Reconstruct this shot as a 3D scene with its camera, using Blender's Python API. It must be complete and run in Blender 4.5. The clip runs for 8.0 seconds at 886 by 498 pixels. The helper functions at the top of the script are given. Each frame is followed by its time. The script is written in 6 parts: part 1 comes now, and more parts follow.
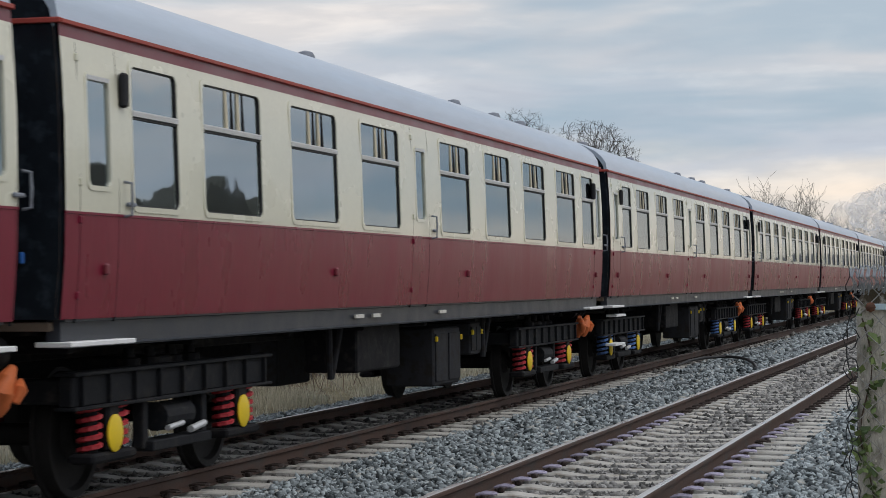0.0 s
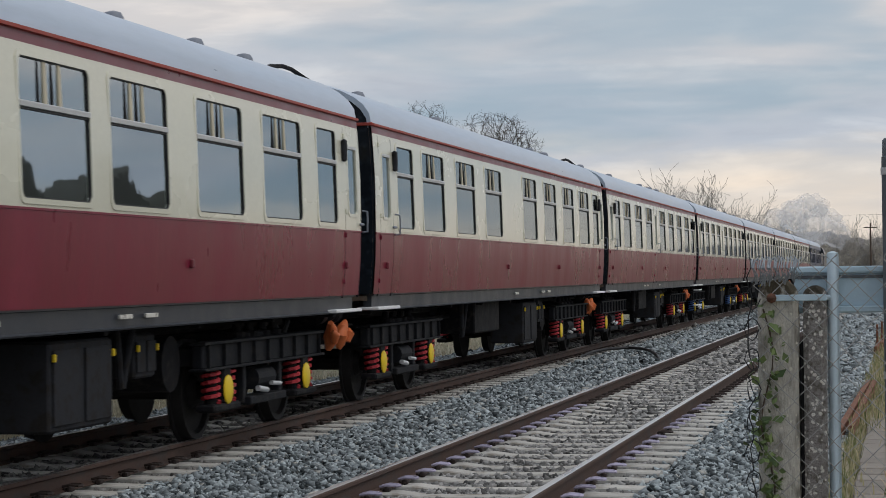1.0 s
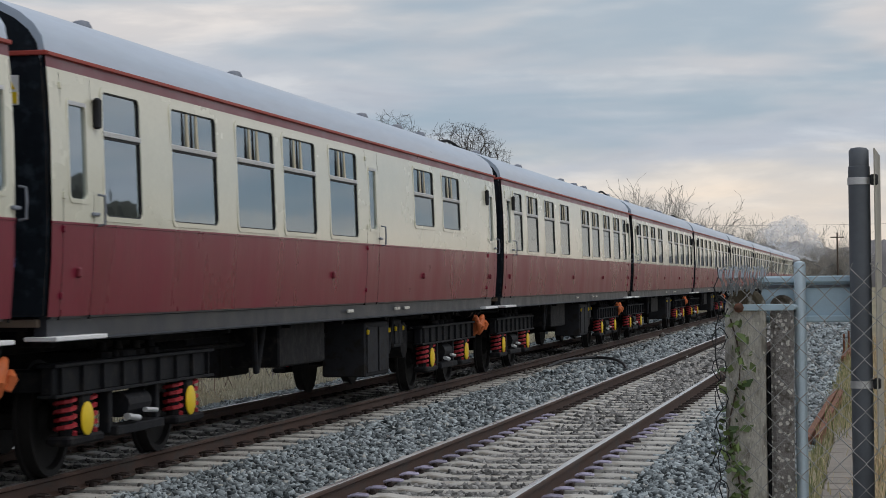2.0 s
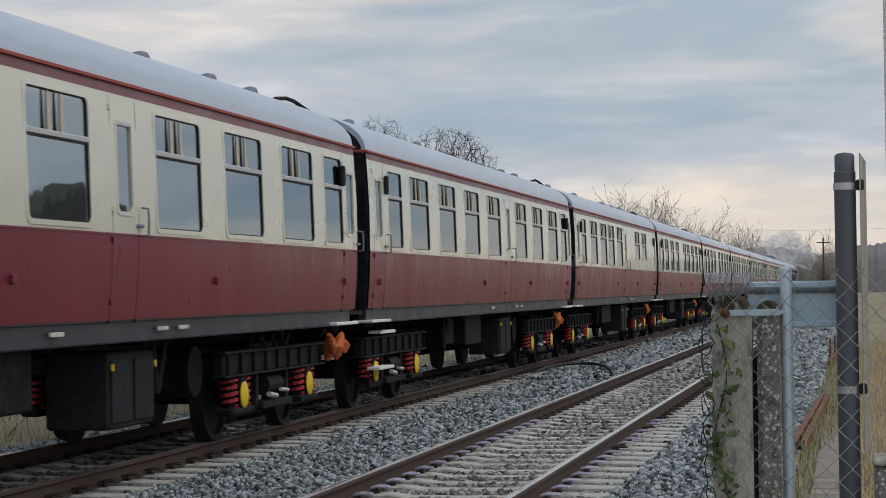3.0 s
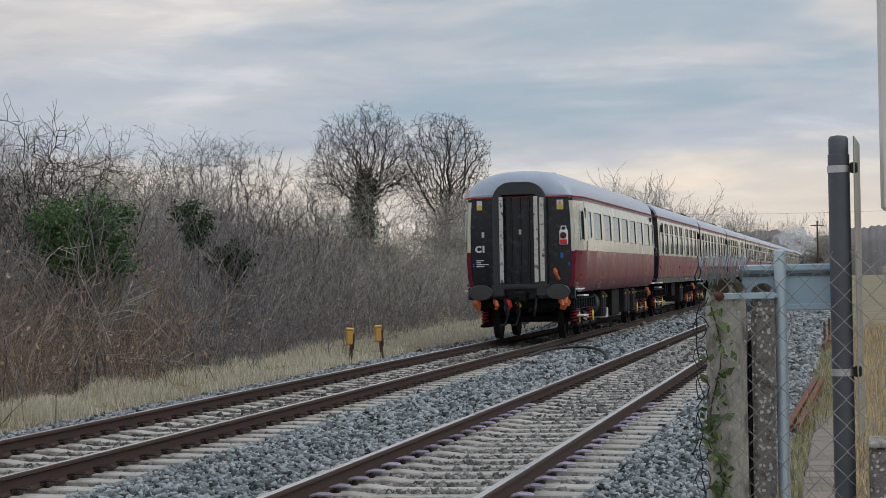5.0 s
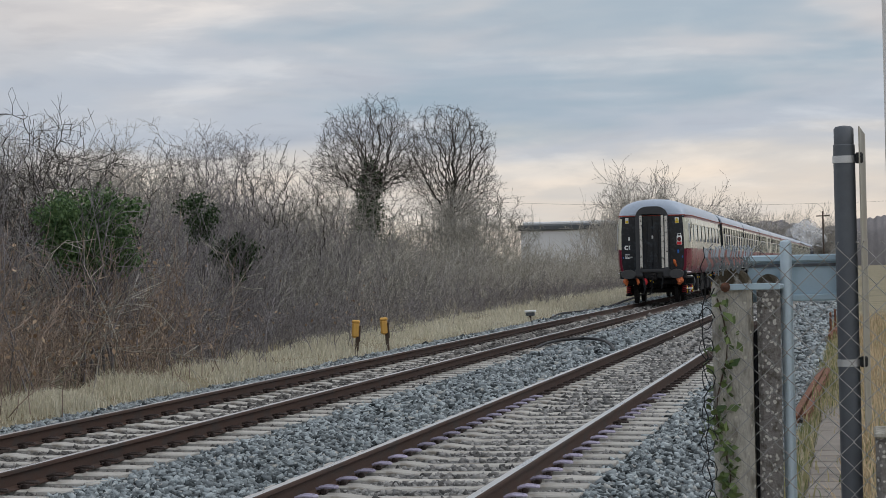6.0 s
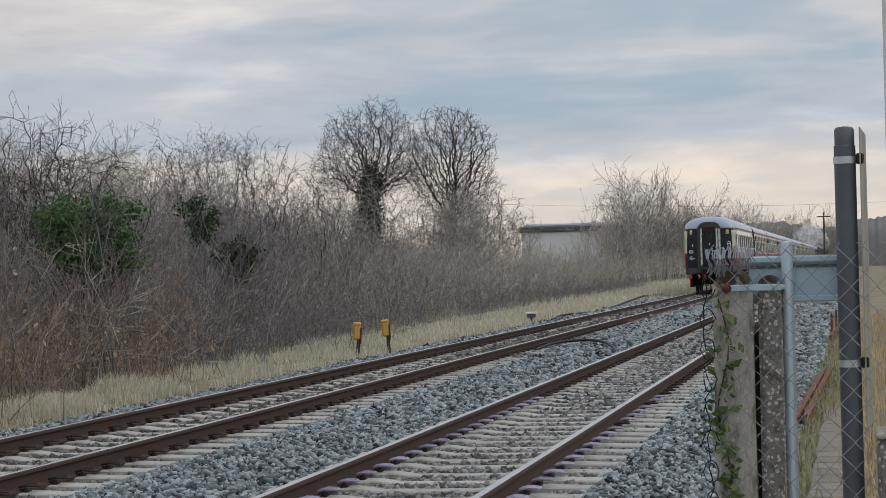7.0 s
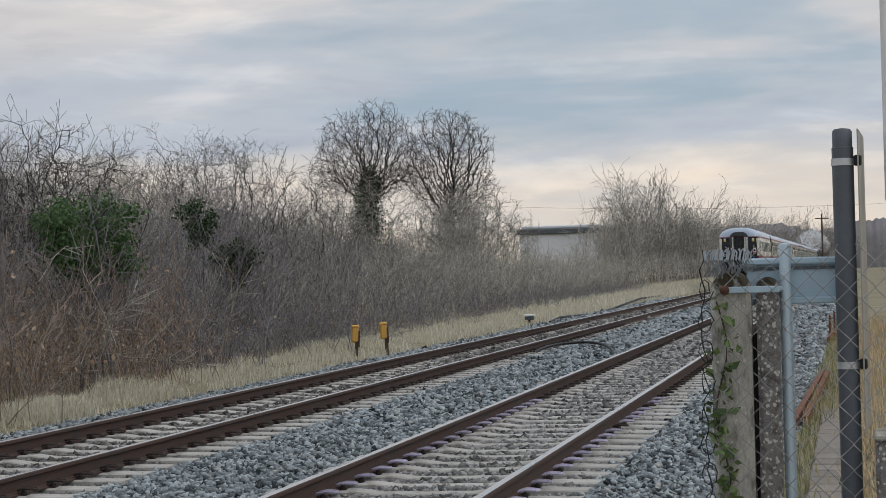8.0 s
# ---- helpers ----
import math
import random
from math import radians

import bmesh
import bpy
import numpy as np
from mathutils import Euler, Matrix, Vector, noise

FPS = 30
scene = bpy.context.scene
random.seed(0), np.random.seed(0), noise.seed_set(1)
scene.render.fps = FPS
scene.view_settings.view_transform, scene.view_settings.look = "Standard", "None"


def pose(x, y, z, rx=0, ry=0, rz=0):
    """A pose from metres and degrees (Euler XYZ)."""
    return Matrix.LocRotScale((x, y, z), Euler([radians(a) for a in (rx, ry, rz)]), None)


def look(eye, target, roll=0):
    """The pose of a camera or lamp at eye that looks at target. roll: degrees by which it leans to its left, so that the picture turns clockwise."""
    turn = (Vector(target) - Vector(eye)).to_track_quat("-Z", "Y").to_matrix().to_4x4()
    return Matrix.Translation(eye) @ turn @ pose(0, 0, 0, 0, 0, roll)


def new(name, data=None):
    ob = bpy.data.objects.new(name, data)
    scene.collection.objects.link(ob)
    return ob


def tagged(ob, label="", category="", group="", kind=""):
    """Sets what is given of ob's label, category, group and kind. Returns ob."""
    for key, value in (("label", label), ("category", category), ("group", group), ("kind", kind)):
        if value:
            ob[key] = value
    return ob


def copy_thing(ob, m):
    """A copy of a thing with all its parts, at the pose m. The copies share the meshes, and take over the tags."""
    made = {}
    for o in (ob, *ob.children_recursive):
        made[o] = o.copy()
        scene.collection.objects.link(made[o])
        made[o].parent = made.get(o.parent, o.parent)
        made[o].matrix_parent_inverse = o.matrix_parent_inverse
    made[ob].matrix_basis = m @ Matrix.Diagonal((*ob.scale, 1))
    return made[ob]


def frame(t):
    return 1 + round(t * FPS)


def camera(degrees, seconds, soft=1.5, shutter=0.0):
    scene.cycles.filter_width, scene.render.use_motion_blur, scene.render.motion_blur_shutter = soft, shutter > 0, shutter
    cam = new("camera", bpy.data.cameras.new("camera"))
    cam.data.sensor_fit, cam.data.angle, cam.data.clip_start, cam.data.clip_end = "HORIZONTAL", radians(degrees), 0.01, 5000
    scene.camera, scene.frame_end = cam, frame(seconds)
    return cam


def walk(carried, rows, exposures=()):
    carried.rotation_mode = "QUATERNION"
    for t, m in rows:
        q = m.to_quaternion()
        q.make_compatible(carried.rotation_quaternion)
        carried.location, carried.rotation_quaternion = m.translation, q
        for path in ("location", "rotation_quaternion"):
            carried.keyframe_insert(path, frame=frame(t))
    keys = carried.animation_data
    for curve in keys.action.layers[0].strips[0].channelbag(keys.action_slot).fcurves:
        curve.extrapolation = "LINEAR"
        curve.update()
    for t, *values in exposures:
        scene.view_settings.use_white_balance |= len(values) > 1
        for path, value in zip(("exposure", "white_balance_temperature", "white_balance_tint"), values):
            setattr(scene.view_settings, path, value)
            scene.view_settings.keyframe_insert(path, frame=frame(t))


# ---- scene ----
from itertools import count

# x across the line (right), y along it (the way the train runs), z up from the rail heads
cam = camera(22.73, 8.0, 0.8, 0.05)
PATH = [
    (0, pose(0, 0, 1.494, 90.941, 0.611, 14.258)),
    (0.5, pose(0, 0, 1.494, 90.676, 0.586, 12.694)),
    (1, pose(0, 0, 1.494, 90.702, 0.718, 11.756)),
    (1.5, pose(0, 0, 1.494, 90.815, 0.713, 11.245)),
    (3, pose(0, 0, 1.494, 91.096, 0.834, 10.570)),
    (3.5, pose(0, 0, 1.494, 91.026, 0.882, 10.466)),
    (4, pose(0, 0, 1.494, 90.937, 0.909, 10.410)),
    (4.5, pose(0, 0, 1.494, 90.836, 0.960, 10.387)),
    (6, pose(0, 0, 1.494, 90.484, 1.310, 10.572)),
    (6.5, pose(0, 0, 1.494, 90.494, 1.371, 10.591)),
    (7, pose(0, 0, 1.494, 90.534, 1.479, 10.597)),
    (7.5, pose(0, 0, 1.494, 90.577, 1.542, 10.577)),
    (8, pose(0, 0, 1.494, 90.597, 1.583, 10.549)),
]
walk(cam, PATH, [(0.0, 0.15), (0.5, 0.10), (1.2, 0.0), (8.0, 0.0)])

# ---- sky and light ----
SUN_AZ, SUN_EL = 95.0, 58.0      # degrees from the line's direction towards +x, and above the horizon


def build_world():
    w = bpy.data.worlds.new("cloudy_sky")
    scene.world = w
    w.use_nodes = True
    nt = w.node_tree
    nt.nodes.clear()
    N, L = nt.nodes.new, nt.links.new
    out, bg = N("ShaderNodeOutputWorld"), N("ShaderNodeBackground")
    sky = N("ShaderNodeTexSky")
    sky.sky_type, sky.sun_disc = "NISHITA", False
    sky.sun_elevation, sky.sun_rotation = radians(SUN_EL), radians(SUN_AZ)
    sky.air_density, sky.dust_density, sky.ozone_density = 1.0, 2.5, 1.5
    gain = N("ShaderNodeMix")
    gain.data_type, gain.blend_type = "RGBA", "MULTIPLY"
    gain.inputs[0].default_value = 1.0
    L(sky.outputs[0], gain.inputs[6])
    gain.inputs[7].default_value = (0.075, 0.075, 0.075, 1)
    co = N("ShaderNodeTexCoord")
    sep = N("ShaderNodeSeparateXYZ")
    L(co.outputs["Generated"], sep.inputs[0])

    def noise_layer(scale, zs, detail, rough, w4, dist=0.0):
        mp = N("ShaderNodeMapping")
        mp.inputs["Scale"].default_value = (1, 1, zs)
        mp.inputs["Location"].default_value = (w4, w4 * 0.37, w4 * 0.71)
        L(co.outputs["Generated"], mp.inputs["Vector"])
        n = N("ShaderNodeTexNoise")
        n.inputs["Scale"].default_value, n.inputs["Detail"].default_value = scale, detail
        n.inputs["Roughness"].default_value, n.inputs["Distortion"].default_value = rough, dist
        L(mp.outputs[0], n.inputs["Vector"])
        return n.outputs["Fac"]

    def ramp(fac, stops):
        r = N("ShaderNodeValToRGB")
        r.color_ramp.interpolation = "EASE"
        el = r.color_ramp.elements
        while len(el) < len(stops):
            el.new(0.5)
        for e, (p, c) in zip(el, stops):
            e.position, e.color = p, (c if len(c) == 4 else (*c, 1))
        L(fac, r.inputs[0])
        return r.outputs[0]

    def mix(fac, a, b):
        m = N("ShaderNodeMix")
        m.data_type = "RGBA"
        for sock, v in ((0, fac), (6, a), (7, b)):
            if isinstance(v, (tuple, float)):
                m.inputs[sock].default_value = v
            else:
                L(v, m.inputs[sock])
        return m.outputs[2]

    # layered cloud: cream and pink close above the horizon, blue-grey higher, lilac grey overhead
    def calc(op, a, c):
        k = N("ShaderNodeMath")
        k.operation = op
        for slot, v in enumerate((a, c)):
            if isinstance(v, (int, float)):
                k.inputs[slot].default_value = v
            else:
                L(v, k.inputs[slot])
        return k.outputs[0]

    wave = noise_layer(5.5, 5.0, 5, 0.5, 3.1, 0.4)
    height = calc("ADD", sep.outputs["Z"], calc("MULTIPLY", calc("SUBTRACT", wave, 0.5), 0.11))
    layers = ramp(calc("MULTIPLY", height, 5.0), [(0.0, (0.76, 0.65, 0.56)), (0.12, (0.77, 0.685, 0.60)), (0.23, (0.66, 0.63, 0.60)), (0.35, (0.49, 0.535, 0.605)), (0.48, (0.57, 0.585, 0.62)), (0.62, (0.66, 0.64, 0.64)), (1.0, (0.58, 0.60, 0.65))])
    puffs = ramp(noise_layer(13.0, 4.5, 6, 0.55, 6.4, 0.3), [(0.30, (0.90, 0.905, 0.92)), (0.5, (1.0, 1.0, 1.0)), (0.70, (1.20, 1.17, 1.13))])
    cloud = N("ShaderNodeMix")
    cloud.data_type, cloud.blend_type = "RGBA", "MULTIPLY"
    cloud.inputs[0].default_value = 1.0
    L(layers, cloud.inputs[6])
    L(puffs, cloud.inputs[7])
    # thin places where the blue shows
    gaps = ramp(noise_layer(4.2, 5.5, 4, 0.5, 2.6, 0.4), [(0.47, (0, 0, 0)), (0.64, (0.72, 0.72, 0.72))])
    clear = calc("MULTIPLY", gaps, ramp(sep.outputs["Z"], [(0.02, (0, 0, 0)), (0.05, (1, 1, 1))]))
    blue = mix(0.35, (0.36, 0.51, 0.65, 1), gain.outputs[2])
    col = mix(clear, cloud.outputs[2], blue)
    L(col, bg.inputs["Color"])
    bg.inputs["Strength"].default_value = 1.0
    L(bg.outputs[0], out.inputs["Surface"])


build_world()
sun = new("sun", bpy.data.lights.new("sun", "SUN"))
sun.data.energy, sun.data.angle, sun.data.color = 0.95, radians(40), (1.0, 0.965, 0.915)
sun.matrix_world = look((math.sin(radians(SUN_AZ)) * 60, math.cos(radians(SUN_AZ)) * 60, math.tan(radians(SUN_EL)) * 60), (0, 0, 0))

# ---- materials ----
def surface(name, color, rough=0.6, metal=0.0, var=0.15, scale=3.0, fine=60.0, bump=0.15, tint=None, spot=None, per=0.0, stretch=(1, 1, 1), coat=0.0, spec=0.4):
    """A procedural surface: base colour, broad stains, fine grain with relief, an optional second colour in patches, spread per object."""
    m = bpy.data.materials.new(name)
    m.use_nodes = True
    nt = m.node_tree
    N, L = nt.nodes.new, nt.links.new
    b = nt.nodes["Principled BSDF"]
    b.inputs["Roughness"].default_value, b.inputs["Metallic"].default_value = rough, metal
    b.inputs["Coat Weight"].default_value = coat
    b.inputs["Specular IOR Level"].default_value = spec
    co, mp = N("ShaderNodeTexCoord"), N("ShaderNodeMapping")
    mp.inputs["Scale"].default_value = stretch
    L(co.outputs["Object"], mp.inputs["Vector"])

    def nz(s, d, r=0.55):
        n = N("ShaderNodeTexNoise")
        n.inputs["Scale"].default_value, n.inputs["Detail"].default_value, n.inputs["Roughness"].default_value = s, d, r
        L(mp.outputs[0], n.inputs["Vector"])
        return n.outputs["Fac"]

    def math_node(op, a, c):
        k = N("ShaderNodeMath")
        k.operation = op
        for i, v in enumerate((a, c)):
            if isinstance(v, (int, float)):
                k.inputs[i].default_value = v
            else:
                L(v, k.inputs[i])
        return k.outputs[0]

    big, small = nz(scale, 4), nz(fine, 3, 0.65)
    f = math_node("ADD", math_node("MULTIPLY", math_node("SUBTRACT", big, 0.5), 2.2 * var), math_node("MULTIPLY", math_node("SUBTRACT", small, 0.5), 1.3 * var))
    if per:
        info = N("ShaderNodeObjectInfo")
        f = math_node("ADD", f, math_node("MULTIPLY", math_node("SUBTRACT", info.outputs["Random"], 0.5), per))
    gain = math_node("ADD", f, 1.0)
    base = None
    if tint:
        mx = N("ShaderNodeMix")
        mx.data_type = "RGBA"
        rp = N("ShaderNodeMapRange")
        rp.inputs["From Min"].default_value, rp.inputs["From Max"].default_value = spot or (0.5, 0.62)
        L(nz(scale * 2.3, 5), rp.inputs["Value"])
        L(rp.outputs[0], mx.inputs[0])
        mx.inputs[6].default_value, mx.inputs[7].default_value = (*color, 1), (*tint, 1)
        base = mx.outputs[2]
    sc = N("ShaderNodeVectorMath")
    sc.operation = "SCALE"
    if base:
        L(base, sc.inputs[0])
    else:
        sc.inputs[0].default_value = color
    L(gain, sc.inputs["Scale"])
    L(sc.outputs[0], b.inputs["Base Color"])
    rr = math_node("ADD", math_node("MULTIPLY", math_node("SUBTRACT", big, 0.5), 0.35), rough)
    L(rr, b.inputs["Roughness"])
    if bump:
        bp = N("ShaderNodeBump")
        bp.inputs["Strength"].default_value, bp.inputs["Distance"].default_value = bump, 0.02
        L(small, bp.inputs["Height"])
        L(bp.outputs[0], b.inputs["Normal"])
    return m


def island_surface(name, c0, c1, rough=0.85, fine=90.0, bump=0.3, c2=None, sheer=0.0):
    """For joined pieces: each loose piece takes its own colour between c0 and c1."""
    m = bpy.data.materials.new(name)
    m.use_nodes = True
    nt = m.node_tree
    N, L = nt.nodes.new, nt.links.new
    b = nt.nodes["Principled BSDF"]
    b.inputs["Roughness"].default_value = rough
    b.inputs["Specular IOR Level"].default_value = 0.3
    geo, rp = N("ShaderNodeNewGeometry"), N("ShaderNodeValToRGB")
    el = rp.color_ramp.elements
    el[0].color, el[1].color = (*c0, 1), (*c1, 1)
    if c2:
        e = el.new(0.93)
        e.color = (*c1, 1)
        el[-1].color = (*c2, 1)
    L(geo.outputs["Random Per Island"], rp.inputs[0])
    co, n, bp = N("ShaderNodeTexCoord"), N("ShaderNodeTexNoise"), N("ShaderNodeBump")
    L(co.outputs["Object"], n.inputs["Vector"])
    n.inputs["Scale"].default_value = fine
    mx = N("ShaderNodeMix")
    mx.data_type, mx.blend_type = "RGBA", "OVERLAY"
    mx.inputs[0].default_value = 0.35
    L(rp.outputs[0], mx.inputs[6])
    L(n.outputs["Fac"], mx.inputs[7])
    L(mx.outputs[2], b.inputs["Base Color"])
    bp.inputs["Strength"].default_value, bp.inputs["Distance"].default_value = bump, 0.01
    L(n.outputs["Fac"], bp.inputs["Height"])
    L(bp.outputs[0], b.inputs["Normal"])
    if sheer:
        tl, half = N("ShaderNodeBsdfTranslucent"), N("ShaderNodeMixShader")
        L(mx.outputs[2], tl.inputs[0])
        half.inputs[0].default_value = sheer
        L(b.outputs[0], half.inputs[1])
        L(tl.outputs[0], half.inputs[2])
        L(half.outputs[0], nt.nodes["Material Output"].inputs["Surface"])
    return m


def glazing(name, tint, rough=0.02, clear=0.55, ior=2.9):
    """Window glass: clear, with the mirror image growing towards a flat view."""
    m = bpy.data.materials.new(name)
    m.use_nodes = True
    nt = m.node_tree
    nt.nodes.clear()
    N, L = nt.nodes.new, nt.links.new
    out, mix = N("ShaderNodeOutputMaterial"), N("ShaderNodeMixShader")
    tr, gl, fr = N("ShaderNodeBsdfTransparent"), N("ShaderNodeBsdfGlossy"), N("ShaderNodeFresnel")
    tr.inputs[0].default_value = (*[c * clear for c in tint], 1)
    gl.inputs["Roughness"].default_value = rough
    gl.inputs[0].default_value = (0.86, 0.95, 1.0, 1)
    fr.inputs["IOR"].default_value = ior
    co, n, bp = N("ShaderNodeTexCoord"), N("ShaderNodeTexNoise"), N("ShaderNodeBump")
    L(co.outputs["Object"], n.inputs["Vector"])
    n.inputs["Scale"].default_value = 1.6
    bp.inputs["Strength"].default_value, bp.inputs["Distance"].default_value = 0.04, 0.05
    L(n.outputs["Fac"], bp.inputs["Height"])
    L(bp.outputs[0], gl.inputs["Normal"])
    L(fr.outputs[0], mix.inputs[0])
    L(tr.outputs[0], mix.inputs[1])
    L(gl.outputs[0], mix.inputs[2])
    L(mix.outputs[0], out.inputs["Surface"])
    return m


def vapour(name, color, dense, scale):
    """Steam: thin, cloudy, lets the view through in patches."""
    m = bpy.data.materials.new(name)
    m.use_nodes = True
    nt = m.node_tree
    nt.nodes.clear()
    N, L = nt.nodes.new, nt.links.new
    out, mix = N("ShaderNodeOutputMaterial"), N("ShaderNodeMixShader")
    tr, df, tl, add = N("ShaderNodeBsdfTransparent"), N("ShaderNodeBsdfDiffuse"), N("ShaderNodeBsdfTranslucent"), N("ShaderNodeMixShader")
    df.inputs[0].default_value = tl.inputs[0].default_value = (*color, 1)
    co, n, rp = N("ShaderNodeTexCoord"), N("ShaderNodeTexNoise"), N("ShaderNodeMapRange")
    L(co.outputs["Object"], n.inputs["Vector"])
    n.inputs["Scale"].default_value, n.inputs["Detail"].default_value = scale, 3
    rp.inputs["From Min"].default_value, rp.inputs["From Max"].default_value = 0.30, 0.78
    rp.inputs["To Max"].default_value = dense
    L(n.outputs["Fac"], rp.inputs["Value"])
    L(df.outputs[0], add.inputs[1])
    L(tl.outputs[0], add.inputs[2])
    add.inputs[0].default_value = 0.5
    L(rp.outputs[0], mix.inputs[0])
    L(tr.outputs[0], mix.inputs[1])
    L(add.outputs[0], mix.inputs[2])
    L(mix.outputs[0], out.inputs["Surface"])
    return m


CREAM = surface("cream_paint", (0.67, 0.66, 0.545), 0.26, var=0.10, scale=1.1, fine=25, bump=0.02, stretch=(1, 0.6, 1), coat=0.25)
MAROON = surface("maroon_paint", (0.165, 0.010, 0.030), 0.30, var=0.22, scale=1.6, fine=22, bump=0.05, tint=(0.185, 0.016, 0.038), spot=(0.50, 0.72), stretch=(1, 0.8, 0.30), spec=0.25)
BAND = surface("maroon_band_paint", (0.17, 0.028, 0.04), 0.35, var=0.12, scale=2, fine=30, bump=0.02)
GUTTER = surface("orange_gutter_paint", (0.36, 0.060, 0.045), 0.5, var=0.15, scale=4, fine=40, bump=0.03)
ROOF = surface("grey_roof_paint", (0.40, 0.47, 0.57), 0.36, var=0.17, scale=2.2, fine=14, bump=0.05, stretch=(1, 0.12, 1), coat=0.15)
# bluish patches in the colour stand in for sky reflections on the gloss
BLACK = surface("black_end_paint", (0.014, 0.018, 0.024), 0.18, var=0.3, scale=3, fine=12, bump=0.08, tint=(0.034, 0.046, 0.060), spot=(0.52, 0.7), spec=0.4)
UNDER = surface("grimy_underframe", (0.010, 0.010, 0.012), 0.65, var=0.35, scale=4, fine=40, bump=0.15, tint=(0.032, 0.029, 0.027), spot=(0.5, 0.7), spec=0.1)
BOXGREY = surface("dusty_box_paint", (0.026, 0.027, 0.031), 0.7, var=0.3, scale=4, fine=40, bump=0.1, tint=(0.022, 0.02, 0.019), spec=0.1)
BOGIE = surface("oily_bogie_paint", (0.014, 0.015, 0.018), 0.65, var=0.35, scale=4, fine=40, bump=0.12, tint=(0.030, 0.028, 0.027), spot=(0.52, 0.7), spec=0.12)
SOLE = surface("solebar_paint", (0.036, 0.040, 0.050), 0.42, var=0.25, scale=3, fine=30, bump=0.08, spec=0.35)
BELLOWS = surface("gangway_rubber", (0.016, 0.018, 0.02), 0.6, var=0.3, scale=5, fine=30, bump=0.1)
GANGGREY = surface("gangway_grey_paint", (0.046, 0.048, 0.053), 0.5, var=0.3, scale=5, fine=30, bump=0.1)
BUFFER = surface("buffer_steel", (0.07, 0.072, 0.075), 0.45, 0.4, var=0.3, scale=8, fine=40, bump=0.08)
REDPAINT = surface("red_spring_paint", (0.40, 0.03, 0.04), 0.5, var=0.2, scale=6, fine=40, bump=0.05)
BLUEPAINT = surface("blue_spring_paint", (0.08, 0.17, 0.42), 0.5, var=0.2, scale=6, fine=40, bump=0.05)
YELLOW = surface("yellow_paint", (0.78, 0.55, 0.02), 0.5, var=0.12, scale=6, fine=40, bump=0.04)
WHITE = surface("white_paint", (0.78, 0.79, 0.80), 0.5, var=0.1, scale=6, fine=40, bump=0.04)
OLDWHITE = surface("rubbed_white_paint", (0.62, 0.60, 0.55), 0.6, var=0.2, scale=5, fine=25, bump=0.1, tint=(0.12, 0.10, 0.08), spot=(0.56, 0.64))
ORANGE = surface("orange_cable_cover", (0.60, 0.15, 0.045), 0.6, var=0.25, scale=6, fine=40, bump=0.1)
BLUETAG = surface("blue_hose_tap", (0.03, 0.16, 0.55), 0.5, var=0.1, scale=6)
REDTAG = surface("red_tag", (0.7, 0.04, 0.05), 0.5, var=0.1, scale=6)
NAVY = surface("dark_blue_paint", (0.045, 0.06, 0.11), 0.35, var=0.15, scale=2, fine=25, bump=0.02, coat=0.2)
SEAL = surface("window_rubber", (0.02, 0.021, 0.023), 0.6, var=0.1, scale=8)
ALLOY = surface("window_alloy", (0.62, 0.63, 0.64), 0.4, 0.5, var=0.1, scale=8)
CURTAIN = surface("pale_curtain", (0.55, 0.50, 0.38), 0.9, var=0.15, scale=6, fine=60, bump=0.2, stretch=(1, 6, 0.5))
INSIDE = surface("coach_lining", (0.16, 0.12, 0.09), 0.7, var=0.2, scale=2, fine=20)
SEAT = surface("seat_moquette", (0.06, 0.05, 0.07), 0.9, var=0.2, scale=8, fine=80)
GLASS = glazing("window_glass", (0.80, 0.92, 1.0), ior=6.0)
GREYGLASS = glazing("tinted_window_glass", (0.45, 0.55, 0.65), 0.03, 0.4, 2.05)
FROST = surface("obscured_glass", (0.30, 0.46, 0.50), 0.25, var=0.06, scale=3, fine=80, bump=0.05, coat=0.5)
WHEEL = surface("wheel_steel", (0.022, 0.021, 0.021), 0.6, 0.2, var=0.3, scale=6, fine=40, bump=0.1, spec=0.1)

RAILSIDE = surface("rusty_rail_side", (0.066, 0.037, 0.027), 0.8, 0.0, var=0.25, scale=3, fine=50, bump=0.2, tint=(0.055, 0.040, 0.034), stretch=(1, 0.3, 1))
RAILTOP = surface("worn_rail_head", (0.62, 0.60, 0.58), 0.30, 0.9, var=0.12, scale=5, fine=60, bump=0.02, stretch=(1, 0.1, 1))
SLEEPER = surface("sleeper_concrete", (0.44, 0.425, 0.395), 0.9, var=0.2, scale=3, fine=60, bump=0.25, tint=(0.28, 0.25, 0.21), spot=(0.52, 0.68), per=0.22)
CLIPRUST = surface("rusty_clip", (0.045, 0.032, 0.028), 0.75, 0.2, var=0.3, scale=20, fine=80, bump=0.2, per=0.4)
CLIPBLUE = surface("painted_clip", (0.40, 0.37, 0.49), 0.6, 0.1, var=0.3, scale=20, fine=80, bump=0.2, per=0.5)
# stones differ in tone; the dark end also stands in for relief shadow
STONE = island_surface("ballast_stone", (0.021, 0.028, 0.031), (0.41, 0.462, 0.485), 0.85, 40, 0.4, (0.40, 0.39, 0.36))
BED = surface("ballast_bed", (0.17, 0.175, 0.172), 0.95, var=0.5, scale=9, fine=22, bump=1.0, tint=(0.06, 0.06, 0.062), spot=(0.45, 0.62))
GROUND = surface("rough_ground", (0.27, 0.235, 0.155), 0.95, var=0.3, scale=0.5, fine=9, bump=0.6, tint=(0.17, 0.15, 0.09), spot=(0.48, 0.64))
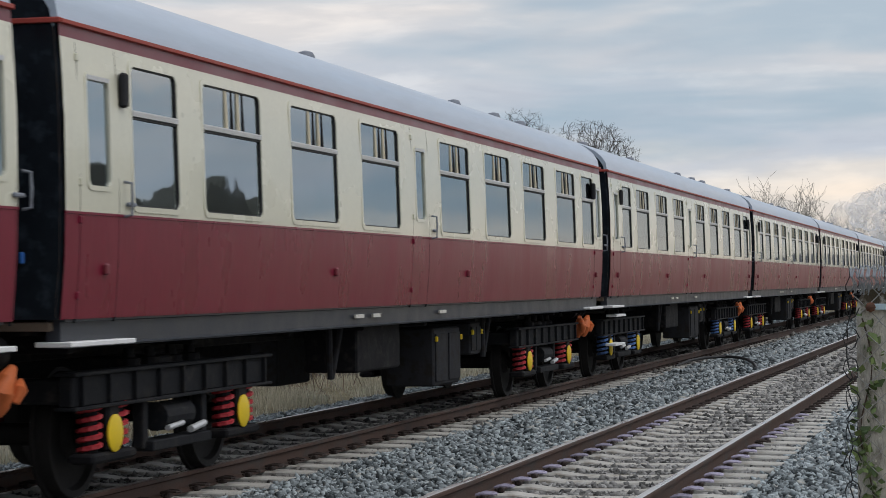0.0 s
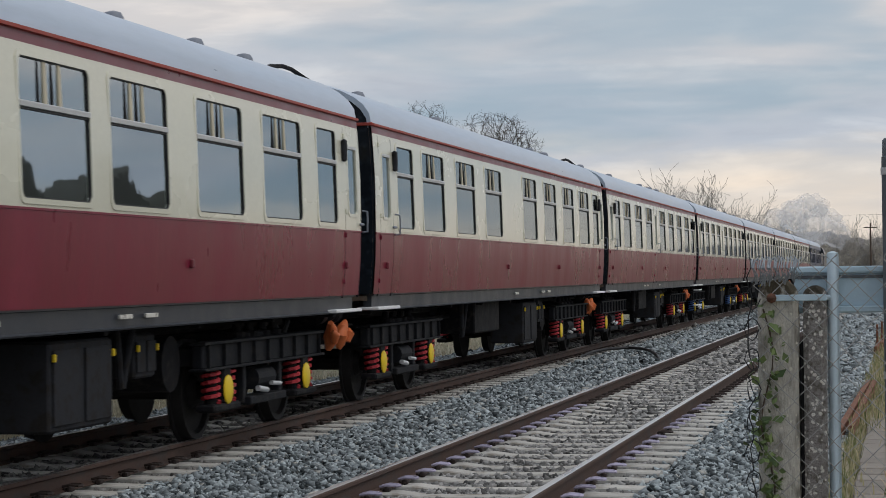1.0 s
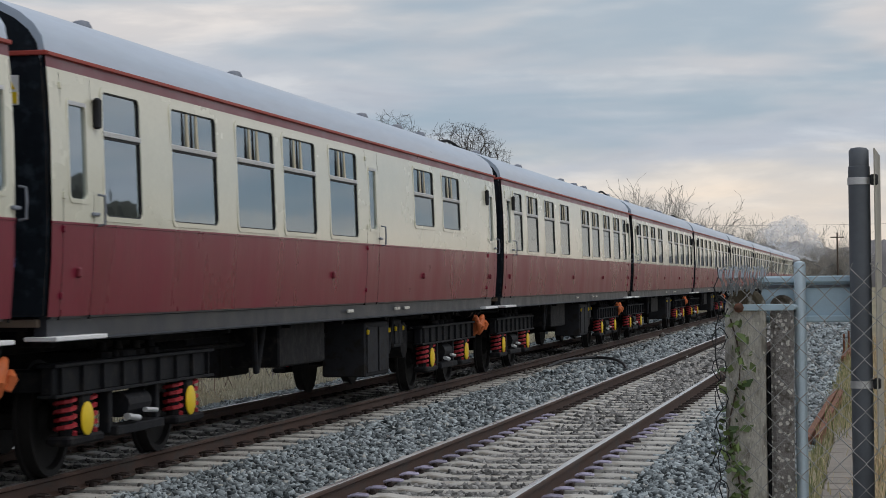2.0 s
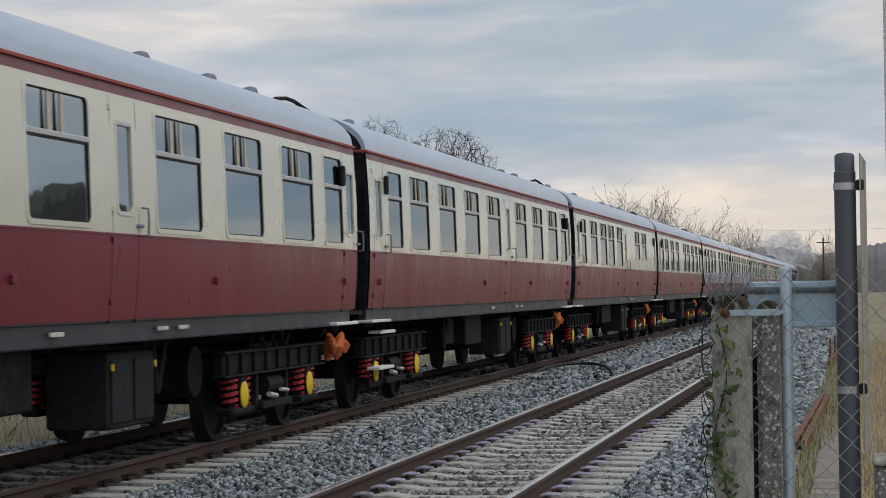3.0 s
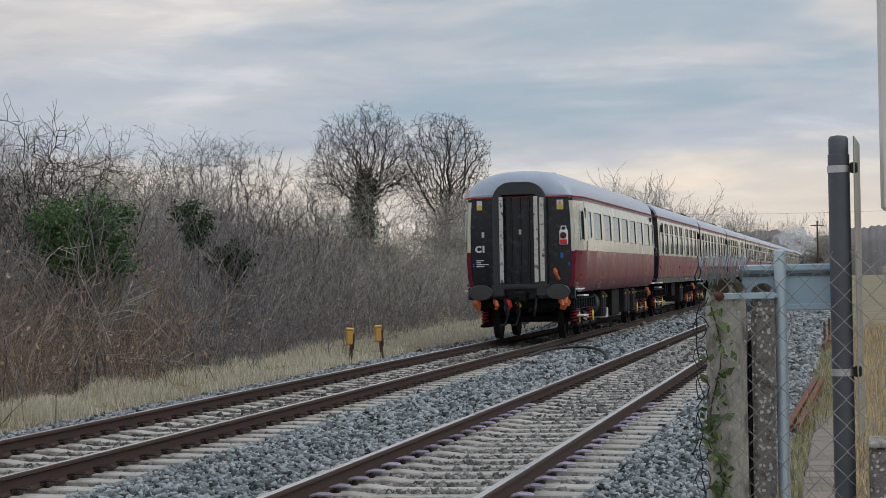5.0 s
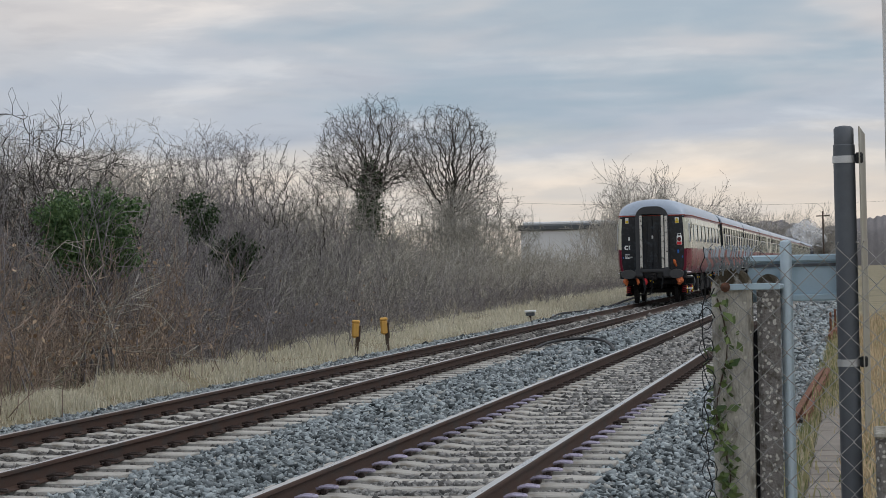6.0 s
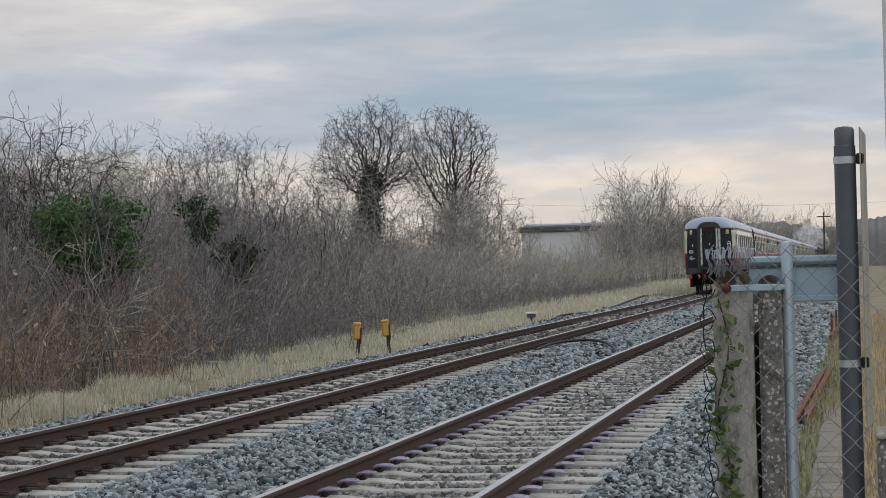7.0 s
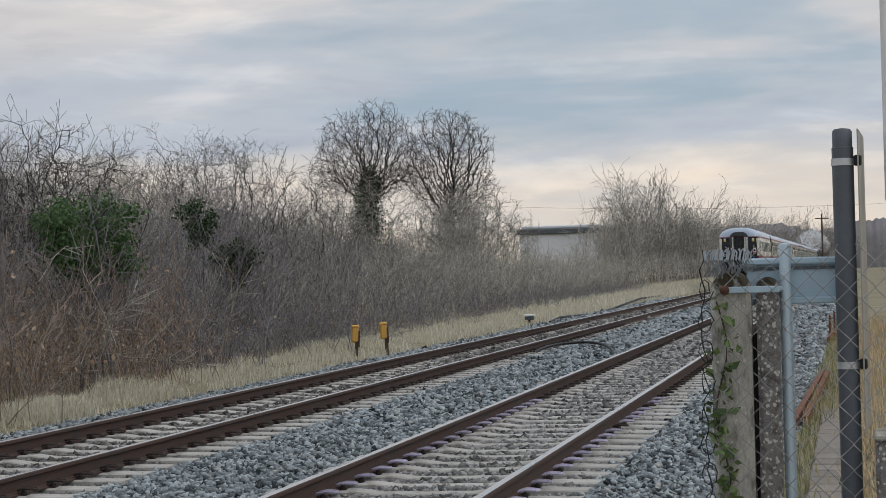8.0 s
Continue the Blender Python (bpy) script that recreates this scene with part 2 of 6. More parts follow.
STRAW = island_surface("winter_grass", (0.50, 0.47, 0.36), (0.82, 0.78, 0.65), 0.9, 30, 0.1, sheer=0.45)
TANGRASS = island_surface("tan_grass", (0.36, 0.27, 0.16), (0.72, 0.57, 0.38), 0.9, 30, 0.1, sheer=0.45)
GREENGRASS = island_surface("mixed_grass", (0.12, 0.16, 0.06), (0.50, 0.43, 0.26), 0.9, 30, 0.1, sheer=0.45)
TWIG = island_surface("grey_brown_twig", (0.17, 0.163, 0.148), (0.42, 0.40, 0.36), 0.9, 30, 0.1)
TWIGDARK = island_surface("dark_thicket_twig", (0.120, 0.112, 0.118), (0.33, 0.308, 0.315), 0.9, 30, 0.1)
TWIGRED = island_surface("russet_bramble_stem", (0.165, 0.125, 0.10), (0.44, 0.35, 0.285), 0.9, 30, 0.1)
# lichened twigs up close; on far bushes the pale tone stands for haze
TWIGPALE = island_surface("lichen_haze_twig", (0.25, 0.24, 0.205), (0.55, 0.52, 0.45), 0.9, 30, 0.1)
CRIB = island_surface("dusty_crib_stone", (0.05, 0.050, 0.049), (0.38, 0.375, 0.365), 0.9, 40, 0.4)
# far cribs are dark; the extra darkness is train shade in the colour
CRIBDARK = island_surface("shaded_crib_stone", (0.030, 0.028, 0.027), (0.26, 0.25, 0.235), 0.8, 40, 0.4)
OAKTWIG = island_surface("dark_oak_twig", (0.032, 0.029, 0.026), (0.095, 0.086, 0.077), 0.9, 30, 0.1)
# paler than TWIG: haze over distance is put into the twig colour
HAZETWIG = island_surface("hazed_distant_twig", (0.30, 0.285, 0.262), (0.64, 0.60, 0.545), 0.9, 30, 0.1)
FARWOOD = surface("far_wood_twigs", (0.215, 0.205, 0.21), 1.0, var=0.3, scale=0.35, fine=1.6, bump=0.4, stretch=(1, 1, 0.3))
WOODED = surface("wooded_slope", (0.075, 0.075, 0.06), 1.0, var=0.4, scale=0.06, fine=0.5, bump=0.3)
IVY = island_surface("ivy_leaf", (0.016, 0.034, 0.013), (0.055, 0.10, 0.035), 0.5, 30, 0.1)
LAUREL = island_surface("evergreen_leaf", (0.040, 0.088, 0.036), (0.16, 0.25, 0.10), 0.5, 30, 0.1, sheer=0.25)
DRYLEAF = island_surface("dry_leaf", (0.22, 0.14, 0.085), (0.58, 0.44, 0.31), 0.9, 30, 0.1, sheer=0.3)


# ---- mesh tools ----
class Mesher:
    """Collects vertices and faces, several shapes into one mesh."""

    def __init__(self):
        self.v, self.f, self.m = [], [], []

    def add(self, verts, faces, mat=0):
        k = len(self.v)
        self.v += [tuple(p) for p in verts]
        self.f += [tuple(i + k for i in q) for q in faces]
        self.m += [mat] * len(faces)
        return self

    def loft(self, rings, closed=True, caps=True, mat=0):
        n = len(rings[0])
        verts = [p for r in rings for p in r]
        faces = []
        for a in range(len(rings) - 1):
            for i in range(n if closed else n - 1):
                j = (i + 1) % n
                faces.append((a * n + i, a * n + j, (a + 1) * n + j, (a + 1) * n + i))
        if caps and closed:
            faces.append(tuple(reversed(range(n))))
            faces.append(tuple((len(rings) - 1) * n + i for i in range(n)))
        return self.add(verts, faces, mat)

    def box(self, x0, x1, y0, y1, z0, z1, c=0.006, mat=0):
        """A block with chamfered edges."""
        c = min(c, (x1 - x0) * 0.3, (y1 - y0) * 0.3, (z1 - z0) * 0.3)
        def ring(z, d):
            return [(x0 + d + c, y0 + d, z), (x1 - d - c, y0 + d, z), (x1 - d, y0 + d + c, z), (x1 - d, y1 - d - c, z), (x1 - d - c, y1 - d, z), (x0 + d + c, y1 - d, z), (x0 + d, y1 - d - c, z), (x0 + d, y0 + d + c, z)]
        return self.loft([ring(z0, c), ring(z0 + c, 0), ring(z1 - c, 0), ring(z1, c)], mat=mat)

    def cyl(self, a, b, r, r2=None, n=14, mat=0):
        a, b = Vector(a), Vector(b)
        q = (b - a).to_track_quat("Z", "Y")
        r2 = r if r2 is None else r2
        rings = []
        for p, rad in ((a, r), (b, r2)):
            rings.append([p + q @ Vector((rad * math.cos(t), rad * math.sin(t), 0)) for t in [2 * math.pi * i / n for i in range(n)]])
        return self.loft(rings, mat=mat)

    def lathe(self, a, axis, prof, n=18, mat=0):
        """prof: (distance along the axis, radius)."""
        a, q = Vector(a), Vector(axis).to_track_quat("Z", "Y")
        rings = [[a + q @ Vector((r * math.cos(t), r * math.sin(t), d)) for t in [2 * math.pi * i / n for i in range(n)]] for d, r in prof]
        return self.loft(rings, mat=mat)

    def tube(self, pts, r, n=7, mat=0):
        pts = [Vector(p) for p in pts]
        rings = []
        for i, p in enumerate(pts):
            d = (pts[min(i + 1, len(pts) - 1)] - pts[max(i - 1, 0)]).normalized()
            q = d.to_track_quat("Z", "Y")
            rad = r[i] if isinstance(r, (list, tuple)) else r
            rings.append([p + q @ Vector((rad * math.cos(t), rad * math.sin(t), 0)) for t in [2 * math.pi * k / n for k in range(n)]])
        return self.loft(rings, mat=mat)

    def extrude_y(self, prof, y0, y1, mat=0):
        """A closed outline (x, z) drawn out along y."""
        return self.loft([[(x, y0, z) for x, z in prof], [(x, y1, z) for x, z in prof]], mat=mat)

    def mesh(self, name, mats, smooth=None):
        me = bpy.data.meshes.new(name)
        me.from_pydata(self.v, [], self.f)
        for m in (mats if isinstance(mats, (list, tuple)) else [mats]):
            me.materials.append(m)
        me.polygons.foreach_set("material_index", self.m)
        bm = bmesh.new()
        bm.from_mesh(me)
        bmesh.ops.recalc_face_normals(bm, faces=bm.faces)
        bm.to_mesh(me)
        bm.free()
        if smooth:
            me.shade_smooth()
            me.set_sharp_from_angle(angle=radians(smooth))
        return me


def part(name, shape, material, parent, label="", smooth=None):
    """Links a shape, or a mesh already made, as one mesh object under a thing or a part."""
    me = shape if isinstance(shape, bpy.types.Mesh) else shape.mesh(name, material, smooth)
    ob = new(name, me)
    ob.parent = parent
    return tagged(ob, label)


def thing(name, label, category, group="", shape=None, material=None, kind="", smooth=None):
    ob = new(name, shape.mesh(name, material, smooth) if shape else None)
    return tagged(ob, label, category, group, kind)


def raw_mesh(name, verts, faces, material, smooth=False):
    """A mesh from number arrays, for very many small pieces. faces: (n, 3) or (n, 4)."""
    me = bpy.data.meshes.new(name)
    k = faces.shape[1]
    me.vertices.add(len(verts))
    me.vertices.foreach_set("co", np.asarray(verts, dtype=np.float32).ravel())
    me.loops.add(faces.size)
    me.loops.foreach_set("vertex_index", faces.astype(np.int32).ravel())
    me.polygons.add(len(faces))
    me.polygons.foreach_set("loop_start", np.arange(0, faces.size, k, dtype=np.int32))
    me.materials.append(material)
    me.update(calc_edges=True)
    me.validate()
    if smooth:
        me.shade_smooth()
    return me


# ---- ground and the two lines ----
NEAR, FAR, HALF_GAUGE, PITCH_SL = -3.24, -7.256, 0.7525, 0.64


def build_ground():
    prof = [(-1800, -0.3), (-60, -0.3), (-16, -0.10), (-12.5, -0.13), (-10.6, -0.25), (-9.8, -0.33), (-9.2, -0.46), (-1.2, -0.46), (-0.75, -0.42), (0.3, -0.36), (4, -0.36), (60, -0.3), (1800, -0.3)]
    ys = [-600, -40, 0, 10, 20, 30, 45, 60, 80, 110, 150, 220, 350, 700, 3000]
    g = Mesher()
    verts = [(x, y, z) for y in ys for x, z in prof]
    n = len(prof)
    g.add(verts, [(a * n + i, a * n + i + 1, (a + 1) * n + i + 1, (a + 1) * n + i) for a in range(len(ys) - 1) for i in range(n - 1)])
    thing("ground", "rough winter ground with yellowed and green grass", "ground", shape=g, material=GROUND, kind="structure")
    b = Mesher()
    prof = [(-10.0, -0.47), (-9.75, -0.315), (-9.0, -0.235), (-8.6, -0.20), (-5.9, -0.20), (-5.25, -0.185), (-4.6, -0.20), (-2.0, -0.20), (-1.6, -0.23), (-0.62, -0.45), (-0.62, -0.47)]
    b.extrude_y(prof, -60, 900)
    thing("ballast_bed", "grey crushed stone ballast bed under two tracks", "ballast", shape=b, material=BED, kind="structure")


def rail_mesh(y0, y1):
    """Flat-bottom rail, head at z = 0."""
    side = [(-0.036, -0.012), (-0.036, -0.034), (-0.010, -0.048), (-0.010, -0.132), (-0.070, -0.148), (-0.070, -0.160), (0.070, -0.160), (0.070, -0.148), (0.010, -0.132), (0.010, -0.048), (0.036, -0.034), (0.036, -0.012)]
    top = [(0.036, -0.012), (0.030, -0.003), (0.015, 0.0), (-0.015, 0.0), (-0.030, -0.003), (-0.036, -0.012)]
    s = Mesher()
    full = side + top[1:-1]
    n = len(full)
    v = [(x, y, z) for y in (y0, y1) for x, z in full]
    for i in range(n):
        j = (i + 1) % n
        s.add([v[i], v[j], v[n + j], v[n + i]], [(0, 1, 2, 3)], 1 if i >= len(side) else 0)
    return s.mesh("rail", [RAILSIDE, RAILTOP])


def sleeper_mesh():
    s = Mesher()
    h = 1.25
    rings = []
    for x, w, z in ((-h, 0.125, -0.168), (-0.95, 0.13, -0.160), (-0.55, 0.13, -0.160), (-0.35, 0.115, -0.185), (0.35, 0.115, -0.185), (0.55, 0.13, -0.160), (0.95, 0.13, -0.160), (h, 0.125, -0.168)):
        rings.append([(x, -w - 0.02, -0.40), (x, w + 0.02, -0.40), (x, w, z - 0.012), (x, w - 0.014, z), (x, -w + 0.014, z), (x, -w, z - 0.012)])
    s.loft(rings)
    return s.mesh("sleeper", SLEEPER)


def clip_mesh(mat):
    """A bent steel spring clip over the rail foot, with its cast shoulder; the rail lies towards -x."""
    s = Mesher()
    s.box(0.072, 0.118, -0.05, 0.05, -0.165, -0.118, 0.012)
    s.box(0.05, 0.075, -0.062, 0.062, -0.150, -0.128, 0.006)
    s.tube([(0.045, 0.048, -0.118), (0.10, 0.052, -0.104), (0.165, 0.046, -0.108), (0.192, 0.024, -0.112), (0.196, -0.012, -0.112), (0.178, -0.042, -0.110), (0.11, -0.052, -0.104), (0.045, -0.044, -0.118)], 0.0115, 6, mat=1)
    return s.mesh("rail_clip", [CLIPRUST, mat])


def build_track(centre, near):
    tr = thing("railway_track", "straight railway track on concrete sleepers, rusty rail sides and bright heads, the " + ("nearer line" if near else "line the train runs on"), "track", kind="structure")
    rm = rail_mesh(-60, 900)
    for sx in (-1, 1):
        r = part("rail", rm, None, tr)
        r.location = (centre + sx * HALF_GAUGE, 0, 0)
    sm = sleeper_mesh()
    y = 8.0 + (0.2 if near else 0.0)
    rng = random.Random(5 + near)
    ys = []
    while y < 128:
        ys.append(y)
        s = part("sleeper", sm, None, tr)
        s.location, s.rotation_euler = (centre + rng.uniform(-0.015, 0.015), y, rng.uniform(-0.004, 0.004)), (0, 0, rng.uniform(-0.008, 0.008))
        y += PITCH_SL + rng.uniform(-0.012, 0.012)
    rust, blue = clip_mesh(CLIPRUST), clip_mesh(CLIPBLUE)
    for y in ys:
        if y > 62 or y < 11:
            continue
        for sx in (-1, 1):
            for side in (1, -1):
                c = part("rail_clip", blue if near and side == 1 and rng.random() < 0.9 and y < 27 else rust, None, tr)
                c.location, c.rotation_euler = (centre + sx * HALF_GAUGE, y, 0), (0, 0, 0 if side > 0 else math.pi)


def build_ballast(seed=11):
    """Loose angular stones over the bed, and between the sleepers, lower and darker in the cribs."""
    rng = np.random.default_rng(seed)
    pts = []
    for y0, y1, dens, size in ((12, 24, 340, 0.037), (24, 40, 190, 0.047), (40, 66, 60, 0.07), (66, 115, 20, 0.105)):
        n = int((y1 - y0) * 9.4 * dens)
        x, y = rng.uniform(-10.0, -0.6, n), rng.uniform(y0, y1, n)
        keep = np.ones(n, bool)
        for c, off in ((NEAR, 0.2), (FAR, 0.0)):
            on = np.abs(x - c) < 1.27
            ph = (y - 8.0 - off + PITCH_SL / 2) % PITCH_SL - PITCH_SL / 2
            inner = np.abs(x - c) < 0.95
            keep &= ~(on & (np.abs(ph) < 0.125) & (rng.random(n) < np.where(inner, 0.96, np.where(x < -5.2, 0.35, 0.62))))
            keep &= ~(np.abs(np.abs(x - c) - HALF_GAUGE) < 0.11)
        x, y = x[keep], y[keep]
        z = np.interp(x, [-10.0, -9.7, -9.0, -8.6, -5.9, -5.25, -4.6, -2.0, -1.6, -0.62], [-0.33, -0.30, -0.225, -0.20, -0.20, -0.175, -0.20, -0.20, -0.23, -0.45])
        for c in (NEAR, FAR):
            z = np.where(np.abs(x - c) < 1.27, z - 0.012, z)
        s = size * rng.uniform(0.5, 1.25, len(x))
        pts.append(np.stack([x, y, z + s * 0.35, s], 1))
    p = np.concatenate(pts)
    crib = (np.abs(p[:, 0] - NEAR) < 1.15) | (np.abs(p[:, 0] - FAR) < 1.15)
    lay_stones("ballast_stones", p[~crib], rng, STONE, "loose angular grey ballast stones beside the rails")
    far_crib = crib & (p[:, 0] < -5.2)
    lay_stones("crib_stones", p[crib & ~far_crib], rng, CRIB, "dusty brown-grey ballast stones between the sleepers")
    lay_stones("shaded_crib_stones", p[far_crib], rng, CRIBDARK, "dark ballast stones between the sleepers, train shade in the colour")


def lay_stones(name, p, rng, material, label):
    n = len(p)
    base = np.array([(1, 0, 0), (-1, 0, 0), (0, 1, 0), (0, -1, 0), (0, 0, 1), (0, 0, -1)], float)
    tri = np.array([(0, 2, 4), (2, 1, 4), (1, 3, 4), (3, 0, 4), (2, 0, 5), (1, 2, 5), (3, 1, 5), (0, 3, 5)])
    q = rng.normal(size=(n, 4))
    q /= np.linalg.norm(q, axis=1, keepdims=True)
    w, a, b, c = q.T
    rot = np.stack([1 - 2 * (b * b + c * c), 2 * (a * b - c * w), 2 * (a * c + b * w), 2 * (a * b + c * w), 1 - 2 * (a * a + c * c), 2 * (b * c - a * w), 2 * (a * c - b * w), 2 * (b * c + a * w), 1 - 2 * (a * a + b * b)], 1).reshape(n, 3, 3)
    shape = base[None] * rng.uniform(0.55, 1.25, (n, 6, 1)) + rng.uniform(-0.35, 0.35, (n, 6, 3))
    v = np.einsum("nij,nkj->nki", rot, shape) * p[:, 3][:, None, None]
    v[:, :, 2] *= 0.8
    v += p[:, None, :3]
    faces = (tri[None] + (np.arange(n) * 6)[:, None, None]).reshape(-1, 3)
    ob = new(name, raw_mesh(name, v.reshape(-1, 3), faces, material))
    tagged(ob, label, "ballast", kind="stuff")


build_ground()
build_track(NEAR, True)
build_track(FAR, False)
build_ballast()


# ---- the train ----
VENTGREY = surface("vent_grey_paint", (0.20, 0.22, 0.26), 0.5, var=0.15, scale=6, fine=40, bump=0.04)
PITCH = 20.43
COACH_HALF = 9.86


def half_width(z):
    return float(np.interp(z, [1.0, 1.26, 1.7, 2.1, 2.6, 3.0, 3.24], [1.31, 1.345, 1.38, 1.39, 1.385, 1.365, 1.345]))


def half_width_later(z):
    """The later coach: rounded under, curved all the way up."""
    return float(np.interp(z, [1.06, 1.12, 1.22, 1.4, 1.7, 2.1, 2.6, 3.0, 3.24], [1.18, 1.27, 1.33, 1.375, 1.39, 1.395, 1.385, 1.36, 1.33]))


def taper(y, half, cut):
    """How the later coach draws in towards its ends."""
    return 1.0 - 0.115 * max(0.0, (abs(y) - (half - cut)) / cut) ** 1.8 if cut else 1.0


def round_rect(y0, y1, z0, z1, r, n=4):
    pts = []
    for cy, cz, a0 in ((y1 - r, z0 + r, -90), (y1 - r, z1 - r, 0), (y0 + r, z1 - r, 90), (y0 + r, z0 + r, 180)):
        for i in range(n + 1):
            a = radians(a0 + 90 * i / n)
            pts.append((cy + r * math.cos(a), cz + r * math.sin(a)))
    return pts


def ring_shape(y0, y1, z0, z1, w_out, w_in, r, x_at, sx, d0, d1):
    """A frame round an opening: from w_out outside the rounded edge to w_in inside it, from d0 to d1 out of the side."""
    o = round_rect(y0 - w_out, y1 + w_out, z0 - w_out, z1 + w_out, max(0.004, r + w_out * 0.5))
    i = round_rect(y0 + w_in, y1 - w_in, z0 + w_in, z1 - w_in, max(0.004, r - w_in * 0.5))
    s = Mesher()
    s.loft([[(sx * (x_at(z) + d0), y, z) for y, z in o], [(sx * (x_at(z) + d1), y, z) for y, z in o], [(sx * (x_at(z) + d1), y, z) for y, z in i], [(sx * (x_at(z) + d0), y, z) for y, z in i]], caps=False)
    return s


class Coach:
    def __init__(self, label, upper, lower, later=False):
        self.root = thing("railway_coach", label, "railway coach", "coaches of the train")
        self.upper, self.lower, self.later = upper, lower, later
        self.width = half_width_later if later else half_width
        self.cut = 1.35 if later else 0.0
        self.half = COACH_HALF if later else 9.86
        self.openings = []
        self.front = 1

    def x(self, y, z):
        return self.width(z) * taper(y, self.half, self.cut)

    def p(self, name, shape, mat, label="", parent=None, smooth=None):
        return part(name, shape, mat, parent or self.root, label, smooth)

    def shell(self, low, waist, cream_top, top):
        hs = self.half
        ys = {-hs, hs}
        zs = {low, waist, cream_top, top, 1.12, 1.22, 1.4, 1.7, 2.3, 2.6, 2.9}
        for y0, y1, z0, z1 in self.openings:
            ys |= {y0, y1}
            zs |= {z0, z1}
        if self.cut:
            ys |= {s * (hs - self.cut * k / 6) for k in range(7) for s in (-1, 1)}
        ys = sorted(y for y in ys)
        zs = sorted(z for z in zs if low <= z <= top)
        for sx in (1, -1):
            s = Mesher()
            n = len(zs)
            verts = [(sx * self.x(y, z), y, z) for y in ys for z in zs]
            inner = [(sx * (self.x(y, z) - 0.04), y, z) for y in ys for z in zs]
            k = len(verts)
            faces = []
            for a in range(len(ys) - 1):
                for b in range(n - 1):
                    cy, cz = (ys[a] + ys[a + 1]) / 2, (zs[b] + zs[b + 1]) / 2
                    if any(y0 < cy < y1 and z0 < cz < z1 for y0, y1, z0, z1 in self.openings):
                        continue
                    q = (a * n + b, (a + 1) * n + b, (a + 1) * n + b + 1, a * n + b + 1)
                    faces.append((q, 0 if cz > waist and cz < cream_top else (1 if cz < waist else 2)))
            s.v = verts + inner
            for q, m in faces:
                s.f += [q, tuple(i + k for i in q)]
                s.m += [m, 3]
            self.p("bodyside", s, [self.upper, self.lower, BAND if self.lower is MAROON else self.lower, INSIDE], "cream above maroon painted steel bodyside" if self.lower is MAROON else "dark blue painted steel bodyside", smooth=35)
            g = Mesher()
            g.loft([[(sx * (self.x(y, top) - 0.01), y, top - 0.012), (sx * (self.x(y, top) + 0.028), y, top - 0.008), (sx * (self.x(y, top) + 0.030), y, top + 0.016), (sx * (self.x(y, top) - 0.01), y, top + 0.020)] for y in ys])
            self.p("gutter", g, GUTTER if self.lower is MAROON else NAVY, "orange-red gutter strip along the roof edge")
            # waist line bead
            w = Mesher()
            w.loft([[(sx * (self.x(y, waist) - 0.005), y, waist - 0.012), (sx * (self.x(y, waist) + 0.006), y, waist - 0.008), (sx * (self.x(y, waist) + 0.006), y, waist + 0.008), (sx * (self.x(y, waist) - 0.005), y, waist + 0.012)] for y in ys])
            self.p("waist_bead", w, self.lower)
        # floor and ends
        f = Mesher().box(-1.25, 1.25, -hs + 0.03, hs - 0.03, 1.22, 1.28)
        self.p("floor", f, INSIDE)
        for se in (1, -1):
            e = Mesher()
            zz = sorted({low, waist, top, 1.4, 1.7, 2.6, 2.9} | ({1.12, 1.22} if self.later else set()))
            arc = [] if self.later else self.roof_line(top, 16, hs, 0.03)[1:-1]
            outl = [(self.x(hs, z), z) for z in zz] + arc + [(-self.x(hs, z), z) for z in reversed(zz)]
            e.loft([[(x * 0.985, se * (hs - 0.06), z) for x, z in outl], [(x * 0.985, se * (hs - 0.004), z) for x, z in outl]])
            self.p("end_wall", e, BLACK, "glossy black painted end wall")
            if not self.later:
                for sx in (1, -1):
                    go = Mesher().box(*sorted((sx * 0.62, sx * (self.x(hs, top) + 0.02))), *sorted((se * (hs - 0.02), se * (hs + 0.02))), top - 0.012, top + 0.024, 0.005)
                    self.p("end_gutter", go, GUTTER if self.lower is MAROON else NAVY, "orange-red strip over the end wall")
            if self.later:
                for sx in (1, -1):
                    for z0, z1, mat in ((low, waist, self.lower), (waist, cream_top, self.upper)):
                        k = Mesher()
                        k.loft([[(sx * (self.x(hs, z) - 0.085), se * (hs + 0.0), z), (sx * (self.x(hs, z) - 0.085), se * (hs + 0.022), z), (sx * (self.x(hs, z) - 0.02), se * (hs + 0.018), z), (sx * (self.x(hs, z) + 0.001), se * (hs - 0.01), z)] for z in [z0] + [q for q in (1.22, 1.4, 1.7, 2.6, 2.9) if z0 < q < z1] + [z1]])
                        self.p("corner_pillar", k, mat)
                go = Mesher().box(-self.x(hs, top) - 0.01, self.x(hs, top) + 0.01, *sorted((se * (hs - 0.02), se * (hs + 0.035))), top - 0.012, top + 0.026, 0.006)
                self.p("end_gutter", go, GUTTER, "orange-red strip over the end wall")

    def roof_line(self, top, n=12, y=0.0, drop=0.0):
        w = self.x(y, top)
        rise = 0.62 if self.later else 0.55
        pts = []
        for i in range(n + 1):
            a = math.pi * i / n
            pts.append((w * math.copysign(abs(math.cos(a)) ** 0.86, math.cos(a)), top + (rise - drop) * math.sin(a) ** 0.92))
        return pts

    def roof(self, top):
        hs = self.half
        r = Mesher()
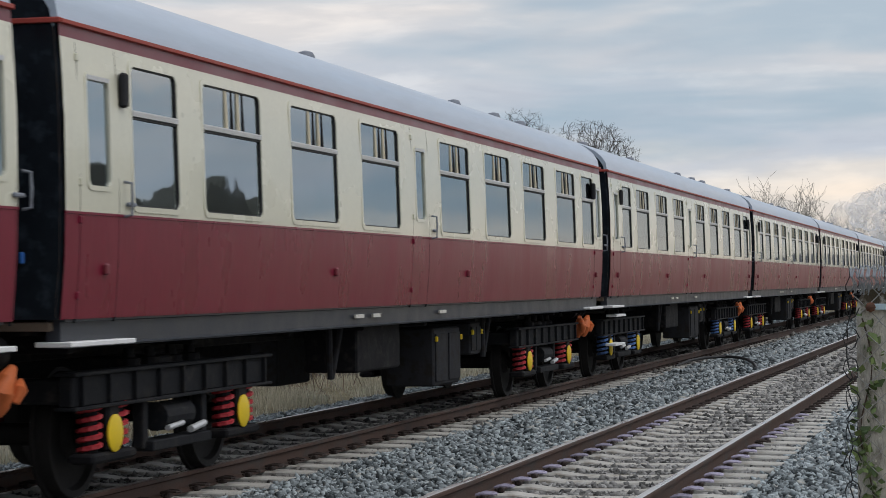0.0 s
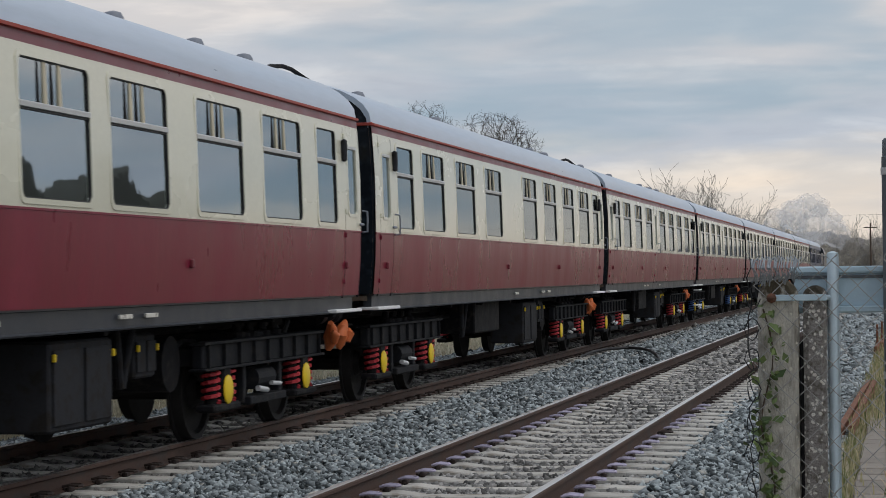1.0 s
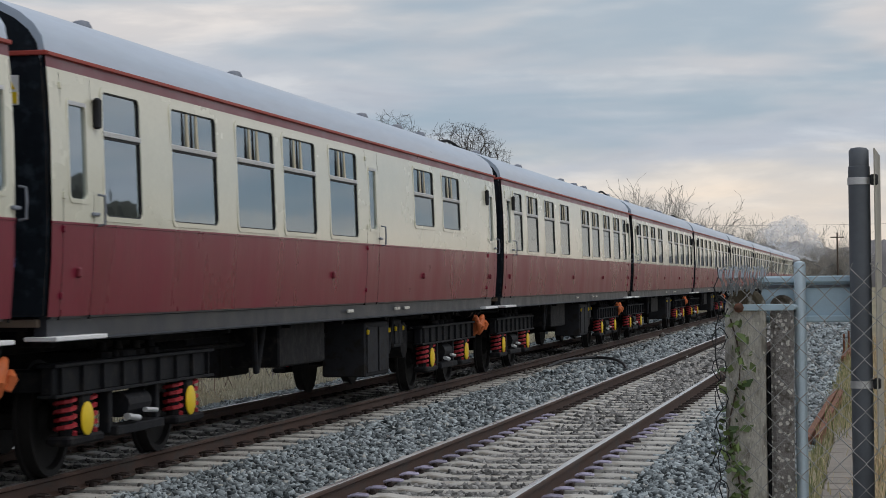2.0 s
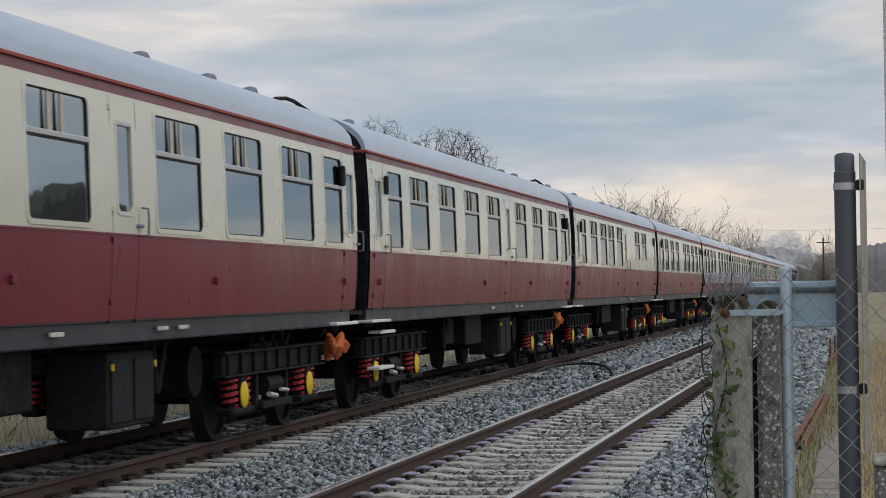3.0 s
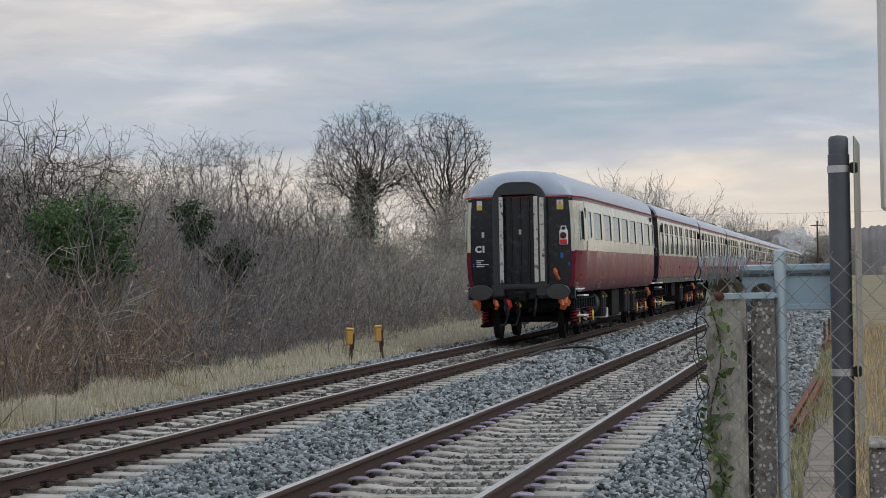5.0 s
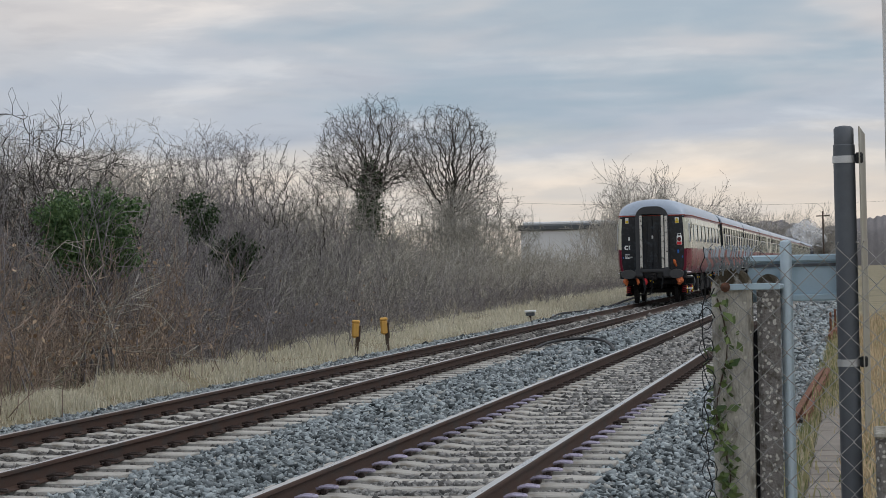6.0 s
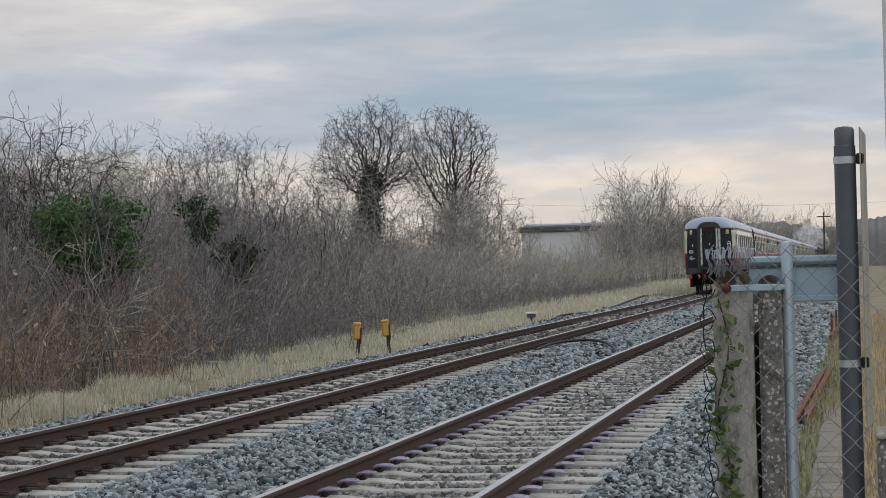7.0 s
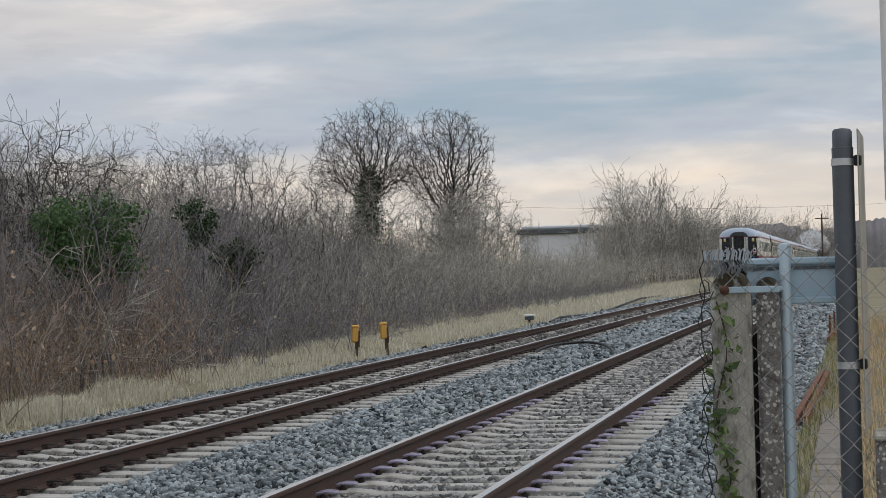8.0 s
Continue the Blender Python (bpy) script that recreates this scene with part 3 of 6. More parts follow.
        if self.later:
            ends = [(-hs - 0.03, 0.55), (-hs + 0.01, 0.40), (-hs + 0.07, 0.24), (-hs + 0.18, 0.11), (-hs + 0.34, 0.04), (-hs + 0.6, 0.01), (-hs + 0.95, 0.0), (-hs + 1.75, 0.0)]
        else:
            ends = [(-hs, 0.025), (-hs + 0.06, 0.012), (-hs + 0.2, 0.004), (-hs + 0.9, 0.0), (-hs + 1.75, 0.0)]
        prof = ends + [(y, 0.0) for y in (-4, 0, 4)] + [(-y, d) for y, d in reversed(ends)]
        rings = []
        for y, d in prof:
            yy = max(-hs, min(hs, y))
            line = self.roof_line(top, 16, yy, d)
            rings.append([(x, y, z + 0.012) for x, z in line])
        r.loft(rings, closed=False)
        inner = [[(x * 0.97, y, z - 0.05) for x, y, z in q] for q in rings]
        r.loft(inner, closed=False)
        for k in (0, -1):
            r.loft([rings[k], inner[k]], closed=False)
        self.p("roof", r, ROOF, "weathered grey curved roof", smooth=35)

    def vents(self, spots, top):
        for x, y in spots:
            v = Mesher()
            z = top + 0.55 * (1 - (x / 1.36) ** 2) ** 0.5 + 0.015
            v.lathe((x, y, z), (0, 0, 1), [(-0.12, 0.065), (0.05, 0.065), (0.055, 0.10), (0.09, 0.10), (0.135, 0.075), (0.15, 0.02)], 14)
            self.p("roof_vent", v, VENTGREY, "domed roof ventilator", smooth=40)

    def pane_quad(self, y0, y1, z0, z1, sx, inset):
        s = Mesher()
        a = [(sx * (self.x(y, z) - inset), y, z) for y, z in ((y0, z0), (y1, z0), (y1, z1), (y0, z1))]
        b = [(sx * (self.x(y, z) - inset - 0.006), y, z) for y, z in ((y0, z0), (y1, z0), (y1, z1), (y0, z1))]
        s.loft([a, b])
        return s

    def window(self, y, w, z0, z1, sx, bar=None, vent=True, frost=False, curtain=True, rng=None):
        y0, y1 = y - w / 2, y + w / 2
        xa = lambda z: self.x(y, z)
        fr = self.p("window", ring_shape(y0, y1, z0, z1, 0.028, 0.012, 0.07, xa, sx, -0.02, 0.008), self.upper)
        self.p("window_seal", ring_shape(y0, y1, z0, z1, -0.010, 0.022, 0.06, xa, sx, -0.016, -0.001), SEAL, parent=fr)
        pn = self.p("pane", self.pane_quad(y0 + 0.005, y1 - 0.005, z0 + 0.005, z1 - 0.005, sx, 0.011), FROST if frost else (GREYGLASS if self.later else GLASS), parent=fr)
        if bar:
            b = Mesher()
            b.loft([[(sx * (xa(bar) + dx), yy, bar + dz) for dx, dz in ((-0.05, -0.025), (0.006, -0.022), (0.008, 0.012), (0.0, 0.02), (-0.05, 0.02))] for yy in (y0 + 0.006, y1 - 0.006)])
            self.p("transom", b, ALLOY, "bright alloy transom", parent=fr)
            s = Mesher()
            s.loft([[(sx * (xa(bar) + dx), yy, bar + dz) for dx, dz in ((-0.05, -0.04), (-0.004, -0.04), (-0.004, -0.027), (-0.05, -0.027))] for yy in (y0 + 0.01, y1 - 0.01)])
            self.p("lower_bead", s, SEAL, parent=fr)
            if vent:
                for k in ((-0.12, 0.030, CURTAIN), (0.085, 0.028, CURTAIN), (-0.02, 0.007, SEAL), (-0.21, 0.005, SEAL)):
                    m = Mesher()
                    yy = y + k[0] * w
                    m.loft([[(sx * (xa(z) - 0.02), yy - k[1], z), (sx * (xa(z) - 0.006), yy - k[1], z), (sx * (xa(z) - 0.006), yy + k[1], z), (sx * (xa(z) - 0.02), yy + k[1], z)] for z in (bar + 0.02, z1 - 0.012)])
                    self.p("sliding_light_bar", m, k[2], parent=fr)
        if curtain and not frost:
            for k in ((-0.43, -0.30), (0.30, 0.43)):
                c = Mesher()
                n = 9
                line = [(y + w * (k[0] + (k[1] - k[0]) * i / (n - 1)), 0.12 + 0.018 * math.sin(i * 2.1)) for i in range(n)]
                c.loft([[(sx * (xa(z) - d), yy, z) for yy, d in line] for z in (z0 + 0.02, z1 - 0.02)], closed=False)
                c.loft([[(sx * (xa(z) - d - 0.006), yy, z) for yy, d in line] for z in (z0 + 0.02, z1 - 0.02)], closed=False)
                self.p("curtain", c, CURTAIN, "pale drawn-back curtain", parent=fr)
        return fr

    def door(self, y, sx, z_win, edge=1, low=1.27, top=3.12, handles=True):
        """A narrow slam door with its drop window, hinges, lock and grab rail."""
        w = 0.66
        d = Mesher()
        zs = [low, 1.7, 2.0, z_win[0] - 0.03, z_win[1] + 0.03, top]
        y0, y1 = y - w / 2, y + w / 2
        # shut lines
        for yy in (y0, y1):
            d.loft([[(sx * (self.x(yy, z) + 0.002), yy - 0.0015, z), (sx * (self.x(yy, z) + 0.002), yy + 0.0015, z), (sx * (self.x(yy, z) - 0.02), yy + 0.0015, z), (sx * (self.x(yy, z) - 0.02), yy - 0.0015, z)] for z in zs])
        door = self.p("door", d, SEAL, "slam door with a drop window")
        fr = ring_shape(y - 0.2, y + 0.2, z_win[0], z_win[1], 0.02, 0.014, 0.06, lambda z: self.x(y, z), sx, -0.02, 0.007)
        self.p("door_window_frame", fr, ALLOY if self.later else self.upper, parent=door)
        self.p("door_pane", self.pane_quad(y - 0.2, y + 0.2, z_win[0], z_win[1], sx, 0.011), GLASS, parent=door)
        t = Mesher()
        t.loft([[(sx * (self.x(y, z_win[1]) + dx), yy, z_win[1] + dz) for dx, dz in ((-0.02, -0.03), (0.012, -0.03), (0.012, 0.0), (-0.02, 0.004))] for yy in (y - 0.19, y + 0.19)])
        self.p("droplight_rail", t, ALLOY, parent=door)
        for z in (1.45, 1.95, 2.2, 3.02):
            h = Mesher()
            xx = self.x(y, z)
            yy = y - sx * 0.33
            h.box(min(sx * (xx - 0.01), sx * (xx + 0.018)), max(sx * (xx - 0.01), sx * (xx + 0.018)), yy - 0.02, yy + 0.02, z - 0.028, z + 0.028, 0.008)
            self.p("hinge", h, self.upper if z > 2.0 else self.lower, parent=door)
        if handles:
            g = Mesher()
            xx = self.x(y, 2.1)
            yy = y + sx * 0.42
            g.tube([(sx * xx, yy, 2.23), (sx * (xx + 0.055), yy, 2.22), (sx * (xx + 0.06), yy, 2.12), (sx * (xx + 0.055), yy, 2.0), (sx * xx, yy, 1.99)], 0.011)
            g.box(min(sx * xx, sx * (xx + 0.03)), max(sx * xx, sx * (xx + 0.03)), yy - 0.16, yy - 0.02, 2.06, 2.09, 0.008)
            self.p("door_handle", g, VENTGREY, "grey iron grab handle and lock lever", parent=door)
            if abs(y) > 6:
                b = Mesher()
                xx = self.x(y, 2.85)
                b.box(min(sx * xx, sx * (xx + 0.05)), max(sx * xx, sx * (xx + 0.05)), y + edge * 0.40 - 0.05, y + edge * 0.40 + 0.05, 2.74, 2.98, 0.015)
                self.p("locking_lamp", b, BOXGREY if not self.later else UNDER, "dark door-lock indicator box", parent=door)

    def bogie(self, y, springs, step=False):
        b = Mesher()
        for sx in (1, -1):
            x0, x1 = sorted((sx * 1.00, sx * 1.10))
            b.box(x0, x1, y - 2.05, y + 2.05, 0.68, 0.90, 0.012)
            x2, x3 = sorted((sx * 0.98, sx * 1.14))
            b.box(x2, x3, y - 2.08, y + 2.08, 0.895, 0.925, 0.006)
            b.box(x2, x3, y - 2.08, y + 2.08, 0.66, 0.685, 0.006)
            for k in range(-4, 5):
                b.box(*sorted((sx * 1.09, sx * 1.135)), y + k * 0.48 - 0.012, y + k * 0.48 + 0.012, 0.68, 0.9, 0.004)
            b.box(*sorted((sx * 0.94, sx * 1.12)), y - 0.62, y + 0.62, 0.28, 0.36, 0.01)
            b.cyl((sx * 1.0, y - 0.3, 0.52), (sx * 1.0, y + 0.3, 0.52), 0.11)
            for k in (-0.62, 0.62):
                b.box(*sorted((sx * 0.97, sx * 1.06)), y + k - 0.05, y + k + 0.05, 0.3, 0.7, 0.01)
        b.box(-1.0, 1.0, y - 0.3, y + 0.3, 0.72, 0.98, 0.02)
        for k in (-1.9, 1.9):
            b.box(-1.0, 1.0, y + k - 0.08, y + k + 0.08, 0.70, 0.88, 0.02)
        bg = self.p("bogie", b, BOGIE, "grimy steel bogie frame with coil springs")
        for ax in (-1.365, 1.365):
            w = Mesher()
            w.cyl((-1.0, y + ax, 0.457), (1.0, y + ax, 0.457), 0.085, n=10)
            for sx in (1, -1):
                w.lathe((sx * 0.685, y + ax, 0.457), (sx, 0, 0), [(0.0, 0.10), (0.0, 0.485), (0.03, 0.485), (0.035, 0.457), (0.135, 0.452), (0.135, 0.40), (0.09, 0.38), (0.09, 0.16), (0.15, 0.12), (0.15, 0.08)], 26)
            self.p("wheelset", w, WHEEL, "dark steel wheels on their axle", parent=bg, smooth=35)
            for sx in (1, -1):
                a = Mesher()
                a.box(*sorted((sx * 0.93, sx * 1.13)), y + ax - 0.40, y + ax + 0.40, 0.27, 0.345, 0.02)
                a.box(*sorted((sx * 0.93, sx * 1.12)), y + ax - 0.11, y + ax + 0.11, 0.34, 0.68, 0.02)
                self.p("axle_box", a, UNDER, parent=bg)
                c = Mesher()
                c.lathe((sx * 1.12, y + ax, 0.47), (sx, 0, 0), [(0.0, 0.135), (0.012, 0.135), (0.02, 0.12), (0.024, 0.02)], 18)
                cv = self.p("axle_cover", c, YELLOW, "yellow axle-end cover", parent=bg, smooth=35)
                cv.scale = (1, 1, 1)
                for dy in (-0.235, 0.235):
                    s = Mesher()
                    s.cyl((sx * 1.03, y + ax + dy, 0.345), (sx * 1.03, y + ax + dy, 0.68), 0.06, n=10)
                    self.p("spring_core", s, UNDER, parent=bg)
                    k = Mesher()
                    pts = [(sx * 1.03 + 0.078 * math.cos(t), y + ax + dy + 0.078 * math.sin(t), 0.36 + 0.31 * i / 40) for i in range(41) for t in [i / 40 * 4.6 * 2 * math.pi]]
                    k.tube(pts, 0.021, 5)
                    self.p("coil_spring", k, springs, "painted coil spring", parent=bg)
        for sx in (1, -1):
            for a, b2, rr in (((sx * 1.13, y - 0.42, 0.43), (sx * 1.13, y - 0.12, 0.40), 0.028), ((sx * 1.13, y + 0.05, 0.46), (sx * 1.13, y + 0.36, 0.44), 0.022)):
                self.p("damper", Mesher().cyl(a, b2, rr), ALLOY, "bright steel damper rod", parent=bg, smooth=40)
        for k in (-0.55, -0.15, 0.3, 0.7):
            for sx in (1, -1):
                t = Mesher().lathe((sx * 0.96, y + k, 0.925), (0, 0, 1), [(0, 0.09), (0.05, 0.09), (0.06, 0.05), (0.13, 0.04), (0.135, 0.0)], 10)
                self.p("bogie_fitting", t, UNDER, parent=bg)
        if step:
            for z, yy in ((0.98, y - self.front * 1.35), (0.52, y - self.front * 1.45)):
                s = Mesher().box(*sorted((self.front * 1.13, self.front * 1.30)), yy - 0.45, yy + 0.45, z - 0.02, z + 0.02, 0.006)
                self.p("step_board", s, WHITE, "white-edged step board", parent=bg)

    def underframe(self, rng, kit):
        hs = self.half
        if not self.later:
            for sx in (1, -1):
                s = Mesher()
                prof = [(1.20, 1.105), (1.318, 1.105), (1.328, 1.118), (1.30, 1.13), (1.30, 1.275), (1.335, 1.283), (1.335, 1.303), (1.20, 1.303)]
                s.extrude_y([(sx * x, z) for x, z in prof], -hs + 0.1, hs - 0.1)
                self.p("solebar", s, SOLE, "dark channel-section solebar")
        m = Mesher()
        for x in (-0.45, 0.45):
            m.box(x - 0.08, x + 0.08, -hs + 0.2, hs - 0.2, 0.98, 1.2, 0.01)
        for y in np.linspace(-hs + 0.5, hs - 0.5, 9):
            m.box(-1.2, 1.2, y - 0.05, y + 0.05, 1.06, 1.2, 0.01)
        m.box(-1.15, 1.15, -hs + 0.1, hs - 0.1, 1.19, 1.222, 0.004)
        m.cyl((0.7, -6, 0.9), (0.7, 6, 0.9), 0.03, n=8)
        self.p("underframe", m, UNDER, "grimy steel underframe")
        for y, w, z0, z1, x1, mat, lab in kit:
            for sx in (1, -1):
                b = Mesher()
                xa, xb = sorted((sx * (x1 - 0.55), sx * x1))
                b.box(xa, xb, y - w / 2, y + w / 2, z0, z1, 0.02)
                bx = self.p("equipment_box", b, mat, lab)
                if mat is BOXGREY:
                    n = max(2, int(w / 0.45))
                    for i in range(n):
                        yy = y - w / 2 + w * (i + 0.5) / n
                        r = Mesher().box(*sorted((sx * x1, sx * (x1 + 0.018))), yy - w / n * 0.42, yy + w / n * 0.42, z0 + 0.05, z1 - 0.06, 0.01)
                        self.p("box_door", r, BOXGREY, parent=bx)
                    for i in (0, n):
                        yy = y - w / 2 + w * (i / n) * 0.94 + 0.03 * w
                        t = Mesher().box(*sorted((sx * (x1 + 0.01), sx * (x1 + 0.04))), yy - 0.014, yy + 0.014, z1 - 0.15 - 0.1 * (i % 2), z1 - 0.09, 0.006)
                        self.p("box_latch", t, YELLOW, "yellow box latch", parent=bx)
        for y in (-3.3, 3.0):
            for sx in (1, -1):
                v = Mesher().tube([(sx * 1.1, y - 0.18, 1.14), (sx * 1.06, y + 0.02, 0.62), (sx * 1.06, y + 0.06, 0.62), (sx * 1.1, y + 0.22, 1.14)], 0.03, 8)
                self.p("vee_hanger", v, BOXGREY)
        self.p("air_reservoir", Mesher().lathe((0.2, -4.4, 0.78), (0, 1, 0), [(0, 0.05), (0.02, 0.24), (0.9, 0.24), (0.92, 0.05)], 16), UNDER, smooth=35)
        self.p("brake_cylinder", Mesher().lathe((0.45, 4.6, 0.75), (1, 0, 0), [(0, 0.05), (0.02, 0.25), (0.5, 0.25), (0.52, 0.05)], 16), UNDER, smooth=35)

    def ends(self, gang_grey=False):
        hs = self.half
        for se in (1, -1):
            # gangway: a deep black surround with an inner face plate
            def arch(w, z0, z1, r):
                return [(-w, z0), (w, z0), (w, z1 - r)] + [(w - r + r * math.cos(radians(a)), z1 - r + r * math.sin(radians(a))) for a in range(15, 90, 15)] + [(w - r, z1), (-w + r, z1)] + [(-w + r + r * math.cos(radians(a)), z1 - r + r * math.sin(radians(a))) for a in range(105, 180, 15)] + [(-w, z1 - r)]
            o, i = arch(0.60, 1.20, 3.56, 0.42), arch(0.44, 1.27, 3.28, 0.10)
            # the same number of points on each outline
            g = Mesher()
            ya, yb = se * (hs - 0.02), se * (hs + 0.262 if self.later and se < 0 else PITCH / 2 - 0.008)
            g.loft([[(x, ya, z) for x, z in o], [(x, yb, z) for x, z in o], [(x, yb, z) for x, z in i], [(x, ya, z) for x, z in i]], caps=False)
            gw = self.p("gangway", g, GANGGREY if gang_grey and se < 0 else BELLOWS, "black folding gangway surround")
            dd = Mesher().box(-0.45, 0.45, *sorted((se * (hs - 0.03), se * (hs + 0.03))), 1.25, 3.3, 0.01)
            self.p("gangway_door", dd, BLACK, "closed black gangway door", parent=gw)
            for sx in (1, -1):
                # outer corner seals of the gangway and hoses
                h = Mesher()
                h.tube([(sx * 0.35, se * (hs + 0.05), 1.0), (sx * 0.36, se * (hs + 0.22), 0.9), (sx * 0.34, se * (hs + 0.27), 0.7), (sx * 0.3, se * (hs + 0.2), 0.55)], 0.028)
                self.p("brake_hose", h, BELLOWS)
                cbl = Mesher()
                cbl.tube([(sx * 1.02, se * (hs + 0.02), 0.99), (sx * 1.01, se * (hs + 0.10), 0.92), (sx * 0.99, se * (hs + 0.13), 0.83), (sx * 0.98, se * (hs + 0.12), 0.74), (sx * 0.96, se * (hs + 0.13), 0.68)], [0.03, 0.065, 0.085, 0.06, 0.03], 12)
                cbl.tube([(sx * 1.05, se * (hs - 0.02), 0.90), (sx * 1.07, se * (hs + 0.03), 0.85), (sx * 1.05, se * (hs + 0.06), 0.76)], [0.025, 0.055, 0.035], 10)
                self.p("jumper_cable", cbl, ORANGE, "orange jumper cable and socket", smooth=40)
                wide = 1.30 if self.later else 1.40
                st = Mesher().box(*sorted((sx * (wide - 0.26), sx * wide)), *sorted((se * (hs - 1.15), se * (hs - 0.05))), 1.115, 1.15, 0.006)
                self.p("footboard", st, WHITE, "white footboard below the end door")
                bf = Mesher()
                bf.lathe((sx * 0.865, se * (hs - 0.05), 1.08), (0, se, 0), [(0, 0.11), (0.16, 0.11), (0.17, 0.08), (0.24, 0.08)], 16)
                self.p("buffer_shank", bf, UNDER, smooth=35)
                tp = Mesher().box(*sorted((sx * 1.07, sx * 1.10)), *sorted((se * (hs + 0.0), se * (hs + 0.03))), 1.66, 1.74, 0.008)
                self.p("air_tap", tp, BLUETAG, "small blue tap on the end wall")
            px, up = (-0.05, 0.09) if self.later else (0.11, 0.02)
            sg = Mesher().box(0.88 + px, 1.03 + px, *sorted((se * hs, se * (hs + 0.006))), 2.84 + up, 3.06 + up, 0.002)
            sp = self.p("warning_plate", sg, WHITE, "white and yellow overhead warning plate")
            yl = Mesher().box(0.892 + px, 1.018 + px, *sorted((se * (hs + 0.005), se * (hs + 0.010))), 2.85 + up, 2.935 + up, 0.001)
            self.p("plate_text_panel", yl, YELLOW, parent=sp)
            tr = Mesher().loft([[(0.905 + px, se * (hs + d), 2.955 + up), (1.005 + px, se * (hs + d), 2.955 + up), (0.955 + px, se * (hs + d), 3.045 + up)] for d in (0.006, 0.010)])
            self.p("plate_triangle", tr, YELLOW, parent=sp)
            if se != self.front:
                continue
            rc = Mesher()
            rc.tube([(0.75, se * (hs - 1.6), 3.66), (0.75, se * (hs - 1.35), 3.735), (0.76, se * (hs - 0.9), 3.775), (0.78, se * (hs - 0.6), 3.765), (0.86, se * (hs - 0.12), 3.665), (1.0, se * (hs + 0.08), 3.46), (1.08, se * (hs + 0.14), 3.1), (1.02, se * (hs + 0.15), 2.3)], 0.024)
            self.p("roof_conduit", rc, UNDER, "dark cable conduit over the roof end")

    def seats(self, rng):
        for y in np.arange(-7.6, 7.7, 2.13 / 2 * 1.0):
            for sx in (1, -1):
                s = Mesher()
                s.box(*sorted((sx * 0.3, sx * 1.2)), y - 0.07, y + 0.07, 1.28, 2.42, 0.05)
                self.p("seat_back", s, SEAT)


KIT_A = [(-0.9, 1.5, 0.62, 1.12, 1.12, UNDER, "dark battery box"), (2.0, 1.2, 0.38, 1.02, 1.18, BOXGREY, "dusty grey equipment cabinet with doors"), (-2.55, 1.0, 0.66, 1.1, 1.0, UNDER, "dark underfloor tank")]
KIT_B = [(1.8, 1.3, 0.38, 1.05, 1.2, BOXGREY, "dusty grey equipment cabinet with doors"), (-1.5, 2.0, 0.64, 1.12, 1.1, UNDER, "dark battery box"), (3.5, 0.5, 0.68, 1.05, 1.1, BOXGREY, "small grey underfloor box")]
KIT_L = [(-3.9, 0.9, 0.4, 1.02, 1.2, BOXGREY, "grey underfloor cabinet"), (-0.6, 1.8, 0.36, 1.05, 1.15, UNDER, "dark underfloor case"), (1.9, 1.3, 0.4, 1.04, 1.2, BOXGREY, "dusty grey equipment cabinet with doors"), (3.6, 0.8, 0.4, 1.04, 1.22, BOXGREY, "pale grey underfloor cabinet")]
KIT_D = [(-1.0, 1.2, 0.38, 1.02, 1.18, BOXGREY, "dusty grey equipment cabinet with doors"), (1.5, 1.6, 0.64, 1.12, 1.10, UNDER, "dark battery box"), (-2.7, 0.5, 0.66, 1.05, 1.1, BOXGREY, "small grey underfloor box")]
ZB, ZT, ZBAR = 2.055, 3.06, 2.72


def early_coach(label, wins, doors, upper=None, lower=None, kit=KIT_A, springs=None, seed=1, step=False, front=1):
    """wins: (centre from the rear coupling, width, kind); doors: centres."""
    c = Coach(label, upper or CREAM, lower or MAROON)
    c.front = front
    rng = random.Random(seed)
    off = -PITCH / 2
    for y, w, k in wins:
        z0 = 2.28 if k == "small" else ZB
        c.openings.append((y + off - w / 2, y + off + w / 2, z0, ZT))
    for y in doors:
        c.openings.append((y + off - 0.2, y + off + 0.2, 2.17, 2.92))
    c.shell(1.298, 1.995, 3.14, 3.235)
    c.roof(3.235)
    for sx in (1, -1):
        for y, w, k in wins:
            c.window(y + off, w, 2.28 if k == "small" else ZB, ZT, sx, ZBAR, vent=w > 1.1, curtain=w > 1.1)
        for i, y in enumerate(doors):
            c.door(y + off, sx, (2.17, 2.92), edge=-1 if y > 15 else 1)
    c.vents([(front * x, front * y) for x, y in ((0.28, -6.2), (-0.3, -4.0), (0.28, -1.3), (-0.3, 2.2), (0.28, 5.05), (0.28, 7.4), (0.3, 9.05))], 3.235)
    c.underframe(rng, kit)
    c.bogie(-7.08 * front, springs or REDPAINT, step=step)
    c.bogie(7.08 * front, springs or REDPAINT)
    c.ends()
    c.seats(rng)
    # lamp brackets and small plates on the sides
    for sx in (1, -1):
        for y in (-9.3, -1.2, 3.9, 9.2):
            b = Mesher()
            xx = half_width(1.62)
            b.box(*sorted((sx * (xx - 0.01), sx * (xx + 0.035))), y - 0.028, y + 0.028, 1.585, 1.665, 0.012)
            c.p("side_bracket", b, BAND)
        for y in (-0.2, 2.4, 3.0):
            p = Mesher().box(*sorted((sx * 1.325, sx * 1.345)), y - 0.14, y + 0.14, 1.19, 1.225, 0.003)
            c.p("data_plate", p, OLDWHITE, "small white-lettered data panel on the solebar")
    return c.root


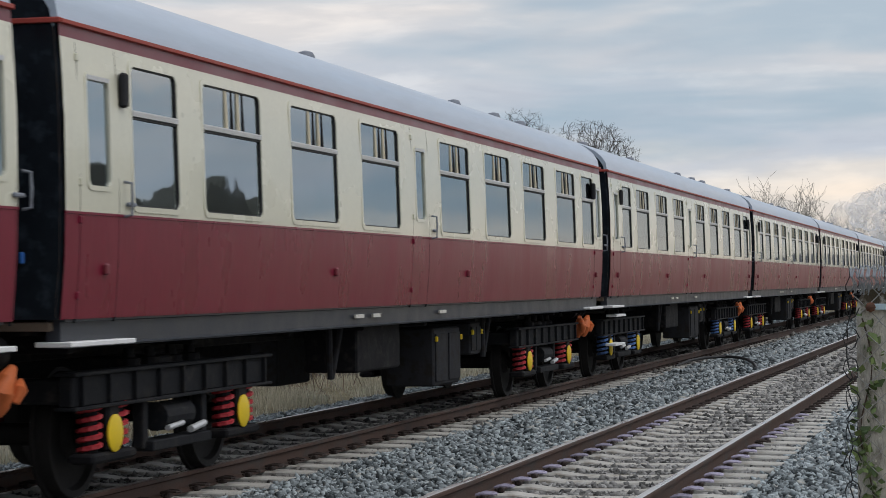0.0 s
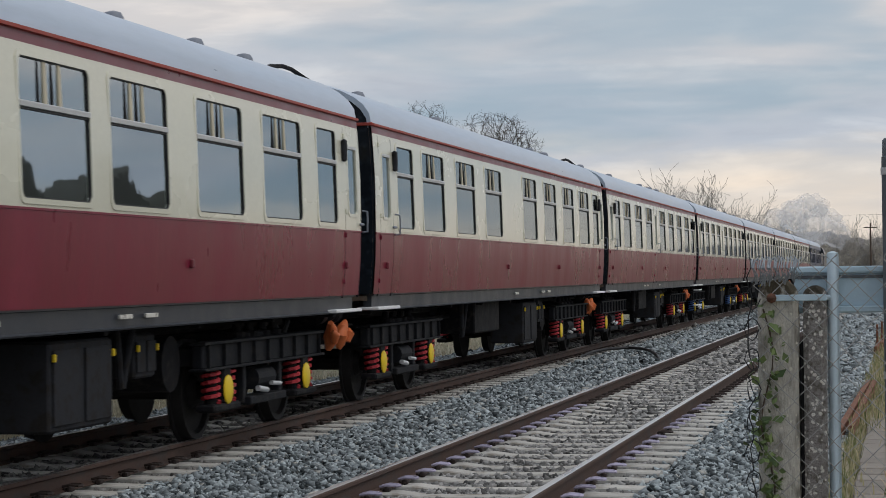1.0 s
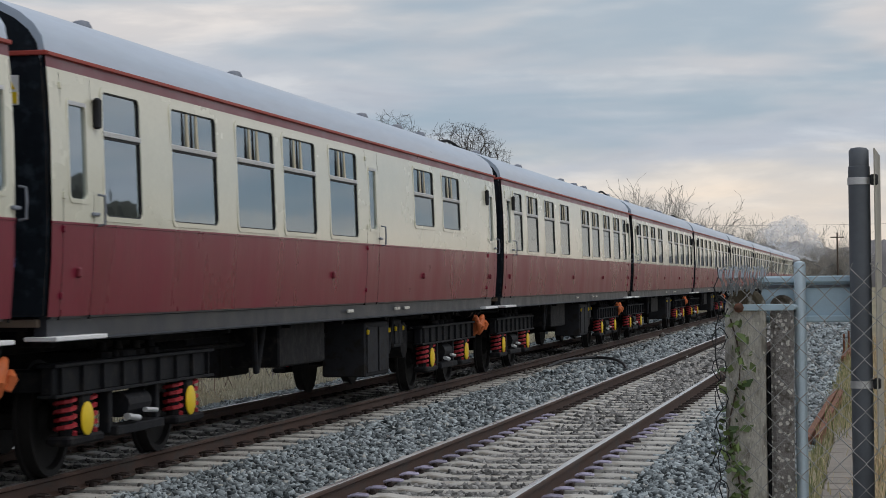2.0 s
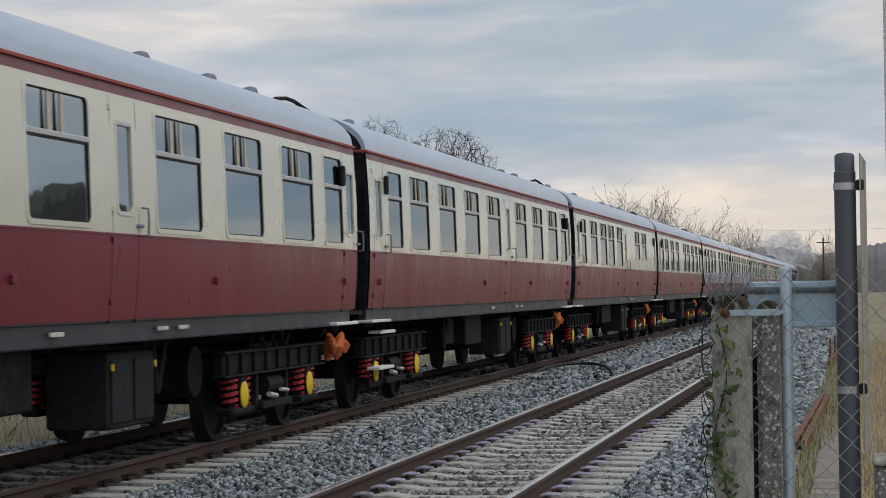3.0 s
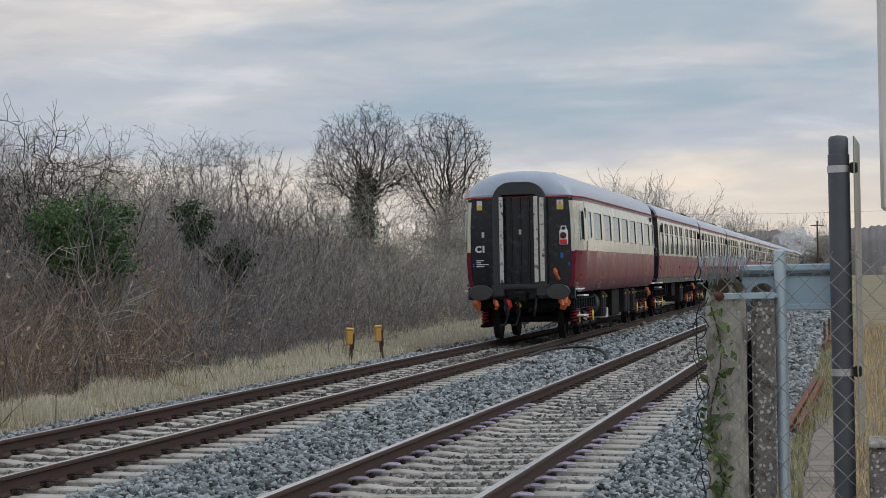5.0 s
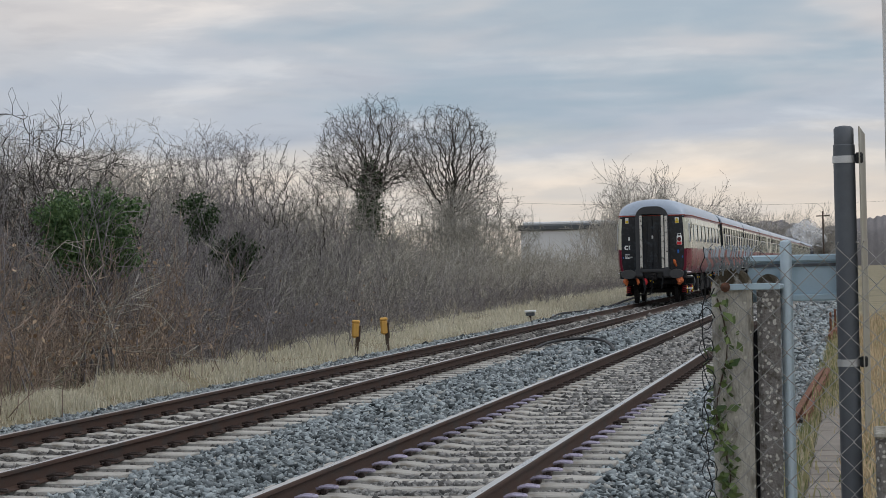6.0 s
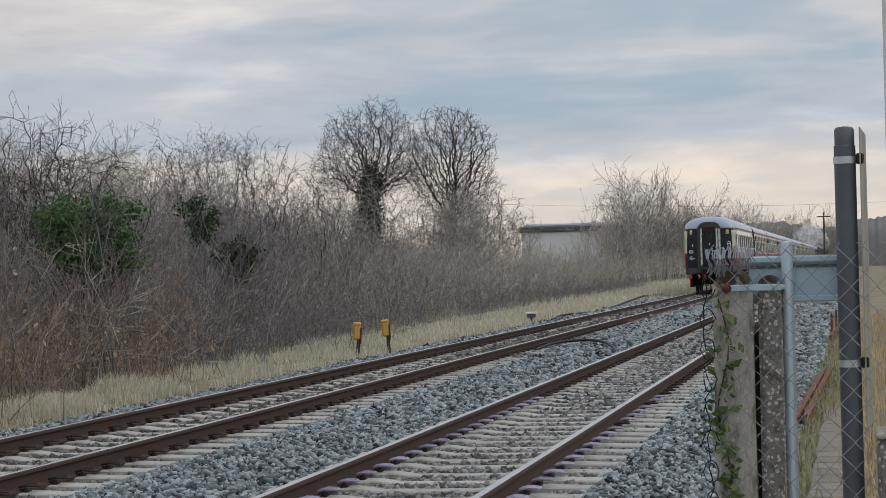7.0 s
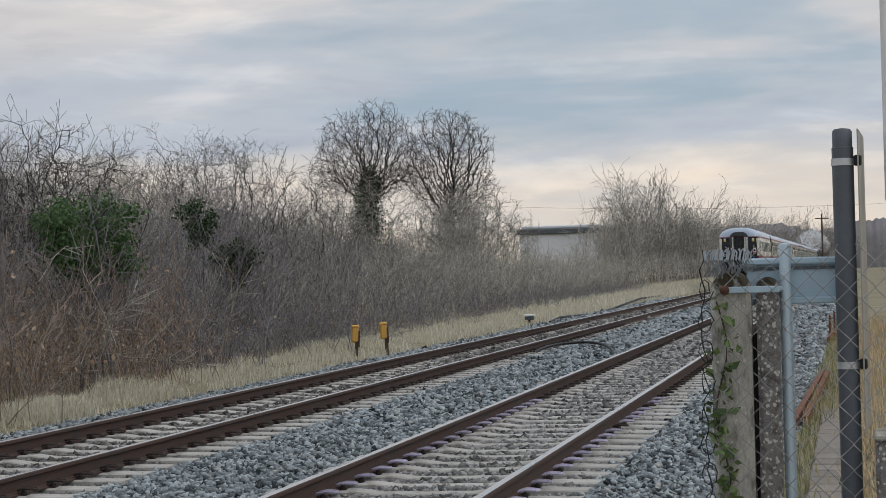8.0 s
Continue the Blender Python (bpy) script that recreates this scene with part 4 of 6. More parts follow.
BIG = 1.36
WINS_A = [(1.95, 0.92, ""), (3.6, BIG, ""), (5.73, BIG, ""), (7.86, BIG, ""), (9.99, BIG, ""), (13.0, BIG, ""), (15.13, BIG, ""), (17.26, BIG, ""), (18.9, 0.9, "")]
WINS_C = [(1.95, 0.92, ""), (3.6, BIG, ""), (5.73, BIG, ""), (7.86, BIG, ""), (11.1, BIG, ""), (13.2, BIG, ""), (15.3, BIG, ""), (17.3, BIG, ""), (18.9, 0.8, "")]
WINS_E = WINS_C[:5] + [(12.87, BIG, ""), (14.97, BIG, ""), (16.97, BIG, ""), (18.65, 0.8, "")]
WINS_D = [(1.53, 0.92, ""), (3.17, BIG, ""), (5.30, BIG, ""), (7.43, BIG, ""), (9.56, BIG, ""), (12.57, BIG, ""), (14.70, BIG, ""), (16.83, BIG, ""), (18.48, 0.9, "")]
WINS_B = [(1.95, 0.92, ""), (3.9, BIG, ""), (5.9, BIG, ""), (7.6, BIG, ""), (9.58, BIG, ""), (14.22, BIG, "small"), (16.2, BIG, "small")]


def later_coach():
    c = Coach("cream and maroon end coach with fixed windows and black gangway", CREAM, MAROON, later=True)
    off = -PITCH / 2
    rng = random.Random(9)
    big = [3.7 + 2.167 * i for i in range(7)]
    toilets = [1.98, PITCH - 1.98]
    doors = [0.95, PITCH - 0.95]
    for y in big:
        c.openings.append((y + off - 0.8, y + off + 0.8, 2.26, 2.92))
    for y in toilets:
        c.openings.append((y + off - 0.36, y + off + 0.36, 2.28, 2.92))
    for y in doors:
        c.openings.append((y + off - 0.2, y + off + 0.2, 2.24, 2.92))
    c.shell(1.06, 1.995, 3.13, 3.22)
    c.roof(3.22)
    for sx in (1, -1):
        for y in big:
            c.window(y + off, 1.6, 2.26, 2.92, sx, None, curtain=False)
        for y in toilets:
            c.window(y + off, 0.72, 2.28, 2.92, sx, None, frost=True, curtain=False)
        for y in doors:
            c.door(y + off, sx, (2.24, 2.92), edge=-1 if y > 10 else 1, low=1.1)
        v = Mesher()
        for k in range(6):
            z = 3.0 + k * 0.022
            v.box(*sorted((sx * 1.35, sx * 1.385)), 7.75, 8.25, z, z + 0.012, 0.002)
        c.p("louvre_grille", v, UNDER, "small louvred ventilation grille")
    runs = Mesher()
    for k in range(46):
        y = rng.uniform(-7.2, 1.5)
        w, h = rng.uniform(0.012, 0.05), rng.uniform(0.03, 0.15) * (1.0 if y < -1 else 0.6)
        runs.loft([[(c.x(y, z) - 0.004, y - w * f, z), (c.x(y, z) + 0.0015, y - w * f, z), (c.x(y, z) + 0.0015, y + w * f, z), (c.x(y, z) - 0.004, y + w * f, z)] for z, f in ((1.985, 1.0), (1.985 - h * 0.5, 0.7), (1.985 - h, 0.25))])
    tagged(c.p("paint_runs", runs, CREAM), "pale streaks run down from the cream onto the maroon", kind="stuff")
    c.vents([(0.3, -6.4), (0.2, 8.7)], 3.22)
    c.underframe(rng, KIT_L)
    for sx in (1, -1):
        c.p("air_drum", Mesher().lathe((sx * 0.84, -5.0, 0.74), (0, 1, 0), [(0, 0.10), (0.03, 0.27), (0.08, 0.31), (0.8, 0.31), (0.84, 0.27), (0.86, 0.1)], 22), SOLE, "grey air drum", smooth=35)
        c.p("white_case", Mesher().box(*sorted((sx * 0.85, sx * 1.15)), -3.0, -2.45, 0.34, 0.6, 0.02), OLDWHITE, "small white underfloor case")
    c.bogie(-7.08, REDPAINT, step=True)
    c.bogie(7.08, REDPAINT)
    c.ends(gang_grey=True)
    c.seats(rng)
    hs = c.half
    y0 = -hs
    # the open tail: door leaves, white strips, buffers, lamp, lettering
    for x in (-0.40, 0.385):
        s = Mesher().box(x - 0.045, x + 0.045, y0 - 0.285, y0 - 0.262, 1.30, 3.23, 0.006)
        c.p("gangway_strip", s, OLDWHITE, "rubbed white strip beside the gangway door")
    s = Mesher().box(0.47, 0.57, y0 - 0.275, y0 - 0.25, 1.32, 3.2, 0.006)
    c.p("rubbing_plate", s, OLDWHITE, "chipped pale rubbing plate")
    for x in (-0.2, 0.0, 0.2):
        s = Mesher().box(x - 0.022, x + 0.022, y0 - 0.06, y0 - 0.03, 1.3, 3.22, 0.008)
        c.p("door_fold", s, BLACK)
    s = Mesher().box(-0.03, 0.03, y0 - 0.085, y0 - 0.055, 2.38, 2.5, 0.01)
    c.p("door_latch", s, ALLOY)
    # foot of the gangway, with its cut-out for the coupling
    s = Mesher()
    s.box(-0.66, -0.36, y0 - 0.25, y0 - 0.06, 0.98, 1.25, 0.03)
    s.box(0.36, 0.66, y0 - 0.25, y0 - 0.06, 0.98, 1.25, 0.03)
    s.box(-0.66, 0.66, y0 - 0.25, y0 - 0.06, 1.14, 1.26, 0.03)
    c.p("gangway_foot", s, GANGGREY)
    for sx in (-1, 1):
        b = Mesher()
        q = []
        for d, k in ((0.0, 0.98), (0.03, 1.0), (0.055, 0.93), (0.06, 0.3)):
            q.append([(sx * 0.875 + 0.28 * k * math.cos(t), y0 - 0.34 - d, 1.085 + 0.175 * k * math.sin(t)) for t in [2 * math.pi * i / 28 for i in range(28)]])
        b.loft(q)
        b.cyl((sx * 0.875, y0 + 0.1, 1.085), (sx * 0.875, y0 - 0.34, 1.085), 0.09, n=14)
        c.p("buffer", b, BUFFER, "large oval steel buffer", smooth=35)
    dr = Mesher()
    dr.box(-0.14, 0.14, y0 - 0.45, y0 + 0.2, 0.86, 1.1, 0.04)
    dr.tube([(0, y0 - 0.42, 0.98), (0.02, y0 - 0.62, 0.95), (0.0, y0 - 0.66, 0.8), (-0.02, y0 - 0.55, 0.62)], 0.045)
    c.p("coupling", dr, UNDER, "dropped knuckle coupling")
    bm = Mesher().box(-1.22, 1.22, y0 - 0.03, y0 + 0.1, 0.92, 1.2, 0.02)
    c.p("buffer_beam", bm, BLACK)
    for x, mat, lab in ((-0.62, ORANGE, "orange jumper cable"), (-0.32, REDTAG, "red air hose cock"), (-0.12, YELLOW, "yellow air hose cock"), (0.86, ORANGE, "orange jumper cable")):
        h = Mesher()
        h.tube([(x, y0 - 0.1, 0.92), (x + 0.06, y0 - 0.22, 0.86), (x + 0.10, y0 - 0.26, 0.78), (x + 0.06, y0 - 0.24, 0.7)], [0.03, 0.06, 0.05, 0.04])
        c.p("end_hose", h, mat, lab, smooth=40)
    for x in (-0.3, -0.05):
        h = Mesher()
        h.tube([(x, y0 - 0.22, 0.84), (x + 0.03, y0 - 0.30, 0.6), (x - 0.04, y0 - 0.30, 0.36), (x - 0.16, y0 - 0.22, 0.34)], 0.03)
        c.p("hanging_hose", h, BELLOWS)
    # tail lamp: white housing, red panel, dark lens, handle
    lx, lz = 0.985, 0.11
    lamp = Mesher().box(lx - 0.095, lx + 0.095, y0 - 0.14, y0 - 0.01, 2.02 + lz, 2.36 + lz, 0.02)
    lp = c.p("tail_lamp", lamp, WHITE, "white portable tail lamp with a red panel")
    c.p("lamp_panel", Mesher().box(lx - 0.085, lx + 0.085, y0 - 0.152, y0 - 0.138, 2.03 + lz, 2.14 + lz, 0.004), REDTAG, parent=lp)
    c.p("lamp_lens", Mesher().lathe((lx, y0 - 0.135, 2.235 + lz), (0, -1, 0), [(0, 0.075), (0.03, 0.07), (0.04, 0.03)], 18), surface("dark_red_lens", (0.10, 0.02, 0.02), 0.15), parent=lp, smooth=35)
    hn = Mesher()
    hn.tube([(lx - 0.06, y0 - 0.07, 2.35 + lz), (lx - 0.05, y0 - 0.07, 2.44 + lz), (lx + 0.05, y0 - 0.07, 2.44 + lz), (lx + 0.06, y0 - 0.07, 2.35 + lz)], 0.014)
    c.p("lamp_handle", hn, WHITE, parent=lp)
    c.p("lamp_bracket", Mesher().box(0.90, 0.96, y0 - 0.07, y0 + 0.01, 1.83, 1.96, 0.01), BLUETAG, "blue tap on the end wall")
    t = Mesher()
    t.tube([(0.76, y0 - 0.05, 1.60), (0.80, y0 - 0.12, 1.52), (0.82, y0 - 0.1, 1.43), (0.86, y0 - 0.05, 1.36)], [0.03, 0.06, 0.05, 0.04])
    c.p("socket_cover", t, ORANGE, "orange socket cover on the end wall", smooth=40)
    c.p("white_tag", Mesher().box(-0.89, -0.83, y0 - 0.02, y0, 2.33, 2.45, 0.01), WHITE)
    sg = Mesher().box(-0.99, -0.87, y0 - 0.008, y0 + 0.002, 2.95, 3.16, 0.002)
    wp = c.p("warning_plate", sg, WHITE, "white and yellow overhead warning plate")
    c.p("plate_text_panel", Mesher().box(-0.98, -0.88, y0 - 0.012, y0 - 0.007, 2.965, 3.06, 0.001), YELLOW, parent=wp)
    for k, w in enumerate((0.17, 0.10, 0.28, 0.18)):
        c.p("lettering_line", Mesher().box(-1.02, -1.02 + w, y0 - 0.006, y0 + 0.002, 1.80 - k * 0.045, 1.822 - k * 0.045, 0.001), WHITE)
    cu = bpy.data.curves.new("carriage_letter", "FONT")
    cu.body, cu.size, cu.extrude, cu.align_x = "C1", 0.195, 0.003, "LEFT"
    cu.offset = 0.012
    tx = new("tmp", cu)
    me = bpy.data.meshes.new_from_object(tx.evaluated_get(bpy.context.evaluated_depsgraph_get()))
    bpy.data.objects.remove(tx)
    me.materials.clear()
    me.materials.append(WHITE)
    ob = part("carriage_letter", me, None, c.root, "white carriage letter and number C1")
    ob.matrix_basis = pose(-1.04, y0 - 0.006, 2.0, 90, 0, 0)
    return c.root


def steam_engine():
    """The locomotive and tender at the head, far ahead; dark, with a rounded boiler."""
    e = thing("steam_locomotive", "dark steam locomotive with tender at the head of the train", "locomotive")
    m = Mesher()
    m.box(-1.3, 1.3, -9.5, -3.0, 1.2, 2.9, 0.05)
    part("tender", m, BLACK, e, "dark tender")
    m = Mesher()
    prof = [(-1.3, 1.3), (1.3, 1.3), (1.32, 2.9)] + [(1.32 * math.cos(radians(a)), 2.9 + 0.85 * math.sin(radians(a))) for a in range(15, 180, 15)] + [(-1.32, 2.9)]
    m.extrude_y(prof, -2.6, -0.2)
    part("cab", m, BLACK, e, smooth=40)
    m = Mesher()
    m.lathe((0, -0.2, 2.65), (0, 1, 0), [(0, 0.95), (3.2, 0.93), (6.5, 0.82), (8.8, 0.82), (8.9, 0.3)], 24)
    part("boiler", m, BLACK, e, smooth=35)
    m = Mesher()
    m.lathe((0, 7.9, 3.35), (0, 0, 1), [(0, 0.35), (0.1, 0.28), (0.45, 0.26), (0.52, 0.32), (0.56, 0.32)], 18)
    m.lathe((0, 3.6, 3.4), (0, 0, 1), [(0, 0.4), (0.2, 0.36), (0.32, 0.2), (0.36, 0.05)], 18)
    part("chimney", m, BLACK, e, smooth=35)
    m = Mesher()
    m.box(-1.3, 1.3, -2.6, 9.2, 1.25, 1.38, 0.02)
    m.box(-1.2, 1.2, 8.9, 9.3, 0.85, 1.3, 0.02)
    part("running_plate", m, BLACK, e)
    for y, r in ((0.9, 0.9), (3.1, 0.9), (5.3, 0.9), (7.4, 0.48), (8.5, 0.48), (-8.4, 0.55), (-6.3, 0.55), (-4.2, 0.55)):
        w = Mesher()
        for sx in (1, -1):
            w.lathe((sx * 0.69, y, r), (sx, 0, 0), [(0, 0.1), (0, r + 0.025), (0.03, r), (0.13, r), (0.13, r - 0.08), (0.08, 0.15), (0.1, 0.05)], 24)
        part("wheelset", w, WHEEL, e, smooth=35)
    return e


def steam_cloud():
    """Drifting exhaust steam over and behind the engine, in soft ragged puffs."""
    rng = random.Random(21)
    root = thing("steam_plume", "pale drifting steam trailing behind the locomotive", "steam")
    mats = [vapour("steam", (0.90, 0.91, 0.93), 0.44, 0.75), vapour("thin_steam", (0.84, 0.85, 0.88), 0.36, 0.6)]
    spots = ((0.1, 8.0, 4.3, 0.6), (1.9, 2.0, 4.5, 1.2), (1.0, -4.0, 5.2, 1.5), (0.1, -9.0, 5.6, 1.6), (-0.6, -13.0, 5.6, 1.1), (-1.4, -18.0, 5.2, 0.9), (0.9, -8.0, 6.4, 0.9))
    for k, (x, y, z, r) in zip(count(), spots):
        bm = bmesh.new()
        bmesh.ops.create_icosphere(bm, subdivisions=3, radius=r)
        o = Vector((rng.uniform(0, 90), rng.uniform(0, 90), 0))
        for v in bm.verts:
            n = v.co.normalized()
            v.co *= 1 + 0.6 * noise.noise(n * 1.5 + o) + 0.22 * noise.noise(n * 3.7 + o)
            v.co.y *= 1.5
        me = bpy.data.meshes.new("puff")
        bm.to_mesh(me)
        bm.free()
        me.materials.append(mats[0] if k < 5 else mats[1])
        me.shade_smooth()
        p = part("puff", me, None, root)
        p.location = (x, y, z)
    return root


FLIP = pose(0, 0, 0, 0, 0, 180)


def build_train():
    """Returns the moving things: object, place along the train from the joint behind the second coach, turned round or not."""
    out = []
    tail = later_coach()
    out.append((tail, -0.496, False))
    a = early_coach("cream and maroon coach with divided windows and a middle door", WINS_A, [0.92, 11.5, 19.72], step=True)
    out.append((a, 0.5, False))
    out.append((copy_thing(a, Matrix()), 1.5, False))
    b = early_coach("cream and maroon coach with a long windowless panel near one end", WINS_B, [0.92, 11.06, 19.55], kit=KIT_B, seed=2)
    out.append((b, 2.5, False))
    c = early_coach("cream and maroon coach with divided windows, no middle door", WINS_C, [0.92, 19.72], kit=KIT_B, seed=3)
    out.append((c, 4.5, False))
    e = early_coach("cream and maroon coach with divided windows, no middle door", WINS_E, [0.92, 19.72], kit=KIT_B, seed=6)
    out.append((e, 3.5, False))
    d = early_coach("cream and maroon coach with divided windows and off-centre door", WINS_D, [0.71, 11.07, 19.51], kit=KIT_D, seed=5, front=-1)
    out.append((d, 5.5, True))
    g = early_coach("cream and maroon coach with blue springs and white steps", WINS_D, [0.71, 11.07, 19.51], kit=KIT_D, seed=7, springs=BLUEPAINT, step=True, front=-1)
    out.append((g, 6.5, True))
    for k in (7, 8, 9):
        out.append((copy_thing(d, Matrix()), k + 0.5, True))
    n = early_coach("dark blue coach behind the locomotive", WINS_A, [0.92, 11.5, 19.72], NAVY, NAVY, seed=4)
    out.append((n, 10.5, True))
    out.append((steam_engine(), 11.5, False))
    out.append((steam_cloud(), 11.5, False))
    return out


TRAIN = build_train()
SPEED, JOINT_0 = 31.7, -89.3     # metres a second; where the joint behind the second coach is at 0 s


# ---- bare winter growth ----
TWIG_SIDES = 3


def sprout(rng, base, direction, length, radius, level, spec, segs):
    """Grows one limb as a bent chain of tapered pieces that throws side shoots. spec: per level (pieces, bend, shoots, spread, length share, up pull)."""
    n, bend, shoots, spread, share, up = spec[level]
    p, d = np.array(base, float), np.array(direction, float)
    d /= np.linalg.norm(d)
    step = length / n
    nodes = [(p.copy(), d.copy(), radius)]
    for i in range(n):
        d = d + rng.normal(0, bend, 3) + np.array([0, 0, up])
        d /= np.linalg.norm(d)
        q = p + d * step
        r1 = radius * (1 - 0.75 * (i + 1) / n)
        segs.append((p, q, radius * (1 - 0.75 * i / n), r1))
        p = q
        nodes.append((p.copy(), d.copy(), r1))
    if level + 1 < len(spec) and shoots:
        k = shoots
        for j in range(k):
            u = (0.25 + 0.75 * (j + rng.random()) / k) * n
            i = min(int(u), n - 1)
            f = u - i
            b = nodes[i][0] * (1 - f) + nodes[i + 1][0] * f
            dd = nodes[i + 1][1]
            side = rng.normal(0, 1, 3)
            side -= dd * side.dot(dd)
            side /= np.linalg.norm(side) + 1e-9
            ang = spread * rng.uniform(0.65, 1.3)
            nd = dd * math.cos(ang) + side * math.sin(ang)
            sprout(rng, b, nd, length * share * rng.uniform(0.6, 1.25), max(nodes[i + 1][2] * 0.72, 0.003), level + 1, spec, segs)


def sticks(name, segs, material, least=0.0):
    """One mesh of three-sided tapered pieces."""
    a = np.array([s[0] for s in segs])
    b = np.array([s[1] for s in segs])
    r0 = np.maximum(np.array([s[2] for s in segs]), least)
    r1 = np.maximum(np.array([s[3] for s in segs]), least)
    d = b - a
    d /= np.linalg.norm(d, axis=1, keepdims=True) + 1e-9
    ref = np.where(np.abs(d[:, 2:3]) > 0.9, np.array([[1.0, 0, 0]]), np.array([[0, 0, 1.0]]))
    u = np.cross(d, ref)
    u /= np.linalg.norm(u, axis=1, keepdims=True) + 1e-9
    w = np.cross(d, u)
    n, k = len(a), TWIG_SIDES
    v = np.zeros((n, 2 * k, 3))
    for i in range(k):
        t = 2 * math.pi * i / k
        o = u * math.cos(t) + w * math.sin(t)
        v[:, i] = a + o * r0[:, None]
        v[:, k + i] = b + o * r1[:, None]
    quad = np.array([(i, (i + 1) % k, k + (i + 1) % k, k + i) for i in range(k)])
    f = (quad[None] + (np.arange(n) * 2 * k)[:, None, None]).reshape(-1, 4)
    return raw_mesh(name, v.reshape(-1, 3), f, material)


def leaf_cards(name, centres, size, rng, material, droop=0.3):
    """Small folded leaves, two triangles a half, in any direction."""
    n = len(centres)
    d = rng.normal(size=(n, 3))
    d[:, 2] -= droop
    d /= np.linalg.norm(d, axis=1, keepdims=True)
    s = np.cross(d, rng.normal(size=(n, 3)))
    s /= np.linalg.norm(s, axis=1, keepdims=True)
    up = np.cross(d, s)
    ln = (size * rng.uniform(0.6, 1.4, n))[:, None]
    v = np.stack([centres, centres + d * ln * 0.5 + s * ln * 0.32 + up * ln * 0.08, centres + d * ln, centres + d * ln * 0.5 - s * ln * 0.32 + up * ln * 0.08], 1)
    f = (np.array([[0, 1, 2], [0, 2, 3]])[None] + (np.arange(n) * 4)[:, None, None]).reshape(-1, 3)
    return raw_mesh(name, v.reshape(-1, 3), f, material)


def thicket_mesh(seed, height, width, stems, material, twig=0.0042, tangle=0.0):
    """Close upright stems, gently bent, with short side shoots."""
    rng = np.random.default_rng(seed)
    segs = []
    spec = [(6, 0.09 + tangle, 5, 0.42 + tangle, 0.30 + tangle * 0.3, 0.05 - tangle * 0.4), (3, 0.17 + tangle, 2, 0.6, 0.5, 0.05 - tangle * 0.2), (1, 0.25, 0, 0, 0, 0.0)]
    for i in range(stems):
        b = (rng.normal(0, width * 0.42), rng.normal(0, width * 0.42), -0.05)
        h = height * rng.uniform(0.45, 1.08)
        sprout(rng, b, (rng.normal(0, 0.17 + tangle), rng.normal(0, 0.17 + tangle), 1), h, 0.005 + 0.0022 * h, 0, spec, segs)
    return sticks("branches", segs, material, twig)


def reach_out(rng, goals, trunk, step, kill, jitter=0.25, up=0.0, least=0.004, power=2.3):
    """Grows a branching frame from the trunk's chain towards scattered goals; returns tapered pieces and the loose tips."""
    pos = [np.array(p, float) for p in trunk]
    parent = list(range(-1, len(trunk) - 1))
    goals = np.array(goals, float)
    near = np.full(len(goals), 1e9)
    which = np.zeros(len(goals), int)
    alive = np.ones(len(goals), bool)
    fresh = list(range(len(pos)))
    for turn in range(90):
        for i in fresh:
            d = np.linalg.norm(goals - pos[i], axis=1)
            better = d < near
            near[better], which[better] = d[better], i
        alive &= near > kill
        if not alive.any():
            break
        fresh = []
        for i in np.unique(which[alive]):
            g = goals[alive & (which == i)] - pos[i]
            v = (g / np.linalg.norm(g, axis=1, keepdims=True)).mean(axis=0) + rng.normal(0, jitter, 3) + np.array([0, 0, up])
            fresh.append(len(pos))
            pos.append(pos[i] + v / (np.linalg.norm(v) + 1e-9) * step * rng.uniform(0.8, 1.2))
            parent.append(int(i))
        if len(pos) > 6000:
            break
    n = len(pos)
    weight, kids = np.zeros(n), np.zeros(n, int)
    for i in range(n - 1, -1, -1):
        if kids[i] == 0:
            weight[i] = least ** power
        if parent[i] >= 0:
            weight[parent[i]] += weight[i]
            kids[parent[i]] += 1
    rad = weight ** (1 / power)
    segs = [(pos[parent[i]], pos[i], min(rad[parent[i]], rad[i] * 1.35), rad[i]) for i in range(n) if parent[i] >= 0]
    tips = [(pos[i], pos[i] - pos[parent[i]]) for i in range(n) if parent[i] >= 0 and rad[i] < least * 2.4]
    return segs, tips


def twiglets(rng, segs, tips, count_each, length, radius, spread=0.8):
    for p, d in tips:
        d = d / (np.linalg.norm(d) + 1e-9)
        for k in range(count_each):
            v = d + rng.normal(0, spread, 3) * 0.6
            q = p + v / np.linalg.norm(v) * length * rng.uniform(0.4, 1.2)
            v = v + rng.normal(0, 0.4, 3)
            e = q + v / np.linalg.norm(v) * length * rng.uniform(0.3, 0.9)
            segs.append((p, q, radius, radius * 0.8))
            segs.append((q, e, radius * 0.8, radius * 0.5))


def dome_points(rng, n, centre, half, up, down, shell=0.45):
    """Scattered inside a dome, closer together towards its skin."""
    d = rng.normal(size=(n, 3))
    d /= np.linalg.norm(d, axis=1, keepdims=True)
    r = 1 - (1 - rng.random(n) ** shell) * 0.75
    lump = np.array([1 + 0.16 * noise.noise(Vector(q) * 1.9 + Vector((centre[0] * 7 + half, 3, up))) for q in d])
    return np.array(centre) + d * (r * lump)[:, None] * np.stack([np.full(n, half), np.full(n, half), np.where(d[:, 2] > 0, up, down)], 1)


